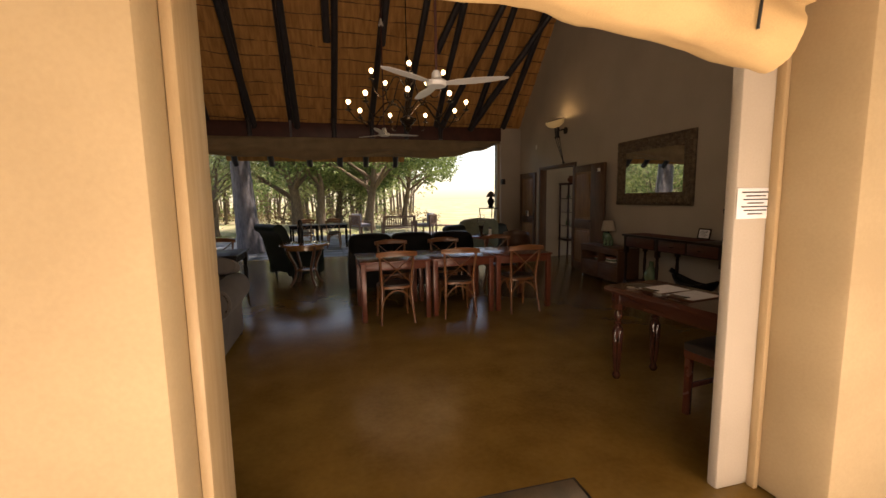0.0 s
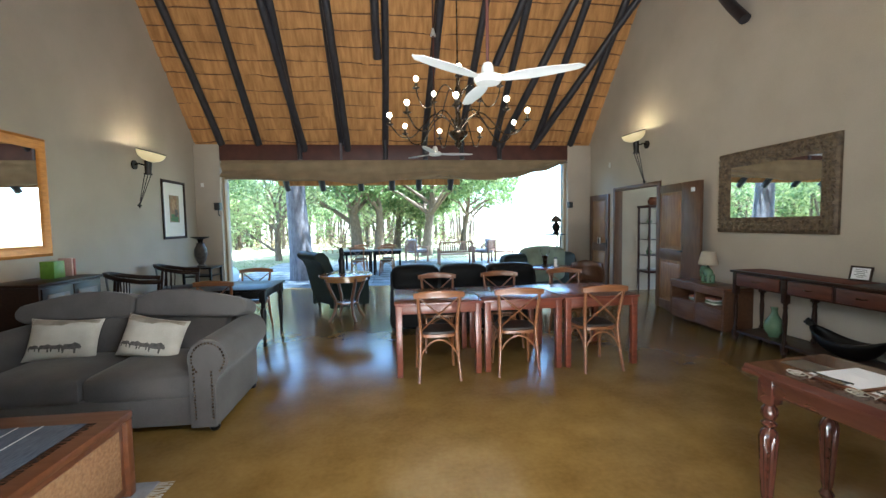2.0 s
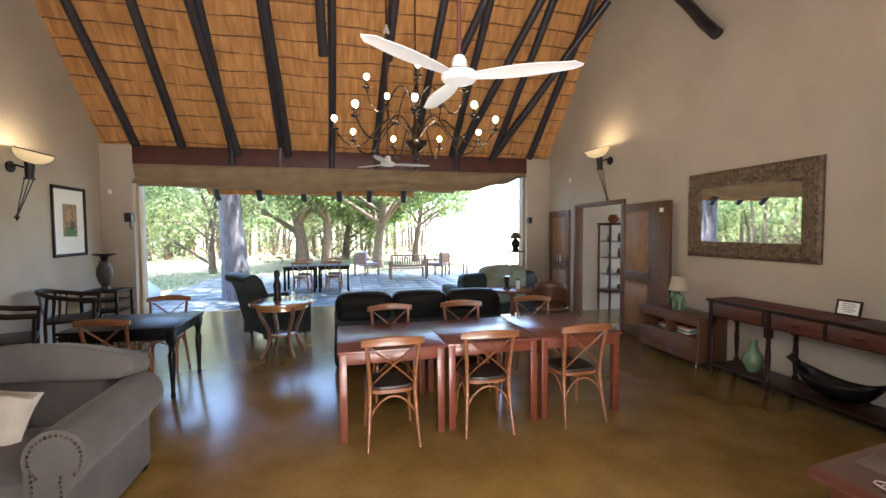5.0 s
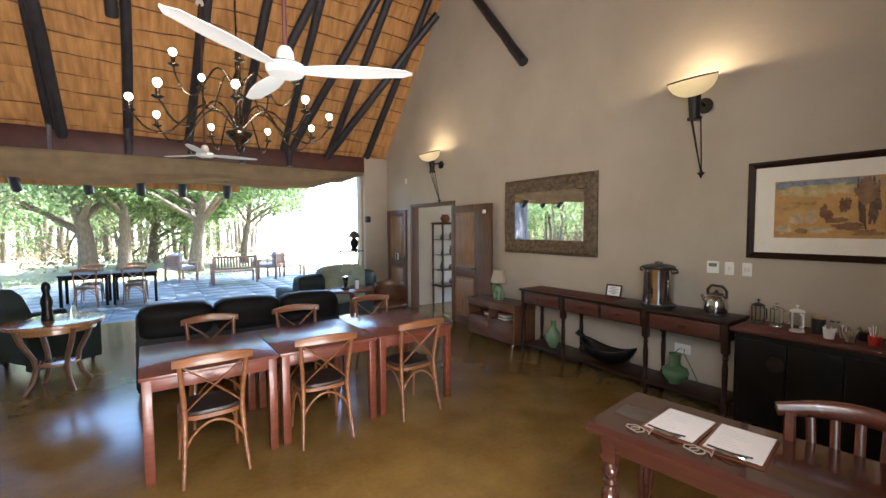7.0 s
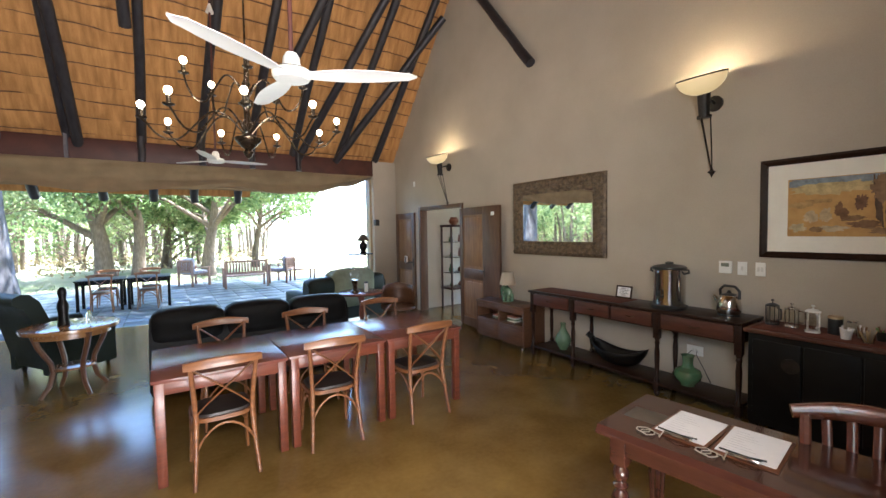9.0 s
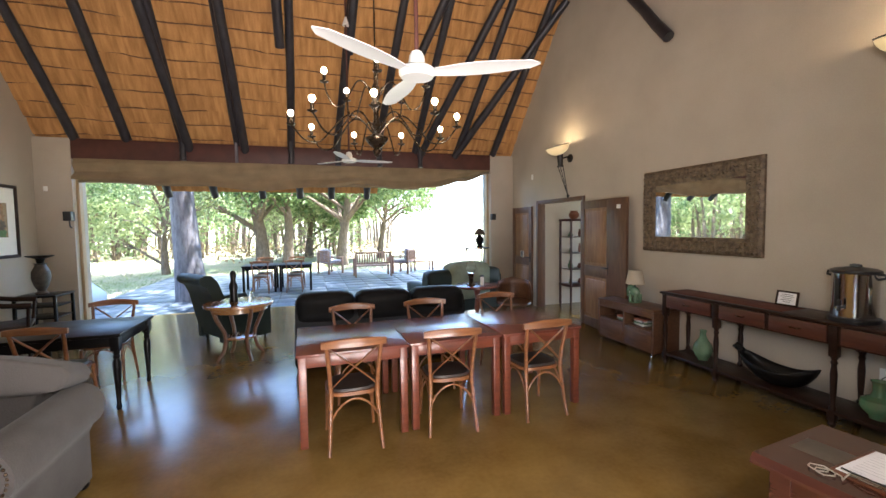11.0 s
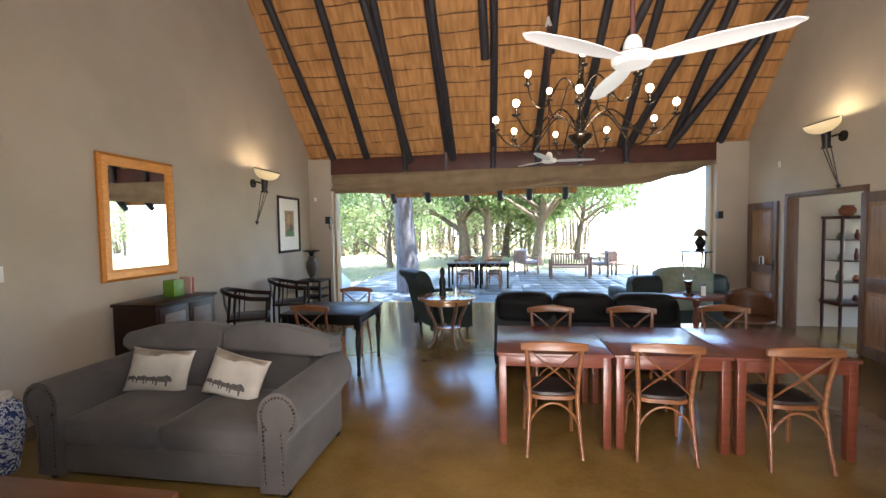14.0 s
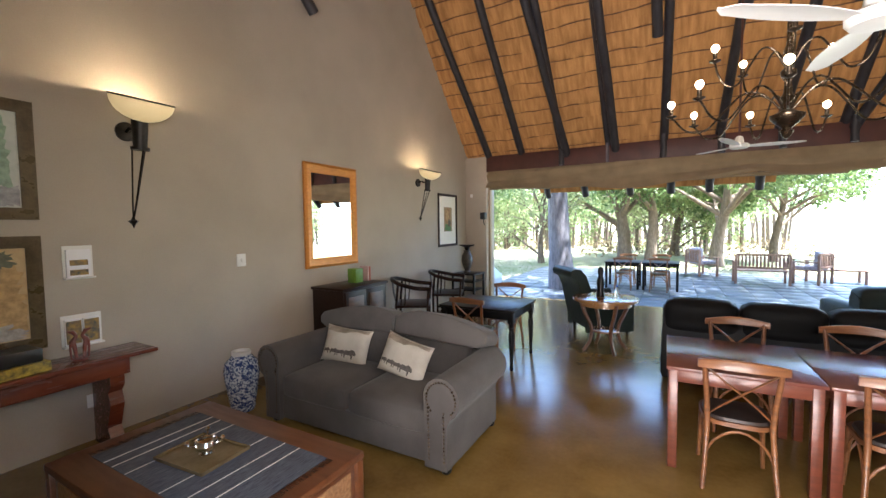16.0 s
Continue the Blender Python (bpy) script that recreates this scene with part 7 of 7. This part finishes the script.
display_cabinet()
bm = bmnew()
box(bm, 8.44, 8.5, 7.4, 7.46, 0, 2.3, 0.004)
box(bm, 8.44, 8.5, 8.94, 9.0, 0, 2.3, 0.004)
box(bm, 8.44, 8.5, 8.17, 8.23, 0, 2.3, 0.004)
struct("window_1", bm, DOOR_WOOD, "dark wooden garden door frame of the side room", "window")


# ---- by the right pier ----
def pedestal_table():
    t = thing("side_table", pose(3.55, 8.55, 0), "small round polished side table", "side table")
    bm = bmnew()
    lathe(bm, [(0.36, 0.68), (0.38, 0.69), (0.38, 0.71), (0.36, 0.72), (0, 0.72)], (0, 0, 0), 36)
    part("tabletop", bm, TABLE_WOOD, t)
    bm = bmnew()
    lathe(bm, [(0.05, 0.06), (0.06, 0.1), (0.03, 0.2), (0.05, 0.35), (0.03, 0.5), (0.07, 0.66), (0.12, 0.68)], (0, 0, 0), 20)
    part("pedestal", bm, RED_WOOD, t)
    for k in range(3):
        a = 2.1 * k + 0.3
        bm = bmnew()
        tube(bm, [(0.03 * math.cos(a), 0.03 * math.sin(a), 0.14), (0.16 * math.cos(a), 0.16 * math.sin(a), 0.09), (0.28 * math.cos(a), 0.28 * math.sin(a), 0.02)], [0.03, 0.024, 0.018], 8)
        part("foot", bm, RED_WOOD, t)


pedestal_table()
t = thing("candle_holder", pose(3.42, 8.5, 0.72), "bronze candle holder with a glass chimney", "candle holder")
bm = bmnew()
lathe(bm, [(0.075, 0), (0.075, 0.03), (0.035, 0.05), (0.045, 0.16), (0.06, 0.2), (0.065, 0.21)], (0, 0, 0), 20)
part("base", bm, BRASS_DARK, t)
bm = bmnew()
lathe(bm, [(0.05, 0.21), (0.085, 0.29), (0.07, 0.4), (0.06, 0.45), (0.058, 0.45), (0.068, 0.4), (0.083, 0.29), (0.048, 0.213)], (0, 0, 0), 22)
part("glass_chimney", bm, GLASS, t)
can("spray_can", pose(3.60, 8.45, 0.72), 0.03, 0.17, WHITE_PLASTIC, mat("navy_cap", (0.04, 0.05, 0.09)), "white spray can with a dark cap", "can")


def drum_chair(m):
    t = thing("barrel_chair", m, "brown round-backed wooden barrel chair", "chair")
    bm = bmnew()
    for i in range(2):
        pass
    pts = []
    r0 = 0.30
    outer, inner = [], []
    for z, k in ((0.40, 1.0), (0.55, 1.03), (0.70, 1.0), (0.82, 0.9)):
        outer.append([(r0 * k * math.cos(a), r0 * k * math.sin(a), z - 0.05 * abs(math.cos(a)) * (z > 0.6)) for a in (math.radians(180 + 180 * j / 16) for j in range(17))])
    rings = [[bm.verts.new(p) for p in row] for row in outer]
    for a, b in zip(rings, rings[1:]):
        for j in range(16):
            bm.faces.new((a[j], a[j + 1], b[j + 1], b[j]))
    back = part("backrest", bm, CAB_WOOD, t)
    s = back.modifiers.new("thick", "SOLIDIFY")
    s.thickness = 0.02
    bm = bmnew()
    lathe(bm, [(0.28, 0.38), (0.3, 0.4), (0.29, 0.43), (0, 0.44)], (0, 0, 0), 28)
    part("seat", bm, CAB_WOOD, t)
    for k in range(4):
        a = math.pi / 4 + math.pi / 2 * k
        bm = bmnew()
        tube(bm, [(0.24 * math.cos(a), 0.24 * math.sin(a), 0), (0.22 * math.cos(a), 0.22 * math.sin(a), 0.39)], 0.02, 8)
        part("leg", bm, CAB_WOOD, t)


drum_chair(pose(4.15, 8.35, 0, 0, 0, 160))


def urn_stand():
    t = thing("plant_stand", pose(4.30, 10.35, 0), "tall black iron stand with a thin round top", "stand")
    bm = bmnew()
    lathe(bm, [(0.26, 1.24), (0.265, 1.25), (0.26, 1.26), (0, 1.262)], (0, 0, 0), 28)
    part("top", bm, METAL_BLACK, t)
    for k in range(3):
        a = 2.1 * k + 0.5
        c, s = math.cos(a), math.sin(a)
        bm = bmnew()
        tube(bm, [(0.24 * c, 0.24 * s, 1.24), (0.22 * c, 0.22 * s, 1.0), (0.1 * c, 0.1 * s, 0.7), (0.14 * c, 0.14 * s, 0.3), (0.26 * c, 0.26 * s, 0.0)], 0.014, 8)
        part("leg", bm, METAL_BLACK, t)
    q = thing("figure_lamp", pose(4.36, 10.35, 1.263), "dark carved table lamp with a fringed shade", "lamp")
    bm = bmnew()
    lathe(bm, [(0.07, 0), (0.075, 0.03), (0.05, 0.05), (0.085, 0.12), (0.09, 0.18), (0.05, 0.24), (0.03, 0.27)], (0, 0, 0), 18)
    part("base", bm, BLACK_WOOD, q)
    bm = bmnew()
    lathe(bm, [(0.12, 0.27), (0.115, 0.3), (0.07, 0.38), (0.03, 0.41), (0.005, 0.415)], (0, 0, 0), 20)
    part("shade", bm, mat("brown_shade", (0.07, 0.055, 0.04), rough=0.9, fine=80, bump=0.6), q)


urn_stand()
t = thing("outdoor_speaker", pose(4.83, YB - 0.001, 1.93), "small black loudspeaker on the pier", "speaker")
bm = bmnew()
box(bm, -0.05, 0.05, -0.12, 0, -0.07, 0.07, 0.012)
part("case", bm, BLACK_PLASTIC, t)
t = thing("outdoor_speaker", pose(-3.07, YB - 0.001, 1.99), "small black loudspeaker on the pier", "speaker")
bm = bmnew()
box(bm, -0.06, 0.06, -0.14, 0, -0.08, 0.08, 0.012)
part("case", bm, BLACK_PLASTIC, t)
bm = bmnew()
tube(bm, [(0, -0.06, -0.08), (0, -0.06, -0.16), (0.01, -0.02, -0.2)], 0.012, 8)
part("bracket", bm, BLACK_PLASTIC, t)


# ---- outdoors ----
bm = bmnew()
prism(bm, [(11.2, roof_z(11.2) + 0.06), (11.68, roof_z(11.68) + 0.05), (11.70, roof_z(11.70) + 0.18), (11.2, roof_z(11.2) + 0.3)], -2.05, 2.35, "x")
struct("eave", bm, THATCH, "thatched eave over the veranda edge", "eave", smooth=0)

bm = bmnew()
n = 40
rows = []
for i in range(n + 1):
    y = -60 + 360 * (i / n) ** 1.4 if i else -400
    if i == n:
        y = 900
    rows.append([bm.verts.new((x * 12, y, -0.16 + (0.25 * noise.noise((x * 0.7, y * 0.05, 0)) if y > 26 else 0))) for x in range(-50, 51)])
for a, b in zip(rows, rows[1:]):
    for j in range(100):
        bm.faces.new((a[j], a[j + 1], b[j + 1], b[j]))
struct("ground", bm, EARTH, "sandy ground with patches of short green grass", "ground", smooth=60)

bm = bmnew()
box(bm, -4.2, 7.0, 11.79, 19.6, -0.2, -0.035, 0.02)
patio = struct("pavement", bm, mat("patio_mortar", (0.10, 0.10, 0.10), rough=0.9, bump=0.3), "blue-grey slate paved terrace", "pavement")


def leaves(name, clumps, count, size, material, parent=None, seed=1):
    """Many small leaf blades scattered in clumps (centre, radii)."""
    r = np.random.RandomState(seed)
    w = np.array([c[3] * c[4] * c[5] for c in clumps]) ** 0.7
    pick = r.choice(len(clumps), count, p=w / w.sum())
    c = np.array(clumps)[pick]
    d = r.normal(size=(count, 3))
    d /= np.linalg.norm(d, axis=1)[:, None]
    p = c[:, :3] + d * c[:, 3:6] * (r.uniform(0.25, 1.0, count) ** 0.5)[:, None]
    a = r.normal(size=(count, 3))
    a /= np.linalg.norm(a, axis=1)[:, None]
    b = np.cross(a, r.normal(size=(count, 3)))
    b /= np.linalg.norm(b, axis=1)[:, None]
    s = (size * r.uniform(0.6, 1.4, count))[:, None]
    v = np.stack([p - a * s, p + b * s * 0.45, p + a * s, p - b * s * 0.45], 1).reshape(-1, 3)
    f = np.arange(count * 4).reshape(-1, 4)
    me = bpy.data.meshes.new(name)
    me.from_pydata(v.tolist(), [], f.tolist())
    me.materials.append(material)
    ob = new(name, me)
    if parent:
        ob.parent = parent
    return ob


def branchy(bm, base, h, r, rnd, lean=(0, 0), forks=5, spread=1.6, low=0.45):
    """A tapered bent trunk with limbs that rise and spread. Returns limb ends."""
    pts, rs = [], []
    x, y = base[0], base[1]
    for k in range(8):
        f = k / 7
        pts.append((x + lean[0] * f * f + 0.12 * math.sin(f * 5 + h), y + lean[1] * f * f, base[2] + h * f))
        rs.append(r * (1.25 - 0.25 * min(1, f * 6)) * (1 - 0.55 * f))
    tube(bm, pts, rs, 10)
    ends = [pts[-1]]
    for k in range(forks):
        f = low + (0.95 - low) * k / max(1, forks - 1)
        i = min(6, int(f * 7))
        p = Vector(pts[i])
        a = rnd.uniform(0, 6.28)
        L = spread * rnd.uniform(0.7, 1.2)
        q = p + Vector((math.cos(a) * L * 0.5, math.sin(a) * L * 0.5, L * 0.35))
        e = p + Vector((math.cos(a) * L, math.sin(a) * L, L * rnd.uniform(0.45, 0.8)))
        tube(bm, [tuple(p), tuple(q), tuple(e)], [rs[i] * 0.6, rs[i] * 0.4, rs[i] * 0.15], 7)
        ends.append(tuple(e))
        for g in range(2):
            b2 = a + rnd.uniform(-0.9, 0.9)
            e2 = q + Vector((math.cos(b2) * L * 0.6, math.sin(b2) * L * 0.6, L * rnd.uniform(0.1, 0.5)))
            tube(bm, [tuple(q), tuple(q.lerp(e2, 0.5) + Vector((0, 0, 0.06))), tuple(e2)], [rs[i] * 0.3, rs[i] * 0.2, rs[i] * 0.07], 6)
            ends.append(tuple(e2))
    return ends


def tree(x, y, h, r, label, crown, seed, count=5000, size=0.09, lean=(0, 0), forks=6, spread=2.0, leaf=None, bark=None, low=0.45, twin=None, crown_low=None, canopy=()):
    t = thing("tree", pose(x, y, -0.16), label, "tree", "trees round the terrace")
    rnd = random.Random(seed)
    bm = bmnew()
    ends = branchy(bm, (0, 0, -0.1), h, r, rnd, lean, forks, spread, low)
    if twin:
        ends += branchy(bm, (twin[0], twin[1], -0.1), h * 1.1, r * 0.75, rnd, (twin[2], 0), forks, spread, 0.6)
    part("trunk", bm, bark or BARK_BROWN, t, smooth=60)
    if count:
        cl = []
        for e in ends:
            s = crown * rnd.uniform(0.7, 1.2)
            cl.append((e[0], e[1], max(e[2], crown_low or 0), s, s, s * 0.6))
        for k in range(len(ends)):
            e = ends[rnd.randrange(len(ends))]
            s = crown * rnd.uniform(0.4, 0.8)
            cl.append((e[0] + rnd.uniform(-1, 1) * crown, e[1] + rnd.uniform(-1, 1) * crown, max(e[2] + rnd.uniform(-0.8, 0.6) * crown, crown_low or 0), s, s, s * 0.6))
        # extra leaf clumps out of view, placed to throw shade on the ground
        for x0, x1, y0, y1, z0, z1, m in canopy:
            for k in range(m):
                s = crown * rnd.uniform(0.35, 0.7)
                cl.append((rnd.uniform(x0, x1), rnd.uniform(y0, y1), rnd.uniform(z0, z1), s, s, s * 0.5))
        leaves("crown", cl, count, size, leaf or LEAF, t, seed)
    return t


# the great pale trunk by the terrace: its crown, unseen far above the roof, is spread out to shade the paving
tree(-2.05, 13.75, 9.0, 0.33, "broad pale grey tree trunk beside the terrace", 2.8, 11, 34000, 0.17, forks=14, spread=7.5, bark=BARK, low=0.66, canopy=((-1.0, 9.5, -1.5, 5.8, 8.0, 10.0, 46),))
tree(-1.35, 25.0, 4.2, 0.36, "leaning forked tree with a dark trunk and green crown", 1.3, 12, 9000, 0.10, (-1.2, 0), 7, 2.4, twin=(1.2, -0.3, -0.5), low=0.55)
tree(2.45, 23.6, 4.0, 0.28, "broad low-hanging green shade tree", 1.35, 13, 15000, 0.10, (0.2, 0), 10, 3.0, low=0.5)
tree(5.0, 27.0, 4.0, 0.2, "green shade tree beyond the terrace", 1.1, 14, 6000, 0.10, (0.2, 0), 7, 2.4, low=0.5)
tree(0.8, 29.0, 5.0, 0.22, "tall green tree behind the terrace", 1.5, 15, 9000, 0.11, (0, 0), 8, 2.8, low=0.4)
# hidden behind the right pier; added only to cast dappled shade
tree(8.4, 12.2, 8.0, 0.3, "unseen tree added beside the hall to shade the terrace", 2.0, 17, 14000, 0.12, (-1.5, 0.5), 9, 4.2, low=0.6)
rnd = random.Random(41)
for k in range(19):
    x = -36 + 39 * k / 18 + rnd.uniform(-1, 1)
    y = rnd.uniform(22, 34) + (3 if x > -1 else 0)
    tree(x, y, rnd.uniform(2.6, 4.4), rnd.uniform(0.06, 0.12), "slender multi-stemmed woodland tree with pale leaves", rnd.uniform(0.9, 1.3), 50 + k, 3600, 0.085, (rnd.uniform(-0.8, 0.8), 0), 7, 1.9,
         leaf=LEAF_PALE if k % 3 else LEAF, low=0.2, twin=(rnd.uniform(-0.3, 0.3), 0.2, rnd.uniform(-1.2, 1.2)))


def far_woods():
    """Woodland behind: thin stems and a deep mass of leaves."""
    bm = bmnew()
    r = random.Random(77)
    cl = []
    for k in range(480):
        y = r.uniform(32, 62)
        x = r.uniform(-1.9 * y + 3, 0.19 * y + 0.5)
        h = r.uniform(3, 7)
        lean = r.uniform(-0.9, 0.9)
        tube(bm, [(x, y, -0.4), (x + lean * 0.3, y, h * 0.5), (x + lean, y, h)], [0.13, 0.09, 0.04], 6)
        for j in range(4):
            cl.append((x + r.uniform(-1.3, 1.3), y + r.uniform(-1, 1), r.uniform(2.2, h + 1.5), 1.2, 1.2, 0.8))
        if k % 3 == 0:
            cl.append((x + r.uniform(-1.3, 1.3), y, 0.35, 1.2, 1.0, 0.6))
    for k in range(170):
        x, y = r.uniform(-46, -11), r.uniform(15, 44)
        h = r.uniform(3, 6)
        lean = r.uniform(-0.9, 0.9)
        tube(bm, [(x, y, -0.4), (x + lean * 0.3, y, h * 0.5), (x + lean, y, h)], [0.13, 0.09, 0.04], 6)
        for j in range(5):
            cl.append((x + r.uniform(-1.4, 1.4), y + r.uniform(-1, 1), r.uniform(1.4, h + 1.5), 1.3, 1.3, 0.9))
    for k in range(150):
        y = r.uniform(14, 40)
        x = r.uniform(0.75 * y, 1.6 * y)
        h = r.uniform(3, 6)
        lean = r.uniform(-0.9, 0.9)
        tube(bm, [(x, y, -0.4), (x + lean * 0.3, y, h * 0.5), (x + lean, y, h)], [0.13, 0.09, 0.04], 6)
        for j in range(5):
            cl.append((x + r.uniform(-1.4, 1.4), y + r.uniform(-1, 1), r.uniform(0.2, h + 1.5), 1.3, 1.3, 0.9))
    ob = solo("far_woods_stems", bm, BARK_BROWN, Matrix(), "thin brown stems of the far woodland", "woodland", kind="stuff")
    o2 = leaves("far_woods_leaves", cl, 150000, 0.17, LEAF_PALE, None, 9)
    tagged(o2, "pale green leaves of the far woodland", "woodland", kind="stuff")
    cl = [(r.uniform(-30, 8), r.uniform(26, 46), 0.25, r.uniform(0.5, 1.6), 0.6, r.uniform(0.2, 0.7)) for _ in range(110)]
    o3 = leaves("undergrowth", cl, 6000, 0.09, LEAF_DRY, None, 19)
    tagged(o3, "dry brown undergrowth between the trees", "undergrowth", kind="stuff")


far_woods()


def cross_grass():
    r = np.random.RandomState(6)
    n = 26000
    x, y = r.uniform(-16, 7, n), r.uniform(19.7, 34, n)
    far = r.uniform(0, 1, n) < 0.3
    x = np.where(far, r.uniform(-16, -4.4, n), x)
    y = np.where(far, r.uniform(12, 20, n), y)
    h = r.uniform(0.03, 0.10, n)
    a = r.uniform(0, 6.28, n)
    dx, dy = np.cos(a) * 0.012, np.sin(a) * 0.012
    z = np.full(n, -0.17)
    v = np.stack([np.stack([x - dx, y - dy, z], 1), np.stack([x + dx, y + dy, z], 1), np.stack([x + dx * 3, y + dy * 3, z + h], 1)], 1).reshape(-1, 3)
    me = bpy.data.meshes.new("grass")
    me.from_pydata(v.tolist(), [], np.arange(n * 3).reshape(-1, 3).tolist())
    me.materials.append(LEAF_PALE)
    tagged(new("grass", me), "short sparse green grass", "grass", kind="stuff")


cross_grass()


# terrace furniture
def terrace_table(m):
    t = thing("terrace_table", m, "dark wooden terrace table", "table", "terrace tables")
    bm = bmnew()
    box(bm, -0.45, 0.45, -0.45, 0.45, 0.71, 0.745, 0.005)
    part("tabletop", bm, BLACK_WOOD, t)
    bm = bmnew()
    box(bm, -0.4, 0.4, -0.4, 0.4, 0.63, 0.71, 0.003)
    part("apron", bm, BLACK_WOOD, t)
    for x in (-0.4, 0.4):
        for y in (-0.4, 0.4):
            bm = bmnew()
            box(bm, x - 0.03, x + 0.03, y - 0.03, y + 0.03, 0, 0.71, 0.004)
            part("leg", bm, BLACK_WOOD, t)


G = -0.025
for x in (-0.52, 0.42):
    terrace_table(pose(x, 14.7, G))
for x, y, r in ((-0.48, 14.25, 2), (0.40, 14.27, -3), (-0.46, 15.2, 180), (0.44, 15.18, 183)):
    copy_thing(chair, pose(x, y, G, 0, 0, r))
PALE_WOOD = mat("weathered_teak", (0.26, 0.15, 0.105), (0.18, 0.10, 0.07), rough=0.7, scale=6, stretch=(6, 1, 1), bump=0.3)
PATTERN = mat("patterned_cushion", (0.42, 0.4, 0.42), (0.22, 0.2, 0.26), rough=0.9, scale=16, bump=0.3)


def slat_seat(name, m, w, label, category, cushions):
    """A slatted garden seat facing +y."""
    t = thing(name, m, label, category)
    for s in (-1, 1):
        for y, h in ((-0.3, 0.85), (0.3, 0.62)):
            bm = bmnew()
            box(bm, s * w / 2 - 0.03, s * w / 2 + 0.03, y - 0.03, y + 0.03, 0, h, 0.004)
            part("leg", bm, PALE_WOOD, t)
        bm = bmnew()
        box(bm, s * w / 2 - 0.035, s * w / 2 + 0.035, -0.3, 0.36, 0.62, 0.65, 0.006)
        part("armrest", bm, PALE_WOOD, t)
    for z in (0.46, 0.83):
        bm = bmnew()
        box(bm, -w / 2, w / 2, -0.32, -0.28, z, z + 0.06, 0.004)
        part("back_rail", bm, PALE_WOOD, t)
    n = int(w / 0.085)
    for k in range(n):
        x = -w / 2 + 0.06 + (w - 0.12) * k / (n - 1)
        bm = bmnew()
        box(bm, x - 0.022, x + 0.022, -0.31, -0.29, 0.5, 0.84, 0.002)
        part("back_slat", bm, PALE_WOOD, t)
    bm = bmnew()
    for k in range(6):
        box(bm, -w / 2, w / 2, -0.27 + 0.1 * k, -0.19 + 0.1 * k, 0.38, 0.405, 0.003)
    part("seat_slats", bm, PALE_WOOD, t)
    for k in range(cushions):
        bm = bmnew()
        x0 = -w / 2 + 0.05 + (w - 0.1) * k / cushions
        x1 = -w / 2 + 0.05 + (w - 0.1) * (k + 1) / cushions
        cushion(bm, x0, x1 - 0.01, -0.24, 0.32, 0.41, 0.52, 0.015)
        part("seat_cushion", bm, PATTERN, t)
        bm = bmnew()
        cushion(bm, x0, x1 - 0.01, -0.26, -0.14, 0.5, 0.95, 0.015)
        part("back_cushion", bm, PATTERN, t)


slat_seat("garden_bench", pose(2.95, 17.0, G), 1.25, "weathered slatted garden bench seen from behind", "bench", 0)
slat_seat("garden_armchair", pose(1.55, 18.6, G, 0, 0, -60), 0.75, "weathered garden armchair with patterned cushions", "chair", 1)
slat_seat("garden_armchair", pose(4.25, 17.6, G, 0, 0, 55), 0.75, "weathered garden armchair with patterned cushions", "chair", 1)
t = thing("low_table", pose(5.0, 18.0, G), "low wooden terrace table", "table")
bm = bmnew()
box(bm, -0.5, 0.5, -0.3, 0.3, 0.36, 0.4, 0.006)
part("tabletop", bm, PALE_WOOD, t)
for x in (-0.44, 0.44):
    for y in (-0.25, 0.25):
        bm = bmnew()
        box(bm, x - 0.03, x + 0.03, y - 0.03, y + 0.03, 0, 0.36, 0.004)
        part("leg", bm, PALE_WOOD, t)
# pale covered lounger by the lawn
t = thing("covered_lounger", pose(-4.25, 13.5, -0.16), "pale blue-white canvas cover over a garden lounger", "lounger")
bm = bmnew()
prism(bm, [(-0.4, 0.0), (-0.38, 0.86), (-0.3, 0.93), (-0.1, 0.84), (0.2, 0.56), (0.36, 0.42), (0.38, 0.3), (0.3, 0.0)], -0.4, 0.4, "y")
part("cover", bm, mat("pale_canvas_cover", (0.55, 0.62, 0.68), (0.48, 0.55, 0.62), rough=0.8, scale=4, bump=0.4), t)

# slate slabs, each a piece of the terrace
meshes = []
rnd = random.Random(12)
for k in range(6):
    bm = bmnew()
    box(bm, -0.294, 0.294, -0.294, 0.294, -0.012, 0.0, 0.006)
    for v in bm.verts:
        v.co.x += 0.006 * noise.noise((v.co.x * 3 + k, v.co.y * 3, 0))
        v.co.y += 0.006 * noise.noise((v.co.x * 3, v.co.y * 3 + k, 5))
    meshes.append(finish(bm, "slab", SLATE, 30))
for i in range(18):
    for j in range(13):
        s = new("slab", meshes[rnd.randrange(6)])
        s.parent = patio
        s.matrix_basis = pose(-3.85 + 0.6 * i, 12.12 + 0.6 * j, -0.025 + rnd.uniform(-0.003, 0.003), rnd.uniform(-0.3, 0.3), rnd.uniform(-0.3, 0.3), 90 * rnd.randrange(4))
